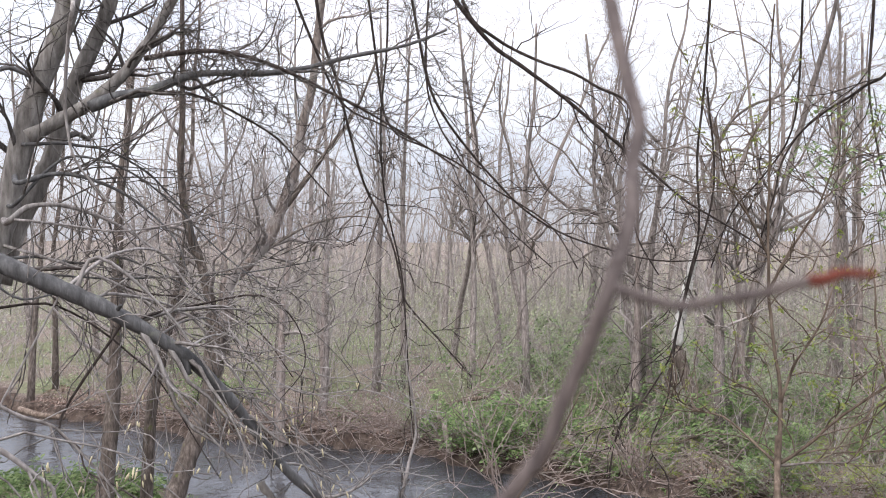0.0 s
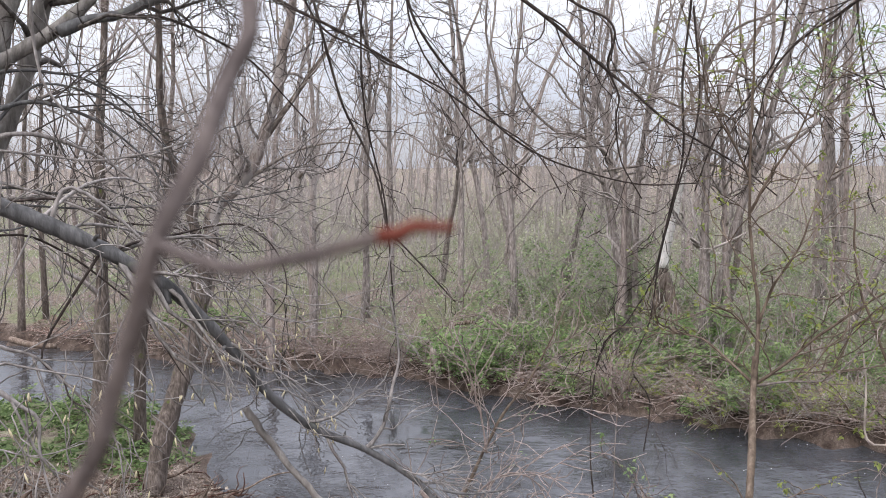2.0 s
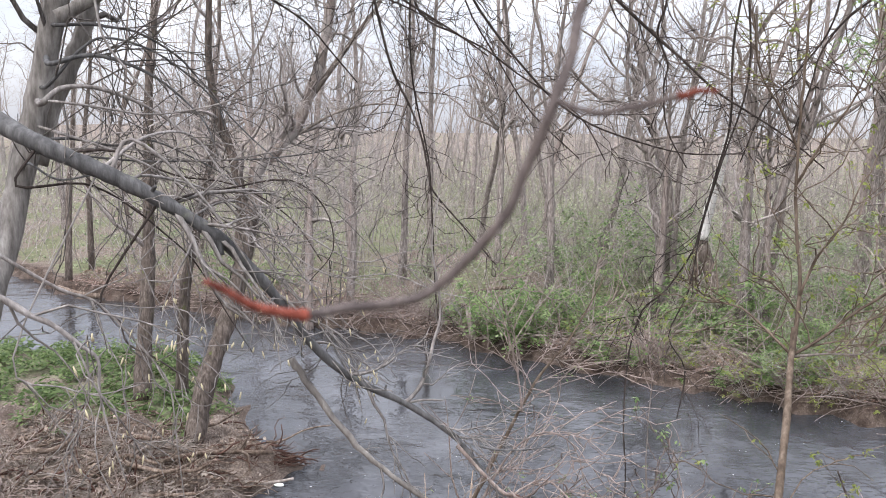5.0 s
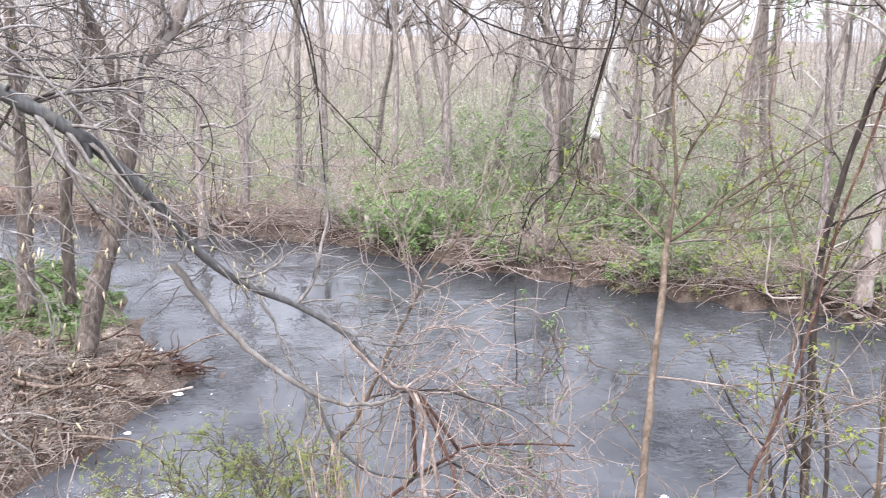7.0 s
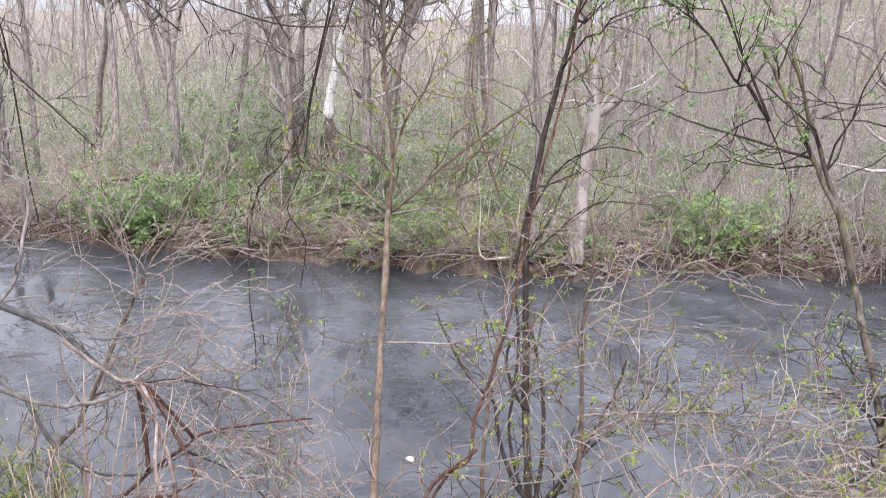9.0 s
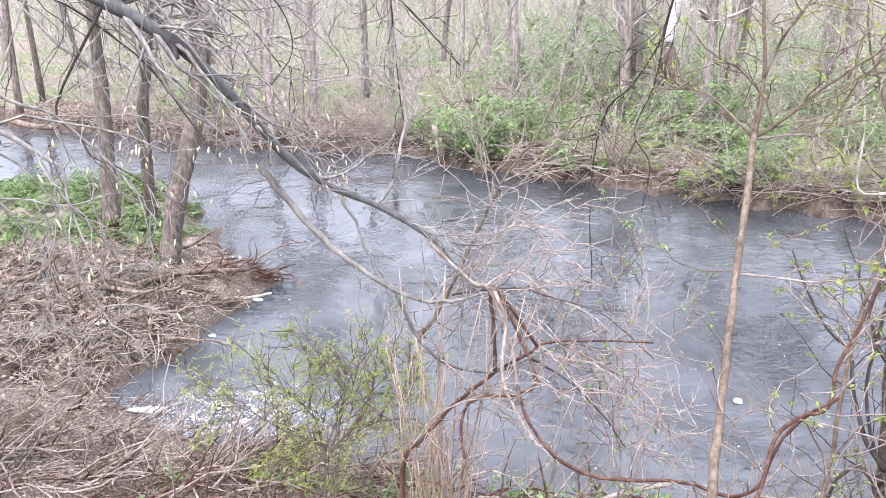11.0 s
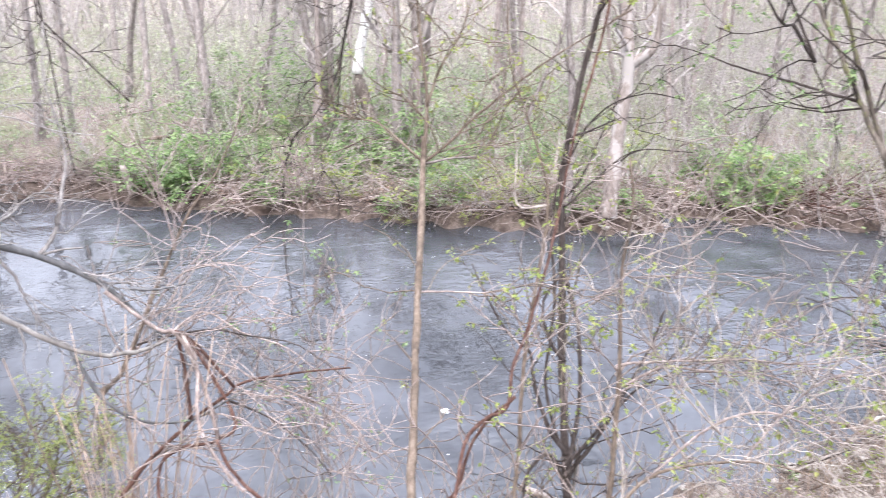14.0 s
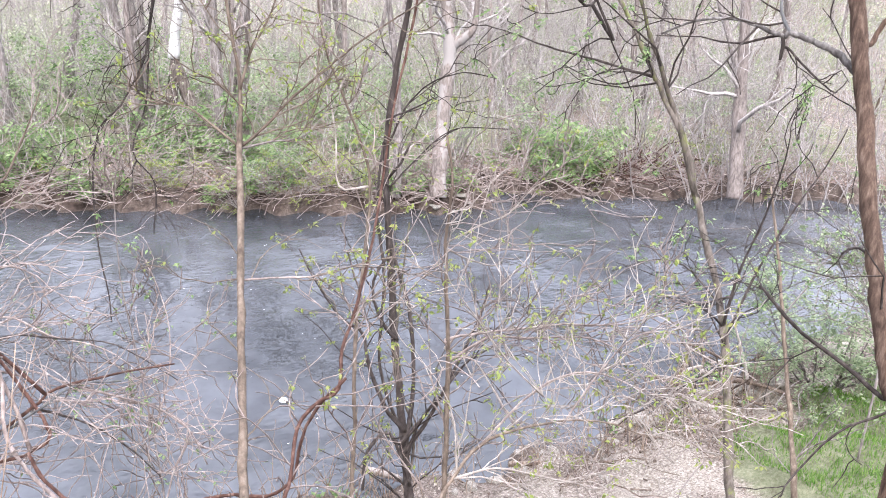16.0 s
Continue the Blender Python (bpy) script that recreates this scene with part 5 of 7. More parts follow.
limb(tree, [(-2.54, 6.05, 5.98), (-2.34, 6.12, 6.08), (-2.14, 6.19, 6.13), (-1.89, 6.25, 6.25), (-1.68, 6.3, 6.29), (-1.28, 6.4, 6.31), (-0.97, 6.45, 6.37), (-0.64, 6.47, 6.46), (-0.23, 6.49, 6.55), (0.11, 6.47, 6.67)], 0.045, 0.010, GREY_BARK, rng, shoots=shoots, shoot_count=16, shoot_length=0.9, levels=3, bend=0.32)
limb(tree, [(-2.13, 6.04, 6.34), (-1.9, 6.11, 6.4), (-1.64, 6.18, 6.43), (-1.37, 6.26, 6.39), (-1.1, 6.34, 6.3), (-0.87, 6.4, 6.19), (-0.63, 6.44, 6.08), (-0.34, 6.5, 5.92), (-0.03, 6.53, 5.74), (0.21, 6.55, 5.58)], 0.022, 0.006, DARK_BARK, rng, shoots=shoots, shoot_count=16, shoot_length=0.8, levels=2, bend=0.32)
limb(tree, [(-2.07, 6.11, 6.1), (-1.89, 6.17, 6.11), (-1.77, 6.21, 6.09), (-1.55, 6.29, 6), (-1.23, 6.39, 5.81), (-1.02, 6.45, 5.58), (-0.82, 6.5, 5.35)], 0.016, 0.005, DARK_BARK, rng, shoots=shoots, shoot_count=12, shoot_length=0.7, levels=2, bend=0.32)
limb(tree, [(-3.04, 6.33, 6.23), (-3.23, 6.23, 6.31), (-3.37, 6.17, 6.22), (-3.57, 6.07, 6.1)], 0.025, 0.01, GREY_BARK, rng, shoots=shoots, shoot_count=5, shoot_length=0.8, levels=2, bend=0.32)
for pts, r, mat in [([(-2.95, 6.01, 5.7), (-2.78, 6.09, 5.72), (-2.67, 6.15, 5.71), (-2.47, 6.23, 5.68), (-2.22, 6.34, 5.53), (-2.07, 6.41, 5.36), (-1.94, 6.46, 5.19), (-1.88, 6.48, 4.94)], 0.017, GREY_BARK), ([(-2.99, 5.91, 5.41), (-2.8, 6, 5.48), (-2.61, 6.08, 5.47), (-2.37, 6.19, 5.37), (-2.17, 6.28, 5.21), (-1.99, 6.34, 5), (-1.9, 6.37, 4.72)], 0.024, GREY_BARK),
                    ([(-3.01, 5.8, 5.12), (-2.9, 5.85, 5.23), (-2.7, 5.95, 5.25), (-2.46, 6.06, 5.17), (-2.27, 6.14, 5.06), (-2.06, 6.21, 4.89), (-1.85, 6.28, 4.71), (-1.7, 6.3, 4.41)], 0.026, GREY_TWIG), ([(-2.42, 5.52, 6.6), (-2.47, 5.56, 6.39), (-2.52, 5.62, 6.01), (-2.52, 5.66, 5.76), (-2.47, 5.7, 5.53), (-2.27, 5.81, 5.24), (-2.06, 5.89, 4.95), (-1.89, 5.94, 4.65)], 0.018, GREY_TWIG),
                    ([(-2.82, 5.89, 4.75), (-2.39, 6.08, 4.71), (-2.01, 6.22, 4.72), (-1.54, 6.36, 4.74), (-1.12, 6.46, 4.8), (-0.88, 6.5, 4.86)], 0.010, GREY_BARK), ([(-3.01, 5.91, 5.26), (-2.82, 5.99, 5.51), (-2.64, 6.06, 5.62), (-2.32, 6.2, 5.53), (-2.02, 6.33, 5.29), (-1.65, 6.44, 4.89), (-1.22, 6.53, 4.54)], 0.016, GREY_BARK),
                    ([(-3.18, 5.93, 4.85), (-2.94, 6.05, 4.87), (-2.66, 6.19, 4.82), (-2.44, 6.28, 4.87), (-2.17, 6.38, 4.76), (-1.8, 6.49, 4.53), (-1.54, 6.52, 4.17)], 0.014, GREY_BARK), ([(-3.09, 5.74, 4.69), (-2.92, 5.83, 4.57), (-2.62, 5.98, 4.6), (-2.29, 6.09, 4.34), (-2.01, 6.15, 3.99)], 0.012, GREY_BARK),
                    ([(-2.8, 5.61, 5.13), (-2.55, 5.73, 5.1), (-2.26, 5.86, 5.06), (-1.93, 5.98, 5.11), (-1.59, 6.08, 5.22), (-1.32, 6.15, 5.32)], 0.012, GREY_TWIG), ([(-2.75, 5.63, 4.79), (-2.47, 5.77, 4.79), (-2.09, 5.91, 4.62), (-1.68, 6.04, 4.55), (-1.29, 6.12, 4.31), (-1.04, 6.13, 3.97)], 0.012, DARK_BARK),
                    ([(-3.11, 6.01, 4.78), (-2.76, 5.96, 4.8), (-2.37, 5.92, 4.8), (-1.98, 6.06, 4.72), (-1.51, 6.21, 4.78), (-1.14, 6.29, 4.9), (-0.76, 6.36, 5.04)], 0.010, GREY_TWIG), ([(-2.47, 5.77, 4.79), (-2.13, 5.9, 4.6), (-1.77, 5.89, 4.33), (-1.54, 5.94, 4.16), (-1.3, 5.95, 3.83), (-1.06, 5.94, 3.57), (-0.8, 5.92, 3.32)], 0.012, GREY_TWIG)]:
    limb(tree, [nearest(stem, pts[0]), *pts], r, 0.004, mat, rng, shoots=shoots, shoot_count=7, shoot_length=1.3, levels=2, thin=0.0048, tips=tips, lift=-0.02, kids=0.4, bend=0.2, slim=0.010)
part("crown", shoots.mesh("crown", NEAR_WOOD), tree)

rng = np.random.default_rng(82)
bank = (-5.0, 4.0)
over = thing("overhanging_tree", (bank[0], bank[1], height(*bank) - 0.1), "grey tree leaning out over the river with drooping limbs", "tree")
shoots, fine, tips = Tubes(over.location), Tubes(over.location), []
near_side = np.random.default_rng(84)
limb(over, [(bank[0], bank[1], height(*bank) - 0.3), (-4.95, 4.05, 4.0), (-4.9, 4.1, 6.5), (-4.85, 4.0, 9.5), (-4.8, 4.1, 13)], 0.22, 0.10, GREY_BARK, rng, "trunk", 5, 12)
diag = [(-4.9, 4.1, 6.3), *[(-3.35, 4.63, 5.45), (-2.58, 4.45, 5), (-2.2, 4.32, 4.84), (-1.91, 4.4, 4.7), (-1.67, 4.5, 4.56), (-1.42, 4.62, 4.37), (-1.28, 4.75, 4.2), (-1.1, 4.86, 3.95), (-0.91, 4.99, 3.63), (-0.65, 5.12, 3.35), (-0.31, 5.25, 3.15), (0.01, 5.25, 2.94), (0.2, 5.18, 2.75), (0.36, 5, 2.61)]]
line, radii = limb(over, diag, 0.064, 0.012, GREY_BARK, rng, "limb", 5, 11, knots=0.08, shoots=fine, shoot_count=17, shoot_length=0.95, levels=2, start=0.3, thin=0.0042, tips=tips, lift=-0.03, spread=0.65, bend=0.2)
for f in (0.18, 0.27, 0.36, 0.47, 0.58, 0.66, 0.78):
    k = int(f * (len(line) - 2))
    way = np.cross(line[k + 1] - line[k], near_side.normal(0, 1, 3))
    way /= np.linalg.norm(way)
    limb(over, [line[k], line[k] + way * (radii[k] + 0.02) + (0, 0, 0.004), line[k] + way * (radii[k] + near_side.uniform(0.03, 0.07))], radii[k] * 0.42, radii[k] * 0.2, GREY_BARK, near_side, "stub", 3, 6)
limb(over, [(-1.04, 5.04, 3.5), (-0.97, 5.02, 3.4), (-0.86, 5, 3.26), (-0.65, 4.96, 3.01), (-0.43, 4.91, 2.83), (-0.17, 4.86, 2.67), (0.05, 4.84, 2.6), (0.23, 4.84, 2.6), (0.38, 4.85, 2.64)], 0.027, 0.011, TREE_GREY, rng, "broken_limb", 4, 8, rough=0.004, knots=0.08, shoots=fine, shoot_count=4, shoot_length=0.5, levels=2, thin=0.0028, tips=tips, label="broken limb with a pale snapped end")
limb(over, [(-1.41, 4.62, 4.37), (-1.38, 4.63, 4.3), (-1.36, 4.62, 4.23)], 0.028, 0.022, GREY_BARK, rng, "stub", 3, 8)
limb(over, [(-0.31, 5.25, 3.15), (-0.24, 5.28, 3.22), (-0.18, 5.31, 3.33), (-0.13, 5.37, 3.55), (-0.09, 5.41, 3.72), (-0.11, 5.45, 3.93), (-0.16, 5.49, 4.22), (-0.12, 5.52, 4.55)], 0.016, 0.004, GREY_TWIG, rng, "shoot", 4, 6, shoots=fine, shoot_count=8, shoot_length=0.5, levels=2, thin=0.002)
limb(over, [(-0.31, 5.25, 3.15), (-0.18, 5.27, 3.17), (-0.05, 5.27, 3.17)], 0.010, 0.006, GREY_TWIG, rng, "shoot", 3, 6)
limb(over, [(0.2, 5.13, 2.91), (0.36, 5.12, 2.89), (0.55, 5.11, 2.91), (0.7, 5.11, 2.94)], 0.010, 0.004, GREY_BARK, rng, "shoot", 3, 6, shoots=fine, shoot_count=5, shoot_length=0.3, levels=2, thin=0.002)
for pts, r, mat in [([(-2.61, 3.69, 4.37), (-2.3, 3.86, 4.13), (-2.14, 3.93, 4), (-2.05, 3.96, 3.95), (-1.92, 4, 3.83), (-1.84, 4.02, 3.75), (-1.82, 3.98, 3.6), (-1.76, 3.94, 3.4), (-1.65, 3.89, 3.13)], 0.024, GREY_TWIG), ([(-2.7, 4.24, 4.39), (-2.27, 4.44, 4.05), (-2.12, 4.5, 3.98), (-2.02, 4.53, 3.9), (-1.76, 4.57, 3.59), (-1.66, 4.56, 3.42), (-1.6, 4.48, 3.13), (-1.5, 4.34, 2.72)], 0.013, GREY_TWIG),
                    ([(-2.05, 4.54, 3.99), (-1.95, 4.55, 3.83), (-1.9, 4.54, 3.7), (-1.76, 4.58, 3.61), (-1.58, 4.6, 3.48)], 0.009, DARK_BARK), ([(-2.35, 4.23, 4.64), (-2.06, 4.39, 4.65), (-1.85, 4.48, 4.53), (-1.65, 4.54, 4.35), (-1.49, 4.57, 4.18), (-1.3, 4.58, 3.86), (-1.16, 4.57, 3.65)], 0.009, DARK_BARK),
                    ([(-1.83, 4.44, 4.65), (-1.79, 4.62, 4.69), (-1.58, 5.01, 4.59), (-1.38, 5.06, 4.42), (-1.17, 5.08, 4.11), (-0.94, 5.08, 3.82), (-0.74, 5.06, 3.56), (-0.49, 5.02, 3.3)], 0.012, GREY_TWIG), ([(-1.96, 4.38, 4.72), (-1.83, 4.71, 4.91), (-1.71, 5.18, 4.92), (-1.51, 5.24, 4.65), (-1.26, 5.3, 4.47), (-0.96, 5.35, 4.25), (-0.65, 5.38, 4.09), (-0.35, 5.42, 4.16), (-0.05, 5.45, 4.23)], 0.012, GREY_TWIG),
                    ([(-1.4, 4.63, 4.35), (-1.34, 4.96, 4.41), (-1.27, 5.29, 4.36), (-1.08, 5.31, 4.14), (-0.8, 5.34, 3.99), (-0.43, 5.39, 4.01), (-0.13, 5.4, 3.9), (0.1, 5.39, 3.86)], 0.009, GREY_TWIG), ([(-1.63, 4.51, 4.54), (-1.55, 4.7, 4.58), (-1.46, 5.04, 4.59), (-1.07, 5.15, 4.65), (-0.85, 5.19, 4.47), (-0.79, 5.17, 4.2), (-0.94, 5.11, 3.99)], 0.010, DARK_BARK),
                    ([(-1.52, 4.56, 4.45), (-1.47, 4.93, 4.51), (-1.45, 5.46, 4.46), (-1.25, 5.49, 4.27), (-1.02, 5.5, 3.93), (-0.84, 5.48, 3.65), (-0.57, 5.48, 3.49), (-0.38, 5.44, 3.26)], 0.010, GREY_TWIG), ([(-1.81, 4.47, 4.9), (-1.49, 4.59, 4.61), (-1.23, 4.63, 4.23), (-1.13, 4.63, 4.04)], 0.014, GREY_TWIG), ([(-2.29, 4.01, 3.75), (-2.06, 4.09, 3.57), (-1.89, 4.15, 3.52), (-1.71, 4.25, 3.55)], 0.006, GREY_TWIG)]:
    limb(over, [nearest(line, pts[0]), *pts] if pts[0][0] > -2.5 else pts, r, 0.003, mat, rng, "limb", 4, 6, shoots=fine, shoot_count=6, shoot_length=1.0, levels=2, thin=0.0046, tips=tips, lift=-0.04, kids=0.4, bend=0.3, slim=0.013)
# high limb above the view, from which thin dark branches hang
limb(over, [(-4.87, 4.05, 8.2), (-3.0, 5.0, 9.3), (-0.5, 6.0, 9.6), (2.0, 6.8, 9.4), (4.5, 7.4, 9.0), (7.5, 7.6, 8.6)], 0.09, 0.03, DARK_BARK, rng, "limb", 5, 8)
for pts, r in [([(-0.41, 6.33, 8.35), (-0.08, 6.76, 7.42), (0.42, 6.95, 6.75), (0.75, 6.99, 6.5), (1.07, 7, 6.27), (1.33, 6.99, 6.05), (1.59, 6.97, 5.82), (1.84, 6.94, 5.61), (2.11, 6.88, 5.36), (2.35, 6.81, 5.2), (2.66, 6.71, 4.99), (2.93, 6.6, 4.75)], 0.019), ([(0.01, 6.54, 7.95), (0.25, 6.89, 7.01), (0.52, 6.95, 6.73), (0.87, 6.97, 6.55), (1.19, 6.95, 6.43), (1.41, 6.93, 6.3), (1.6, 6.91, 6.21), (1.67, 6.92, 6.07), (1.62, 6.97, 5.84), (1.72, 6.97, 5.58), (1.7, 6.99, 5.39), (1.75, 6.99, 5.04), (1.92, 6.94, 4.72)], 0.013),
               ([(-0.47, 6.5, 8.44), (-0.22, 7.02, 7.23), (-0.06, 7.23, 6.45), (0.08, 7.29, 6.13), (0.32, 7.33, 5.81), (0.56, 7.34, 5.54), (0.8, 7.34, 5.3), (1.1, 7.31, 5.1), (1.43, 7.26, 4.97), (1.94, 7.14, 4.84), (2.42, 7, 4.85)], 0.012), ([(-0.97, 6.09, 8.23), (-0.97, 6.51, 7.28), (-0.91, 6.7, 6.68), (-0.8, 6.79, 6.33), (-0.71, 6.87, 5.94), (-0.59, 6.92, 5.5), (-0.43, 6.95, 5.18), (-0.33, 6.96, 4.92), (-0.27, 6.96, 4.65), (-0.22, 6.95, 4.47), (0.04, 6.93, 4.18), (0.33, 6.88, 3.86)], 0.012),
               ([(-0.71, 6.66, 8.52), (-0.53, 7.36, 6.7), (-0.41, 7.49, 6.06), (-0.06, 7.53, 5.86), (0.22, 7.54, 5.72), (0.5, 7.55, 5.52), (1.06, 7.51, 5.16), (1.32, 7.48, 4.75)], 0.010), ([(3.57, 5.96, 8.15), (3.69, 6.49, 6.56), (3.49, 6.66, 6.26), (3.25, 6.81, 6.08), (3.08, 6.91, 5.9), (2.97, 6.99, 5.66), (2.93, 7.02, 5.41), (2.83, 7.07, 5.02)], 0.011),
               ([(2.41, 7.03, 7.7), (2.44, 7.39, 6.41), (2.41, 7.49, 5.78), (2.44, 7.52, 5.12), (2.35, 7.54, 4.66), (2.23, 7.53, 4.13), (2.17, 7.52, 3.92), (1.94, 7.52, 3.55), (1.74, 7.53, 3.35), (1.62, 7.45, 2.93), (1.57, 7.27, 2.34), (1.58, 7.11, 1.95), (1.56, 7.01, 1.71)], 0.010), ([(2.49, 7.47, 6.42), (2.59, 7.56, 5.53), (2.42, 7.63, 4.76), (2.3, 7.63, 4.28), (2.25, 7.62, 4.02), (2.17, 7.57, 3.54), (2, 7.52, 3.12), (2.14, 7.4, 2.83), (2.06, 7.28, 2.39)], 0.008),
               ([(-1.37, 6.39, 8.38), (-1.28, 6.84, 7.4), (-0.96, 7.14, 6.5), (-0.77, 7.23, 6.18), (-0.47, 7.28, 6.04), (-0.18, 7.32, 5.9)], 0.012), ([(3.4, 6.2, 7.85), (3.52, 6.56, 6.67), (3.54, 6.64, 6.26), (3.62, 6.67, 5.82), (3.7, 6.66, 5.46), (3.8, 6.62, 5.19)], 0.012), ([(-0.42, 7.03, 8.23), (-0.43, 7.5, 6.92), (-0.5, 7.65, 6.16), (-0.47, 7.72, 5.45), (-0.32, 7.75, 4.77), (-0.27, 7.72, 4.29), (-0.22, 7.62, 3.55), (-0.17, 7.53, 3.14)], 0.008),
               ([(0.04, 7.05, 8.24), (-0.08, 7.56, 6.74), (0.01, 7.67, 6.17), (0.32, 7.73, 5.66), (0.64, 7.74, 5.19), (1.11, 7.7, 4.76)], 0.008), ([(3.05, 6.73, 8.09), (3.21, 7.16, 6.64), (3.19, 7.29, 6), (3, 7.41, 5.62), (2.74, 7.52, 5.27), (2.57, 7.58, 4.76)], 0.009)]:
    limb(over, pts, r * 1.25, 0.006, DARK_BARK, rng, "hanging_branch", 4, 6, knots=0.05, shoots=shoots, shoot_count=10, shoot_length=1.0, levels=2, start=0.2, thin=0.0042, lift=0.0, spread=0.75, kids=0.35, bend=0.26)
part("crown", shoots.mesh("crown", DARK_BARK), over)
drooping = part("crown", fine.mesh("crown", GREY_TWIG), over, "fine pale twigs of the drooping limbs")
tips = np.array(tips)
tips = tips[(tips[:, 0] > -1.9) & (tips[:, 0] < -0.5) & (tips[:, 2] < 4.0) & (tips[:, 2] > 2.9)]
for at in tips[rng.integers(0, len(tips), 115)]:
    at = at + rng.normal(0, 0.03, 3)
    long = rng.uniform(0.025, 0.055)
    tilt = rng.normal(0, 0.25, 2)
    hang = Tubes(over.location)
    hang.add([at, at + (tilt[0] * long * 0.5, tilt[1] * long * 0.5, -long * 0.5), at + (tilt[0] * long, tilt[1] * long, -long)], [0.003, 0.006, 0.002], 5)
    part("catkin", hang.mesh("catkin", CATKIN), drooping, "pale cream hanging catkin")

# the twig close before the lens, hanging from the same tree
near = np.random.default_rng(83)
limb(over, [(-4.85, 4.05, 9.0), (-3.2, 2.6, 8.9), (-1.2, 1.2, 8.0), (0.0, 0.35, 6.6), (0.11, 0.13, 5.5), (0.117, 0.117, 5.063)], 0.02, 0.0014, NEAR_TWIG, near, "limb", 5, 8)
limb(over, [*[(0.117, 0.117, 5.063), (0.12, 0.1, 5.026), (0.121, 0.092, 5.012), (0.122, 0.087, 5.003), (0.12, 0.083, 4.997), (0.118, 0.076, 4.987), (0.114, 0.071, 4.977)], *[(0.111, 0.072, 4.968), (0.107, 0.074, 4.958), (0.104, 0.075, 4.95), (0.094, 0.079, 4.937), (0.085, 0.08, 4.929), (0.076, 0.075, 4.927), (0.066, 0.069, 4.927), (0.059, 0.06, 4.927)]], 0.0014, 0.0012, NEAR_TWIG, near, "near_twig", 5, 8, knots=0.05, label="purplish-grey twig close to the viewer")
limb(over, [(0.059, 0.06, 4.927), (0.055, 0.057, 4.928), (0.049, 0.05, 4.931), (0.045, 0.045, 4.935), (0.042, 0.04, 4.938)], 0.0014, 0.0006, BUD_RED, near, "bud_tip", 4, 8, label="red budding twig tip")
limb(over, [(0.114, 0.071, 4.977), (0.116, 0.07, 4.976), (0.119, 0.069, 4.975), (0.124, 0.068, 4.974), (0.129, 0.067, 4.975), (0.134, 0.065, 4.976), (0.137, 0.064, 4.977), (0.141, 0.063, 4.978)], 0.0008, 0.0008, NEAR_TWIG, near, "side_twig", 4, 8)
limb(over, [(0.14, 0.063, 4.978), (0.142, 0.063, 4.978), (0.144, 0.062, 4.979), (0.146, 0.061, 4.979), (0.148, 0.06, 4.979)], 0.0010, 0.0005, BUD_RED, near, "bud_tip", 4, 8, label="red budding twig tip")


# ---- thicket of vines, stems and saplings along the near shore ----
def root_down(points, sink=0.15):
    """The points with a foot on the ground below the first one."""
    x, y, z = points[0]
    g = height(x, y)
    return [(x, y + 0.02, g - sink), *points] if z > g else [(x, y, g - sink), *points[1:]]


def near_plant(name, label, category, lines, leaf=None, leaf_count=0, leaf_size=0.035, twig=PINK_TWIG, seed=0, group=""):
    """A plant of one or more stems given as (points, radius, end radius, bark, shoots, shoot length)."""
    rng = np.random.default_rng(seed)
    first = lines[0][0]
    ob = thing(name, (first[0][0], first[0][1], height(first[0][0], first[0][1])), label, category, group)
    shoots, tips, grown = Tubes(ob.location), [], []
    for n, (pts, r0, r1, mat, count, length, *own) in enumerate(lines):
        green = [] if own else tips
        pts = root_down(pts) if n == 0 else pts
        if n:
            joint = nearest(np.vstack(grown), pts[0])
            if 0.02 < np.linalg.norm(np.subtract(joint, pts[0])) < 0.8:
                pts = [joint, *pts]
        line, _ = limb(ob, pts, r0, r1, mat, rng, "trunk" if n == 0 else "limb", 4, 8 if n == 0 else 6, rough=min(0.15 * r0, 0.004), knots=0.1 if r0 < 0.05 else 0.04, shoots=shoots if count else None, shoot_count=int(count * (0.65 if twig is DARK_BARK else 1.0)), shoot_length=length * 2.0, levels=2, thin=0.0047, kids=0.32, bend=0.24, slim=0.012, tips=green, lift=0.02, start=0.12)
        grown.append(line)
        if own:
            fresh, spots = Leaves(ob.location), np.array(green)[rng.integers(0, len(green), int(own[0] * 1.6))]
            fresh.spray(spots + rng.normal(0, 0.12, spots.shape), 0.075, 0.04, rng, 3, 0.5)
            part("foliage", fresh.mesh("foliage", LEAF_GREEN), ob, "bright fresh green leaves")
    holder = part("crown", shoots.mesh("crown", twig), ob) if shoots.n else ob
    if leaf and tips:
        crown = Leaves(ob.location)
        spots = np.array(tips)[rng.integers(0, len(tips), leaf_count)]
        if leaf_count > 2000:
            crown.spray(spots + rng.normal(0, 0.03, spots.shape), leaf_size * 2.4, leaf_size, rng, 3, 0.5)
        for k in range(4 if leaf_count < 2000 else 0):
            crown.add(spots + rng.normal(0, 0.012, spots.shape), rng.uniform(0.5, 1.2, leaf_count) * leaf_size, rng, 0.6, 0.25)
        part("foliage", crown.mesh("foliage", leaf), holder)
    return ob


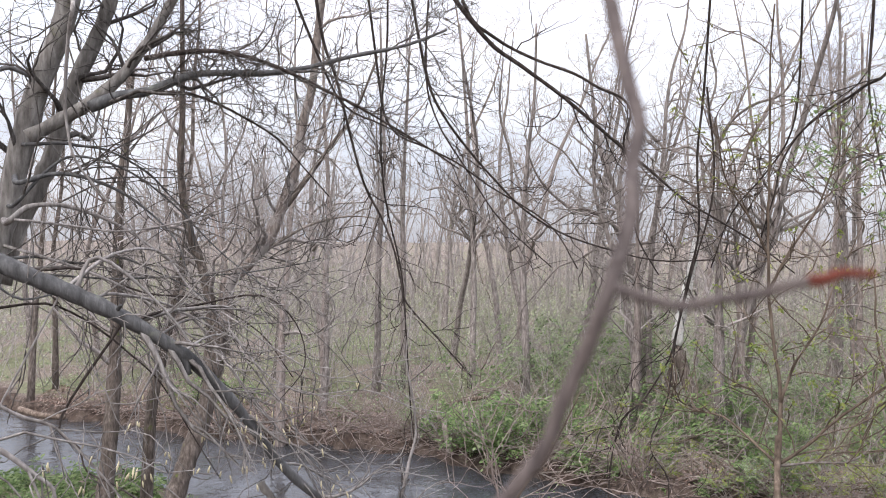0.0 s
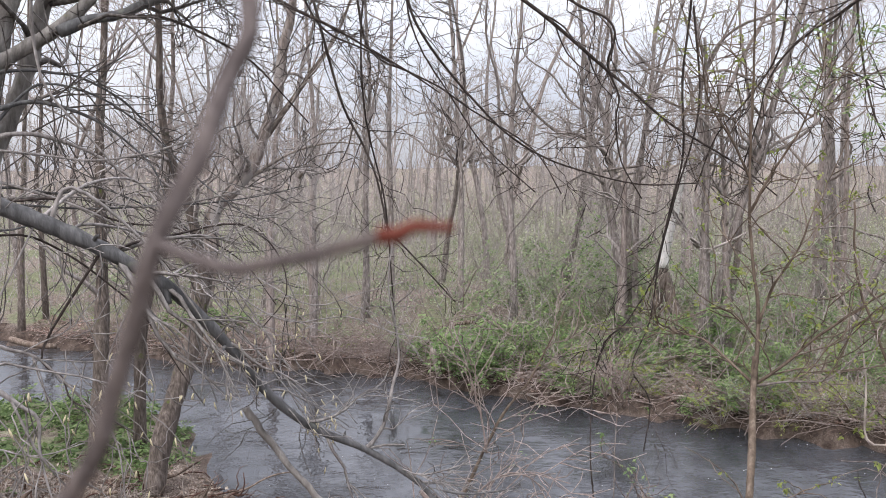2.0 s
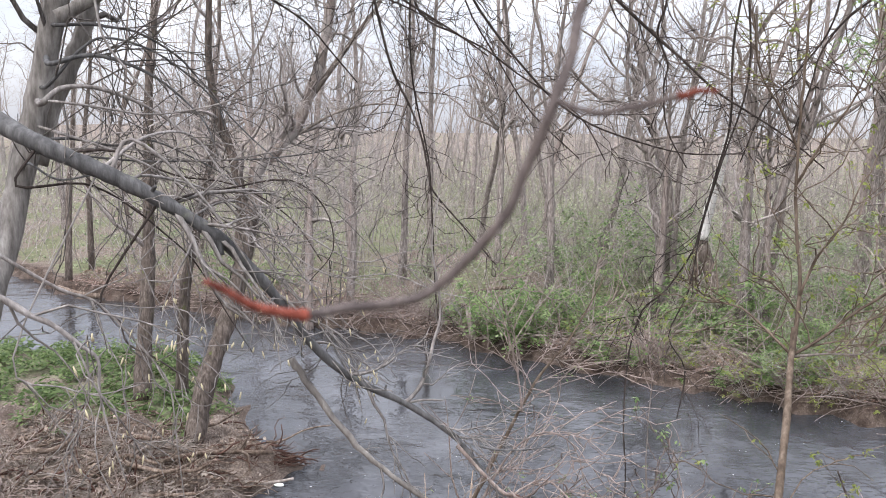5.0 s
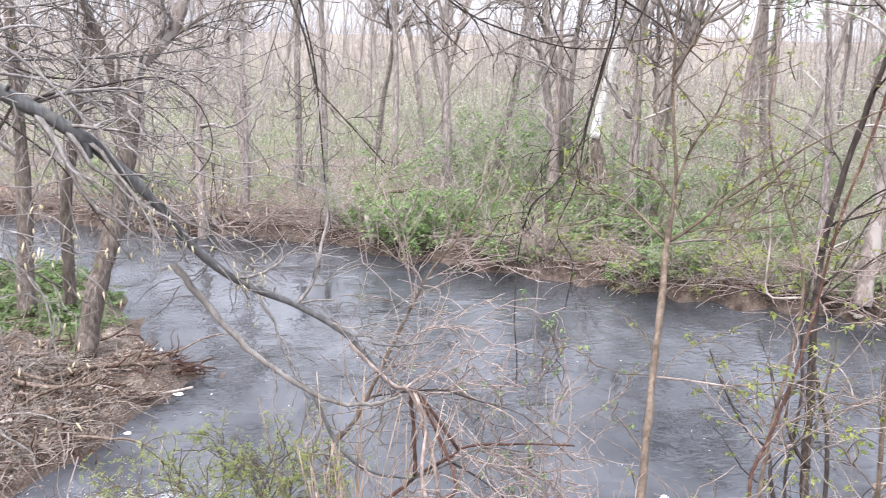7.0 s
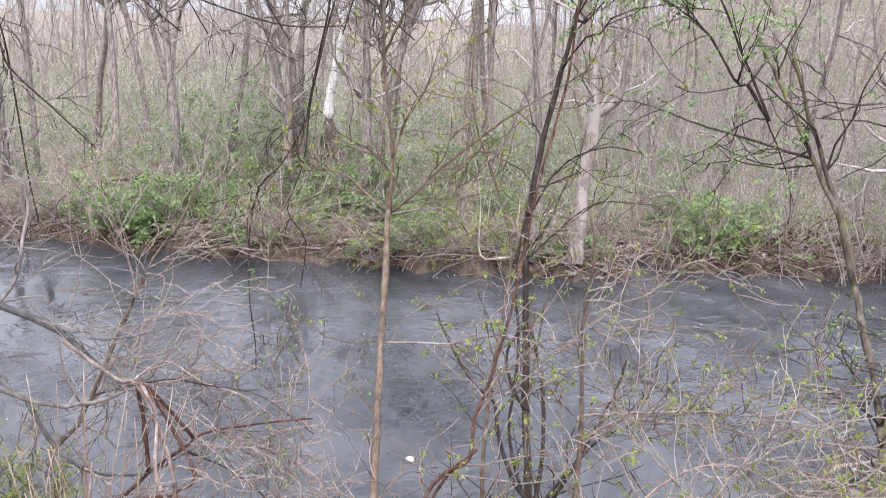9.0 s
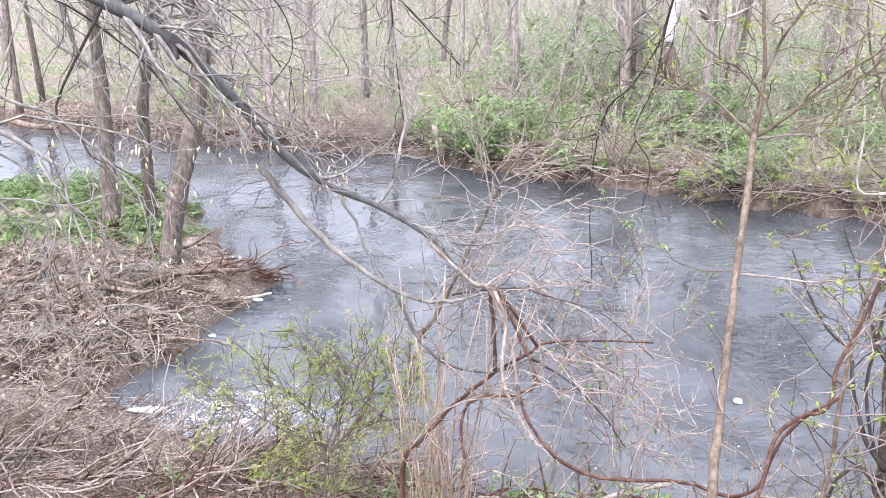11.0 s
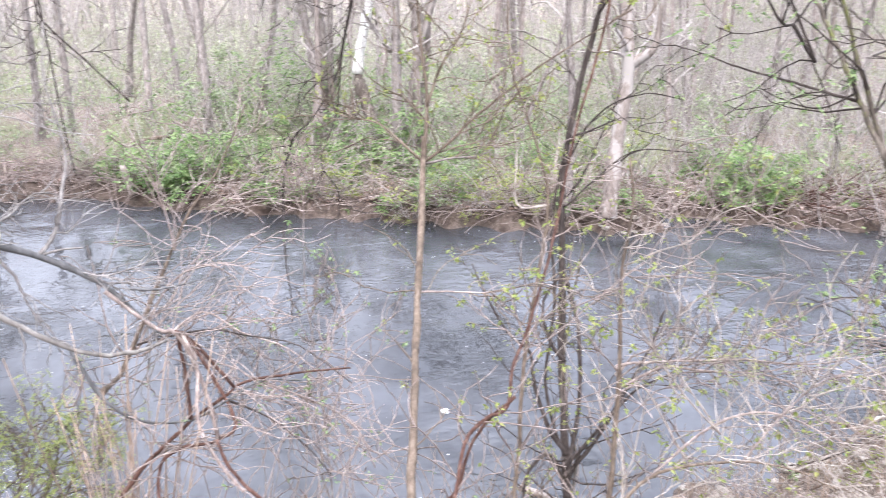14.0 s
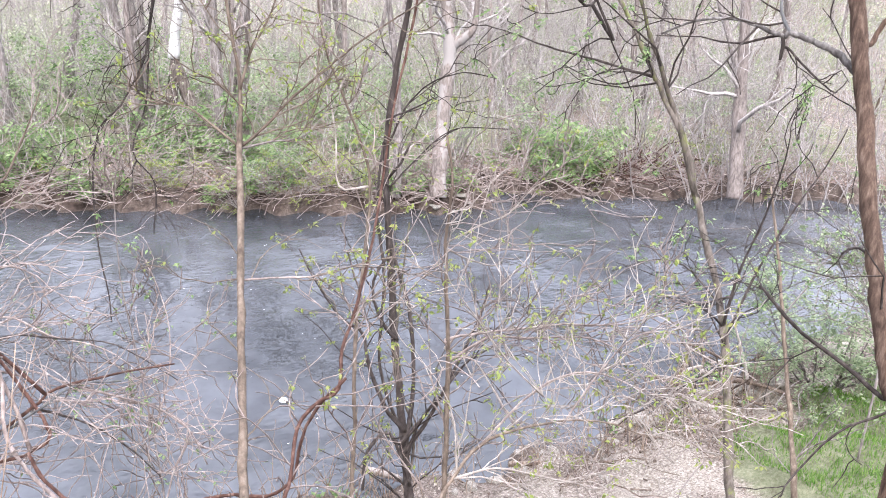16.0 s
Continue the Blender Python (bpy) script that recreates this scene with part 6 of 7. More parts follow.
near_plant("sapling", "straight yellow-brown sapling with opening yellow-green buds", "sapling", [
    ([(1.41, 3.08, 2.1), (1.48, 3.31, 2.16), (1.61, 3.66, 2.37), (1.75, 4.02, 2.66), (1.9, 4.4, 3), (2.12, 4.93, 3.64), (2.16, 5.02, 3.8)], 0.029, 0.020, YOUNG_BARK, 5, 0.5),
    ([(2.11, 4.91, 3.6), (2.21, 5.11, 3.99), (2.22, 5.25, 4.34), (2.2, 5.28, 4.69), (2.19, 5.27, 5.1), (2.18, 5.23, 5.54), (2.15, 5.16, 6.01), (2.13, 5.04, 6.47)], 0.017, 0.005, YOUNG_BARK, 9, 0.6),
    ([(2.13, 4.96, 3.64), (2.3, 4.92, 3.77), (2.49, 4.88, 3.96), (2.71, 4.82, 4.14), (2.92, 4.73, 4.32), (3.19, 4.6, 4.51), (3.38, 4.49, 4.65)], 0.014, 0.004, YOUNG_BARK, 9, 0.5),
    ([(2.13, 4.96, 3.64), (2, 5.03, 3.77), (1.85, 5.1, 3.9), (1.65, 5.16, 3.94), (1.44, 5.22, 4.05)], 0.010, 0.003, YOUNG_BARK, 8, 0.45),
    ([(2.13, 4.96, 3.63), (2.33, 4.9, 3.67), (2.54, 4.82, 3.71), (2.73, 4.77, 3.93)], 0.010, 0.003, WOOD_BARK, 8, 0.4),
    ([(1.9, 4.43, 2.93), (2.08, 4.37, 2.93), (2.34, 4.26, 2.93), (2.61, 4.16, 2.99), (2.85, 4.01, 2.95)], 0.009, 0.003, PINK_TWIG, 9, 0.45),
    ([(2.2, 5.28, 4.69), (2.33, 5.23, 4.97), (2.47, 5.16, 5.24), (2.57, 5.08, 5.63)], 0.011, 0.004, YOUNG_BARK, 8, 0.45),
    ([(2.2, 5.28, 4.9), (2.08, 5.31, 5.16), (1.93, 5.33, 5.41), (1.86, 5.3, 5.76)], 0.010, 0.004, YOUNG_BARK, 8, 0.45),
    ([(2.21, 5.11, 3.99), (2.3, 5.11, 4.24), (2.44, 5.07, 4.49), (2.52, 5.05, 4.77)], 0.012, 0.004, YOUNG_BARK, 8, 0.45)], LEAF_YELLOW, 320, 0.036, YOUNG_BARK, 191, "saplings on the near shore")
near_plant("sapling", "thin pale sapling standing at the water's edge", "sapling", [
    ([(2.28, 3.79, 1.25), (2.38, 3.91, 1.44), (2.5, 4.1, 1.77), (2.62, 4.31, 2.2), (2.73, 4.46, 2.58), (2.86, 4.57, 3.01), (2.93, 4.65, 3.35), (2.91, 4.74, 3.65), (2.81, 4.86, 4.02), (2.73, 4.94, 4.35), (2.72, 4.97, 4.77)], 0.020, 0.006, YOUNG_BARK, 14, 0.6),
    ([(2.74, 4.75, 3.35), (2.76, 4.82, 3.69), (2.73, 4.9, 4.02), (2.62, 4.98, 4.24), (2.5, 5.04, 4.38)], 0.009, 0.003, PALE_TWIG, 7, 0.4)], LEAF_YELLOW, 180, 0.04, PINK_TWIG, 92, "saplings on the near shore")
near_plant("sapling", "slim yellowish sapling with arching twigs", "sapling", [
    ([(2.77, 3.42, 1.3), (2.86, 3.53, 1.5), (3.01, 3.75, 1.88), (3.13, 3.93, 2.27), (3.22, 4.1, 2.69), (3.27, 4.21, 3.01), (3.36, 4.28, 3.38), (3.37, 4.37, 3.71)], 0.024, 0.008, YOUNG_BARK, 14, 0.6),
    ([(3.16, 3.99, 2.41), (3.35, 3.88, 2.45), (3.58, 3.73, 2.49), (3.82, 3.55, 2.54), (4.04, 3.36, 2.56), (4.25, 3.17, 2.65), (4.45, 3.03, 2.78)], 0.012, 0.003, PINK_TWIG, 18, 0.5),
    ([(3.14, 3.97, 2.34), (3.28, 3.83, 2.28), (3.36, 3.6, 2.03), (3.41, 3.47, 1.91), (3.5, 3.33, 1.83)], 0.009, 0.003, PALE_TWIG, 10, 0.45),
    ([(3.13, 3.93, 2.27), (3.38, 3.84, 2.42), (3.62, 3.66, 2.44), (3.91, 3.42, 2.47), (4.11, 3.15, 2.37), (4.23, 2.89, 2.21)], 0.010, 0.003, PINK_TWIG, 16, 0.5),
    ([(3.27, 4.21, 3.01), (3.49, 4.11, 3.13), (3.65, 4.02, 3.21), (3.82, 3.95, 3.4), (4.01, 3.82, 3.49)], 0.009, 0.003, PALE_TWIG, 12, 0.45),
    ([(3.27, 4.2, 2.98), (3.39, 4.09, 2.91), (3.54, 3.97, 2.88), (3.63, 3.98, 3.06), (3.61, 4.1, 3.35), (3.49, 4.27, 3.64)], 0.008, 0.003, PALE_TWIG, 10, 0.4)], LEAF_YELLOW, 290, 0.04, PINK_TWIG, 93, "saplings on the near shore")
near_plant("shrub", "arching pale shrub branches with yellow-green buds over the shore", "shrub", [
    ([(2.69, 3.36, 1.51), (2.86, 3.44, 1.73), (3.07, 3.44, 1.91), (3.3, 3.34, 2.01), (3.54, 3.18, 2.08), (3.75, 2.99, 2.09), (3.89, 2.79, 2.05)], 0.016, 0.004, YOUNG_BARK, 14, 0.5),
    ([(2.86, 3.44, 1.73), (3.11, 3.31, 1.8), (3.37, 3.07, 1.77), (3.62, 2.81, 1.75)], 0.010, 0.004, PALE_TWIG, 10, 0.4),
    ([(3.07, 3.44, 1.91), (3.45, 3.38, 2.23), (3.73, 3.21, 2.36), (3.95, 2.93, 2.3), (4.07, 2.75, 2.24)], 0.009, 0.003, PINK_TWIG, 14, 0.5),
    ([(3.36, 3.21, 2.3), (3.24, 3.42, 2.47), (3.13, 3.64, 2.72), (3.04, 3.84, 2.97), (3.12, 3.9, 3.24)], 0.008, 0.003, PALE_TWIG, 12, 0.45),
    ([(3.48, 3.12, 2.13), (3.72, 3.1, 2.41), (3.92, 3.04, 2.62), (4.07, 2.91, 2.68), (4.19, 2.74, 2.64)], 0.008, 0.003, PINK_TWIG, 14, 0.45)], LEAF_YELLOW, 260, 0.038, PALE_TWIG, 94)
near_plant("dark_tree", "clump of dark stems with upright twigs by the water", "tree", [
    ([(3.17, 4.45, 0.59), (3.22, 4.57, 0.76), (3.32, 4.86, 1.2), (3.44, 5.19, 1.85), (3.53, 5.44, 2.46), (3.6, 5.64, 3.18), (3.69, 5.72, 3.72), (3.81, 5.73, 4.26), (3.9, 5.7, 4.7), (3.99, 5.64, 5.2)], 0.048, 0.018, DARK_BARK, 14, 0.9),
    ([(3.25, 4.7, 1.0), (3.5, 5.0, 1.5), (3.6, 5.25, 2.1), (3.53, 5.45, 2.6), (3.58, 5.6, 3.1)], 0.022, 0.012, DARK_BARK, 5, 0.5),
    ([(3.3, 4.85, 1.2), (3.24, 5.1, 1.7), (3.42, 5.35, 2.3), (3.47, 5.55, 2.9), (3.6, 5.68, 3.4)], 0.016, 0.009, DARK_BARK, 5, 0.5),
    ([(3.22, 4.6, 0.8), (3.42, 4.85, 1.15), (3.36, 5.05, 1.6), (3.55, 5.3, 2.2), (3.72, 5.45, 2.75)], 0.014, 0.007, MOSS_BARK, 6, 0.5),
    ([(3.3, 4.82, 1.23), (3.22, 4.98, 1.38), (3.18, 5.19, 1.71), (3.19, 5.3, 1.91), (3.05, 5.44, 2.05), (2.93, 5.61, 2.31), (2.85, 5.75, 2.57)], 0.022, 0.006, DARK_BARK, 9, 0.5),
    ([(4, 5.61, 4.97), (3.77, 5.74, 5.24), (3.56, 5.85, 5.41), (3.35, 5.94, 5.57), (3.14, 6.03, 5.69)], 0.010, 0.004, DARK_BARK, 12, 0.4, 70),
    ([(3.99, 5.62, 4.93), (4.19, 5.48, 5.18), (4.43, 5.3, 5.28), (4.68, 5.12, 5.15)], 0.010, 0.004, DARK_BARK, 12, 0.4, 90),
    ([(4.04, 5.57, 5.33), (3.93, 5.62, 5.63), (3.71, 5.71, 5.87)], 0.010, 0.004, DARK_BARK, 8, 0.4, 50),
    ([(3.27, 4.73, 1.08), (3.51, 4.75, 1.31), (3.76, 4.8, 1.63), (4.05, 4.85, 2.05), (4.18, 4.89, 2.31)], 0.024, 0.008, DARK_BARK, 10, 0.5),
    ([(3.42, 5.15, 1.87), (3.34, 5.29, 2.04), (3.35, 5.41, 2.3), (3.51, 5.41, 2.52)], 0.018, 0.010, DARK_BARK, 5, 0.4),
    ([(3.21, 4.57, 0.92), (3.18, 4.82, 1.22), (2.99, 4.84, 1.11), (2.87, 4.71, 0.86)], 0.018, 0.012, DARK_BARK, 5, 0.4),
    ([(3.63, 5.63, 3.42), (3.78, 5.61, 3.69), (3.95, 5.54, 3.87), (4.19, 5.4, 3.97), (4.41, 5.23, 3.93)], 0.012, 0.004, DARK_BARK, 8, 0.5),
    ([(3.57, 5.51, 3.07), (3.75, 5.46, 3.25), (4.05, 5.34, 3.52), (4.43, 5.08, 3.54)], 0.010, 0.004, DARK_BARK, 8, 0.5),
    ([(3.27, 4.74, 1.18), (3.61, 4.74, 1.49), (3.87, 4.73, 1.74), (4.17, 4.61, 1.91)], 0.020, 0.006, DARK_BARK, 8, 0.5)], LEAF_YELLOW, 260, 0.04, DARK_BARK, 95)
near_plant("vine", "thick reddish-brown vine twisting up through the saplings", "vine", [
    ([(1.68, 3.3, 1.99), (1.78, 3.43, 2.12), (1.91, 3.62, 2.3), (2.06, 3.68, 2.39), (2.21, 3.7, 2.43), (2.32, 3.87, 2.59), (2.46, 3.99, 2.73), (2.61, 4.13, 2.92), (2.79, 4.31, 3.18), (2.99, 4.55, 3.52), (3.19, 4.76, 3.9), (3.34, 4.84, 4.27), (3.46, 4.91, 4.64), (3.54, 4.98, 5.12)], 0.012, 0.008, RED_BARK, 12, 0.6),
    ([(0.6, 4.37, 2.16), (0.66, 4.27, 2.01), (0.82, 4.13, 1.84), (1.02, 4.05, 1.77), (1.22, 4, 1.77), (1.54, 3.92, 1.8), (1.78, 3.81, 1.78), (1.94, 3.8, 1.85), (2, 3.8, 2.08), (2.09, 3.77, 2.29), (2.25, 3.68, 2.5)], 0.012, 0.010, RED_BARK, 8, 0.4),
    ([(0.05, 5.08, 2.93), (0.34, 4.98, 2.67), (0.45, 4.95, 2.63), (0.58, 4.8, 2.31), (0.63, 4.63, 2.01)], 0.014, 0.013, PINK_TWIG, 6, 0.4)], None, 0, 0.03, PINK_TWIG, 96)
near_plant("thicket", "tangled thicket of reddish and dark bare stems", "thicket", [
    ([(-0.15, 4.45, 1.55), (0, 4.58, 1.72), (0.19, 4.69, 1.9), (0.34, 4.74, 1.99), (0.53, 4.8, 2.11), (0.73, 4.83, 2.21), (0.84, 4.85, 2.27), (1.17, 4.81, 2.3), (1.53, 4.72, 2.32)], 0.019, 0.006, RED_BARK, 14, 0.5),
    ([(-0.18, 5, 2.59), (-0.11, 4.93, 2.45), (-0.01, 4.85, 2.28), (0.19, 4.78, 2.14), (0.48, 4.75, 2.11), (0.72, 4.77, 2.2), (0.94, 4.79, 2.29), (1.2, 4.73, 2.28)], 0.014, 0.006, GREY_BARK, 12, 0.5),
    ([(0.48, 5, 2.62), (0.48, 4.89, 2.38), (0.48, 4.75, 2.11)], 0.012, 0.012, RED_BARK, 3, 0.3),
    ([(0.43, 5.01, 2.63), (0.51, 4.98, 2.58), (0.61, 4.89, 2.41), (0.73, 4.75, 2.15), (0.74, 4.68, 2.04), (0.6, 4.66, 1.98), (0.41, 4.67, 1.97), (0.28, 4.64, 1.91), (0.24, 4.55, 1.77), (0.26, 4.45, 1.63)], 0.012, 0.011, RED_BARK, 6, 0.4),
    ([(0.48, 4.9, 2.64), (0.55, 4.81, 2.46), (0.52, 4.66, 2.16), (0.59, 4.53, 1.95), (0.74, 4.38, 1.75)], 0.012, 0.012, PINK_TWIG, 5, 0.4),
    ([(0.08, 5.57, 2.14), (0.26, 5.7, 2.45), (0.52, 5.87, 2.94), (0.7, 5.94, 3.23), (0.87, 5.97, 3.44), (1.12, 6.03, 3.92)], 0.020, 0.005, YOUNG_BARK, 14, 0.6),
    ([(0.52, 5.77, 2.95), (0.48, 5.85, 3.21), (0.39, 5.93, 3.54), (0.27, 6, 3.87)], 0.010, 0.003, PINK_TWIG, 12, 0.5),
    ([(0.2, 5.06, 2.47), (0.4, 5.2, 2.83), (0.64, 5.24, 2.98), (0.83, 5.19, 2.91), (0.9, 5.1, 2.7)], 0.010, 0.003, PINK_TWIG, 11, 0.45),
    ([(0.36, 5.08, 2.54), (0.63, 5.13, 2.69), (0.86, 5.04, 2.55), (1.15, 4.93, 2.43), (1.36, 4.79, 2.25)], 0.010, 0.003, PINK_TWIG, 9, 0.45),
    ([(0.24, 5.09, 2.54), (0.63, 5.08, 2.58), (0.93, 5.01, 2.52), (1.23, 4.92, 2.44), (1.54, 4.72, 2.2)], 0.008, 0.003, DARK_BARK, 9, 0.45),
    ([(0.73, 4.86, 2.15), (0.99, 4.75, 2.02), (1.19, 4.6, 1.85), (1.32, 4.46, 1.69)], 0.010, 0.004, DARK_BARK, 12, 0.45),
    ([(0.96, 4.87, 2.24), (1.28, 4.73, 2.11), (1.52, 4.57, 1.95), (1.6, 4.4, 1.72)], 0.009, 0.004, PINK_TWIG, 12, 0.45)], LEAF_GREEN, 60, 0.03, PINK_TWIG, 97)
near_plant("shrub", "upright thin shrub stems with small fresh green leaves", "shrub", [
    ([(1.42, 4.92, 1.13), (1.45, 5.2, 1.56), (1.45, 5.5, 2.11), (1.44, 5.72, 2.61), (1.49, 5.88, 3.11), (1.55, 5.94, 3.4)], 0.009, 0.003, WOOD_BARK, 16, 0.45),
    ([(1.45, 5.2, 1.56), (1.64, 5.37, 1.94), (1.7, 5.54, 2.32), (1.63, 5.71, 2.71)], 0.007, 0.003, PINK_TWIG, 10, 0.4),
    ([(1.44, 5.07, 1.36), (1.18, 5.37, 1.75), (1.11, 5.58, 2.12), (1.25, 5.7, 2.44)], 0.007, 0.003, PINK_TWIG, 10, 0.4)], LEAF_GREEN, 135, 0.04, PINK_TWIG, 98)
near_plant("shrub", "low shrub bright with yellow-green young leaves", "shrub", [
    ([(-0.81, 5.25, 0.78), (-0.82, 5.44, 1.05), (-0.91, 5.57, 1.27), (-1.09, 5.64, 1.44), (-1.31, 5.67, 1.58)], 0.010, 0.003, YOUNG_BARK, 14, 0.4), ([(-0.82, 5.44, 1.05), (-0.69, 5.64, 1.33), (-0.65, 5.78, 1.55), (-0.79, 5.89, 1.8)], 0.009, 0.003, YOUNG_BARK, 11, 0.4),
    ([(-0.84, 5.46, 1.09), (-1.16, 5.49, 1.23), (-1.42, 5.54, 1.4), (-1.64, 5.62, 1.66)], 0.009, 0.003, YOUNG_BARK, 14, 0.4), ([(-0.81, 5.42, 1.02), (-0.47, 5.59, 1.2), (-0.29, 5.67, 1.31), (-0.15, 5.74, 1.41)], 0.008, 0.003, YOUNG_BARK, 14, 0.35),
    ([(-0.81, 5.42, 1.02), (-0.6, 5.56, 1.18), (-0.47, 5.68, 1.35), (-0.43, 5.79, 1.54)], 0.008, 0.003, YOUNG_BARK, 14, 0.45)], LEAF_LIME, 2300, 0.021, YOUNG_BARK, 99)

# dry reed-like stems
rng = np.random.default_rng(101)
reed = thing("dry_reeds", (0.01, 6.51, 0.3), "clump of dry straw-coloured upright stems", "reeds")
for x in rng.normal(0, 1, 64):
    foot = np.array((0.06, 4.74, 1.51)) + (x * 0.10, rng.normal(0, 0.1), 0)
    foot[2] = height(foot[0], foot[1]) - 0.05
    line = wander(rng, foot, (rng.normal(0.03, 0.06), rng.normal(0, 0.06), 1), rng.uniform(0.7, 2.6), 6, 0.06, 0.02)
    tubes = Tubes(reed.location)
    tubes.add(line, np.linspace(0.006, 0.003, 7) * rng.uniform(0.6, 1.3), 5)
    part("stem", tubes.mesh("stem", DRY_STEM), reed)
dry = Tubes()
for n in range(420):
    x, y = rng.uniform(-2.6, 8.2), 0
    y = np.interp(x, [-3, 0, 3, 6, 8], [6.7, 6.0, 5.4, 4.9, 4.8]) + rng.normal(0, 0.25)
    g = height(x, y)
    if g > 0:
        dry.add(wander(rng, (x, y, g - 0.03), (rng.normal(0, 0.35), rng.normal(0, 0.35), 1), rng.uniform(0.3, 1.1), 4, 0.12, 0.0), np.linspace(0.005, 0.002, 5), 3)
tagged(new("dry_grass", dry.mesh("dry_grass", DRY_STEM)), "dry pale stalks along the near shore", "dry grass", kind="stuff")

# ---- right-hand shore ----
near_plant("mossy_tree", "thin mossy tree with a forked top leaning over the shore", "tree", [
    ([(4.88, 2.77, 0.87), (4.99, 2.92, 1.13), (5.15, 3.13, 1.54), (5.29, 3.34, 1.98), (5.37, 3.55, 2.45), (5.38, 3.74, 2.8), (5.38, 3.89, 3.13), (5.37, 4.03, 3.5), (5.3, 4.19, 3.79), (5.24, 4.3, 4), (5.15, 4.43, 4.29), (5.05, 4.56, 4.57), (4.91, 4.69, 4.89)], 0.040, 0.014, MOSS_BARK, 8, 0.7),
    ([(5.38, 3.89, 3.13), (5.35, 4.08, 3.59), (5.32, 4.17, 3.79), (5.25, 4.31, 4.17), (5.18, 4.42, 4.45), (5.1, 4.52, 4.82)], 0.028, 0.012, MOSS_BARK, 8, 0.7),
    ([(5.21, 4.34, 4.02), (5, 4.56, 4.09), (4.7, 4.85, 4.19), (4.47, 5.04, 4.28), (4.25, 5.21, 4.36)], 0.016, 0.004, DARK_BARK, 10, 0.5),
    ([(4.56, 4.41, 4.54), (4.38, 4.59, 4.88), (4.15, 4.77, 5.09), (3.88, 4.96, 5.22), (3.64, 5.12, 5.3), (3.39, 5.26, 5.33)], 0.012, 0.004, DARK_BARK, 14, 0.4, 110),
    ([(4.71, 4.25, 4.31), (4.55, 4.43, 4.77), (4.37, 4.58, 5.23), (4.21, 4.68, 5.61)], 0.014, 0.005, DARK_BARK, 12, 0.4, 110),
    ([(5.12, 4.29, 4.06), (4.99, 4.41, 3.96), (4.83, 4.56, 3.99), (4.68, 4.72, 4.08)], 0.010, 0.004, DARK_BARK, 6, 0.4),
    ([(5.29, 3.4, 2.33), (5.42, 3.43, 2.66), (5.58, 3.41, 3.05), (5.7, 3.4, 3.42), (5.75, 3.41, 3.67)], 0.014, 0.004, DARK_BARK, 12, 0.5),
    ([(5.25, 3.34, 2.18), (5.46, 3.34, 2.6), (5.7, 3.27, 3.11), (5.86, 3.17, 3.46), (5.96, 3.11, 3.75)], 0.014, 0.004, DARK_BARK, 12, 0.5),
    ([(5.29, 3.47, 2.45), (5.14, 3.63, 2.37), (5.01, 3.88, 2.55), (4.82, 4.12, 2.62)], 0.010, 0.003, DARK_BARK, 10, 0.4),
    ([(5.28, 3.46, 2.41), (5.17, 3.75, 2.65), (5, 3.95, 2.66), (4.78, 4.13, 2.55)], 0.009, 0.003, DARK_BARK, 9, 0.4),
    ([(5.2, 3.27, 1.99), (4.93, 3.46, 1.78), (4.68, 3.6, 1.59), (4.5, 3.72, 1.51)], 0.012, 0.006, DARK_BARK, 5, 0.3)], LEAF_GREEN, 345, 0.04, DARK_BARK, 111)
near_plant("brown_tree", "tree with orange-brown bark and a dark arching limb", "tree", [
    ([(4.88, 1.8, 2.21), (4.92, 1.95, 2.54), (4.92, 2.06, 2.85), (4.97, 2.2, 3.19), (5.0, 2.34, 3.6), (5.04, 2.48, 4.04), (5.04, 2.57, 4.35), (5.05, 2.65, 4.66), (5.06, 2.74, 5.03)], 0.057, 0.045, ORANGE_BARK, 4, 0.8),
    ([(5.17, 2.56, 4.15), (5.14, 2.65, 4.26), (5.09, 2.75, 4.35), (5.02, 2.87, 4.41), (4.94, 2.98, 4.45), (4.92, 3.01, 4.43), (4.83, 3.14, 4.49), (4.73, 3.27, 4.52), (4.6, 3.43, 4.5), (4.46, 3.57, 4.41)], 0.032, 0.006, NEAR_WOOD, 10, 0.5),
    ([(4.92, 3.01, 4.43), (4.92, 3, 4.36), (4.91, 3, 4.29)], 0.014, 0.010, DARK_BARK, 0, 0),
    ([(4.94, 2.98, 4.36), (5, 2.86, 4.24), (5.07, 2.73, 4.13), (5.09, 2.7, 4.12)], 0.010, 0.004, DARK_BARK, 5, 0.3),
    ([(4.93, 1.97, 2.43), (4.88, 2.19, 2.55), (4.79, 2.47, 2.69), (4.74, 2.66, 2.84), (4.71, 2.76, 2.92)], 0.018, 0.010, DARK_BARK, 6, 0.4),
    ([(4.94, 2.98, 4.45), (4.91, 3.04, 4.58), (4.9, 3.06, 4.84)], 0.014, 0.006, GREY_BARK, 5, 0.5),
    ([(5.1, 2.24, 3.12), (5.07, 2.37, 3.23), (5.01, 2.44, 3.18)], 0.012, 0.008, DARK_BARK, 4, 0.3),
    ([(5.18, 2.6, 4.41), (5.22, 2.56, 4.54), (5.28, 2.45, 4.67)], 0.02, 0.01, ORANGE_BARK, 0, 0),
    ([(4.91, 1.93, 2.36), (4.73, 2.1, 2.18), (4.49, 2.19, 1.89), (4.42, 2.19, 1.79)], 0.010, 0.004, DARK_BARK, 6, 0.3)], None, 0, 0.03, DARK_BARK, 112)
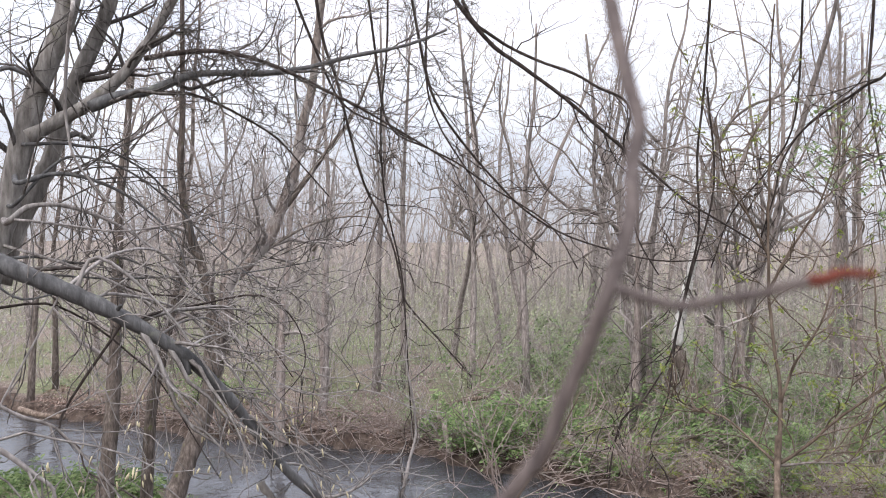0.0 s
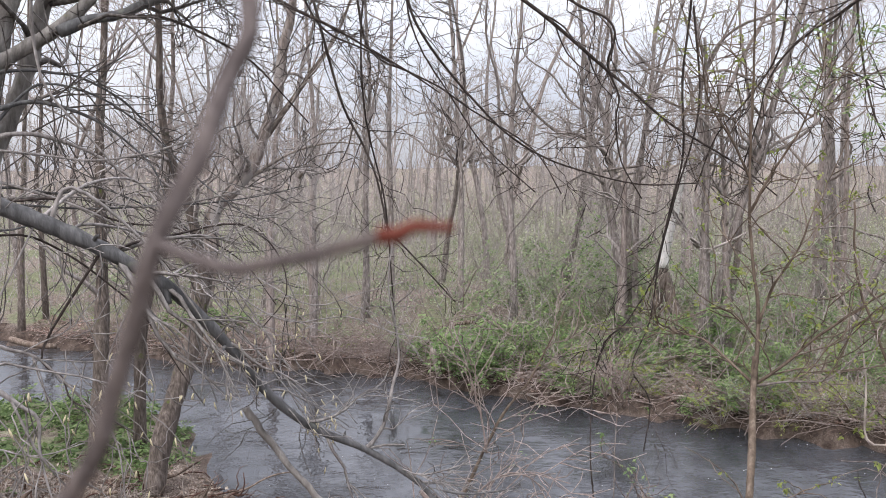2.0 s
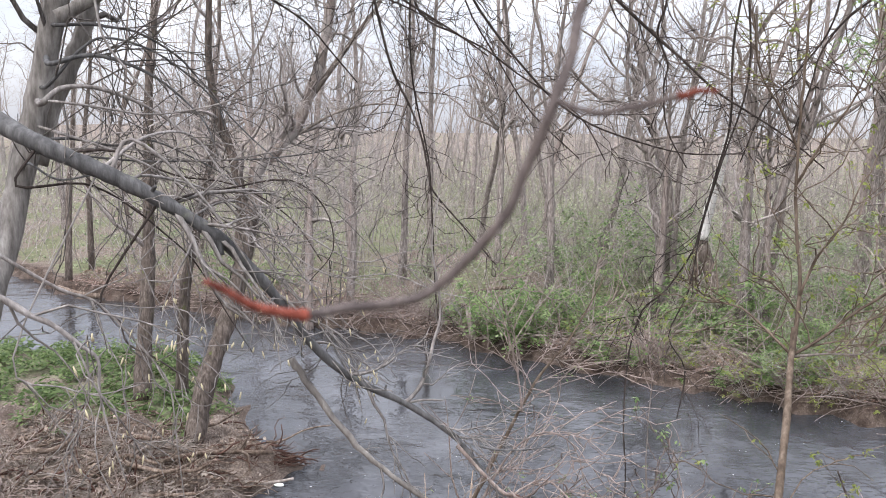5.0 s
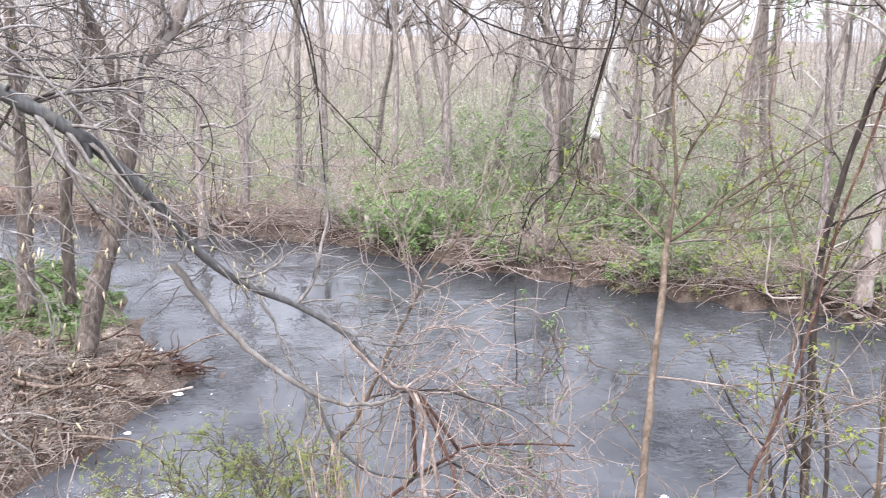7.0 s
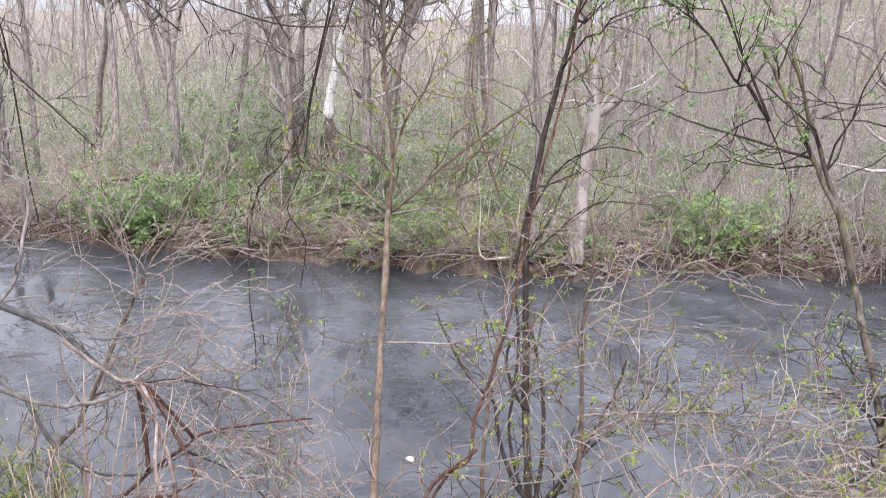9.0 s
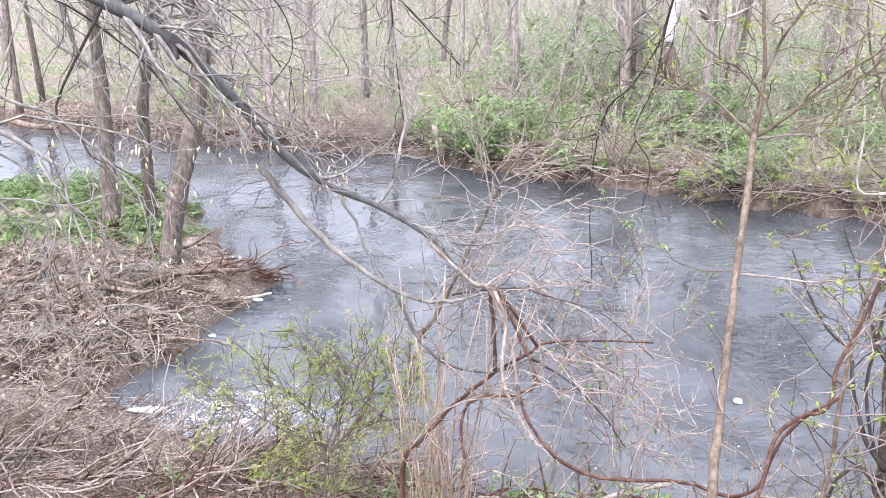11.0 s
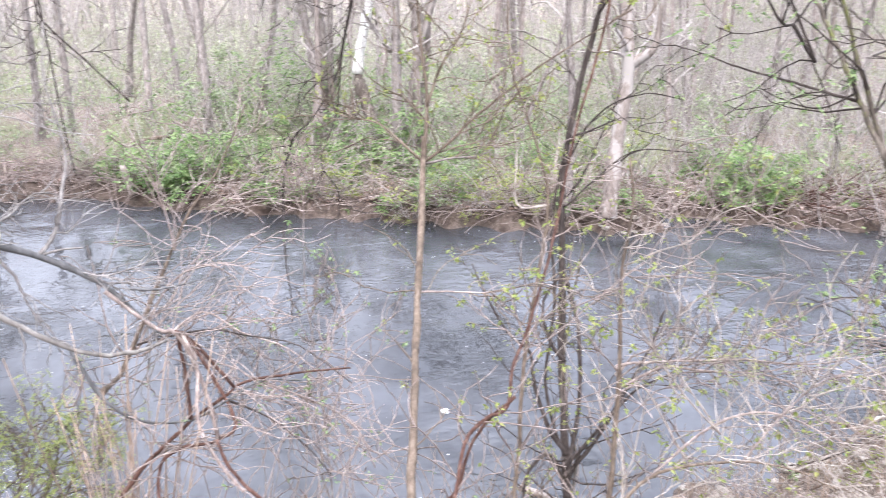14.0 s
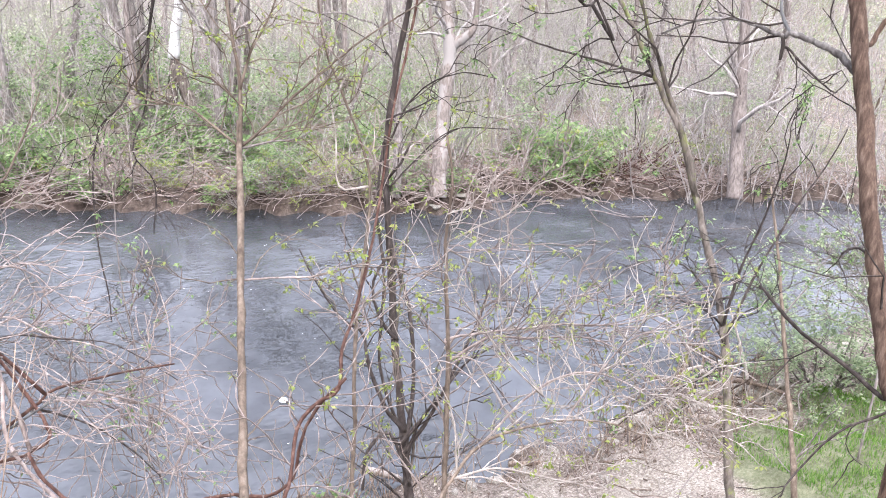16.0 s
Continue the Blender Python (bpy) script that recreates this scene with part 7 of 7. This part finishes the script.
near_plant("sapling", "slim brown sapling on the grassy shore", "sapling", [
    ([(6.37, 3.23, 0.42), (6.5, 3.39, 0.75), (6.64, 3.61, 1.18), (6.75, 3.82, 1.63), (6.84, 4.01, 2.1), (6.89, 4.16, 2.48), (6.92, 4.32, 2.93)], 0.032, 0.010, YOUNG_BARK, 9, 0.6)], LEAF_GREEN, 45, 0.04, WOOD_BARK, 113)

# leafy shrub standing on the right-hand shore
rng = np.random.default_rng(121)
foot = (8.87, 4.6, 0.3)
bush = thing("shore_shrub", (foot[0], foot[1], height(foot[0], foot[1])), "rounded soft green leafy shrub on the shore", "shrub")
stems, leaves = leafy_shrub(122, 1.75, 1.4, 4200, 0.047, LEAF_SOFT, WOOD_BARK, 24)
part("foliage", leaves, part("crown", stems, bush))
near_plant("shrub", "leafy green twigs of a second shrub beside the shore tree", "shrub", [
    ([(7.46, 3.28, 1.45), (7.54, 3.45, 1.82), (7.56, 3.63, 2.09), (7.54, 3.77, 2.27)], 0.014, 0.004, WOOD_BARK, 22, 0.6), ([(7.46, 3.28, 1.45), (7.68, 3.29, 1.96), (7.77, 3.36, 2.3)], 0.012, 0.004, WOOD_BARK, 20, 0.6)], LEAF_SOFT, 900, 0.045, WOOD_BARK, 123)

# driftwood heap against the shrub
heap = thing("driftwood_heap", (7.88, 5.04, 0.2), "heap of grey driftwood and roots caught on the shore", "driftwood")
hp = np.array(heap.location)
for n in range(34):
    a = rng.uniform(0, 2 * np.pi)
    at = hp + (rng.normal(0, 0.45), rng.normal(0, 0.22), rng.uniform(0.0, 0.35))
    line = wander(rng, at, (np.cos(a), np.sin(a) * 0.6, rng.normal(0.15, 0.35)), rng.uniform(0.4, 1.2), 5, 0.18, -0.02)
    tubes = Tubes(heap.location)
    r = rng.uniform(0.008, 0.035)
    tubes.add(line, np.linspace(r, r * 0.45, 6), 6)
    part("stick", tubes.mesh("stick", DRIFTWOOD if n % 3 else PALE_TWIG), heap)


def stone(seed, squash):
    """A rounded, chipped stone about one metre across."""
    bm = bmesh.new()
    bmesh.ops.create_icosphere(bm, subdivisions=2, radius=0.5)
    rng = np.random.default_rng(seed)
    cuts = [(Vector(rng.normal(0, 1, 3)).normalized(), rng.uniform(0.28, 0.42)) for _ in range(7)]
    for v in bm.verts:
        for n, far in cuts:
            over_by = v.co.dot(n) - far
            if over_by > 0:
                v.co -= n * over_by * 0.85
        v.co += Vector(rng.normal(0, 0.012, 3))
        v.co.z *= squash
    me = bpy.data.meshes.new("stone")
    bm.to_mesh(me)
    bm.free()
    me.materials.append(ROCK)
    return me


STONES = [stone(131, 0.6), stone(132, 0.75), stone(133, 0.5), stone(134, 0.65)]
rng = np.random.default_rng(135)
SHORE_X, SHORE_Y = [3.4, 4.9, 5.9, 6.5, 7.4, 8.2, 9.2], [5.5, 5.3, 5.1, 5.2, 5.25, 5.2, 5.3]
for n in range(46):
    x = rng.uniform(3.6, 9.0)
    y = np.interp(x, SHORE_X, SHORE_Y) - abs(rng.normal(0, 0.35)) + 0.18
    size = rng.uniform(0.05, 0.15) * (1.7 if n % 9 == 0 else 1.0)
    ob = tagged(new("rock", STONES[n % 4]), "pale angular river stone on the gravelly shore", "rock", "stones of the shore")
    ob.location = (x, y, max(height(x, y), -0.02) + size * 0.08)
    ob.rotation_euler, ob.scale = (rng.normal(0, 0.25), rng.normal(0, 0.25), rng.uniform(0, 6.28)), (size * rng.uniform(0.9, 1.5), size, size)
for n, (x, y, size) in enumerate(((7.12, 5.20, 0.24), (7.49, 5.16, 0.20), (7.78, 5.02, 0.26), (7.98, 4.84, 0.20), (8.36, 4.83, 0.24), (6.72, 5.12, 0.20), (6.43, 5.15, 0.26), (7.07, 4.95, 0.16), (7.67, 4.79, 0.16), (4.57, 5.18, 0.16), (6.45, 4.99, 0.20))):
    ob = tagged(new("rock", STONES[n % 4]), "large pale flat stone among the driftwood of the shore", "rock", "stones of the shore")
    ob.location = (x, y, max(height(x, y), 0) + size * 0.12)
    ob.rotation_euler, ob.scale = (rng.normal(0, 0.2), rng.normal(0, 0.2), rng.uniform(0, 6.28)), (size * 1.4, size, size * 0.8)
for n in range(16):
    x, y = 9.6 + rng.normal(0, 0.5), 13.35 + rng.normal(0, 0.12)
    size = rng.uniform(0.08, 0.2)
    ob = tagged(new("rock", STONES[n % 4]), "flat pale stone at the foot of the sycamore", "rock", "stones by the sycamore")
    ob.location = (x, y, max(height(x, y), -0.03) + size * 0.05)
    ob.rotation_euler, ob.scale = (0, 0, rng.uniform(0, 6.28)), (size * 1.6, size, size * 0.7)

# grass of the right-hand shore
rng = np.random.default_rng(141)
k = 46000
bx, by = rng.uniform(6.6, 13, k), rng.uniform(1.5, 5.2, k)
bz, bc = land(bx, by)[:2]
keep = bc + 0.25 * waves(bx, by, 24, 0.9) > 0.15
bx, by, bz = bx[keep], by[keep], bz[keep]
k = len(bx)
a, tall = rng.uniform(0, 6.28, k), rng.uniform(0.03, 0.09, k)
foot, side = np.stack([bx, by, bz - 0.01], -1), np.stack([np.cos(a), np.sin(a), 0 * a], -1) * 0.006
tip = foot + np.stack([rng.normal(0, 0.35, k) * tall, rng.normal(0, 0.35, k) * tall, tall], -1)
verts = np.stack([foot - side, foot + side, tip], 1)
tagged(new("grass", mesh_of("grass", verts, [np.arange(3 * k).reshape(-1, 3)], GRASS, False)), "short green grass on the right-hand shore", "grass", kind="stuff")

# ---- floating bits ----
def lump(name, label, category, place, size, material, seed):
    bm = bmesh.new()
    bmesh.ops.create_icosphere(bm, subdivisions=3, radius=0.5)
    rng = np.random.default_rng(seed)
    for v in bm.verts:
        v.co *= 1 + 0.22 * noise.noise(v.co * 2.6 + Vector(rng.normal(0, 0.001, 3)))
        v.co = Vector((v.co.x * size[0], v.co.y * size[1], v.co.z * size[2]))
    me = bpy.data.meshes.new(name)
    bm.to_mesh(me)
    bm.free()
    for poly in me.polygons:
        poly.use_smooth = True
    me.materials.append(material)
    ob = tagged(new(name, me), label, category)
    ob.location = place
    return ob


x, y, z = (3.42, 7.75, 0.03)
lump("float", "small white plastic scrap caught on the water", "litter", (x, y, 0.02), (0.10, 0.08, 0.07), PLASTIC, 1)
x, y, z = (-2.49, 10.81, 0.03)
lump("foam_clump", "white foam clump at the edge of the spit", "foam", (x, y, 0.015), (0.15, 0.09, 0.04), FOAM, 2)
x, y, z = (-3.11, 7.82, 0.03)
lump("foam_clump", "long white strip of foam against the debris", "foam", (x, y, 0.02), (0.5, 0.09, 0.06), FOAM, 3)
x, y, z = (-2.87, 9.67, 0.03)
lump("foam_clump", "small white foam clump near the debris", "foam", (x, y, 0.01), (0.10, 0.07, 0.03), FOAM, 4)
rng = np.random.default_rng(151)
specks = Leaves()
k = 9000
sx, sy = rng.normal(-2.3, 0.66, k), rng.normal(7.6, 0.36, k)
sx, sy = sx + 0.12 * waves(sx, sy, 25, 0.35), sy + 0.12 * waves(sx, sy, 26, 0.35)
specks.add(np.stack([sx, sy, np.full(k, 0.012)], -1), rng.uniform(0.007, 0.02, k), rng, 0.0, 0.4)
dx, dy = rng.uniform(-3, 10, 330), rng.uniform(5.5, 15, 330)
dx, dy = dx[heights(dx, dy) < -0.05], dy[heights(dx, dy) < -0.05]
specks.add(np.stack([dx, dy, np.full(len(dx), 0.012)], -1), rng.uniform(0.01, 0.035, len(dx)), rng, 0.0, 0.4)
for me_v in specks.v:
    me_v[:, 2] = 0.01 + 0.2 * np.abs(me_v[:, 2] - 0.012).clip(0, 0.01)
tagged(new("foam_specks", specks.mesh("foam_specks", SCUM)), "scattered white foam flecks floating in the inlet", "foam", kind="stuff")
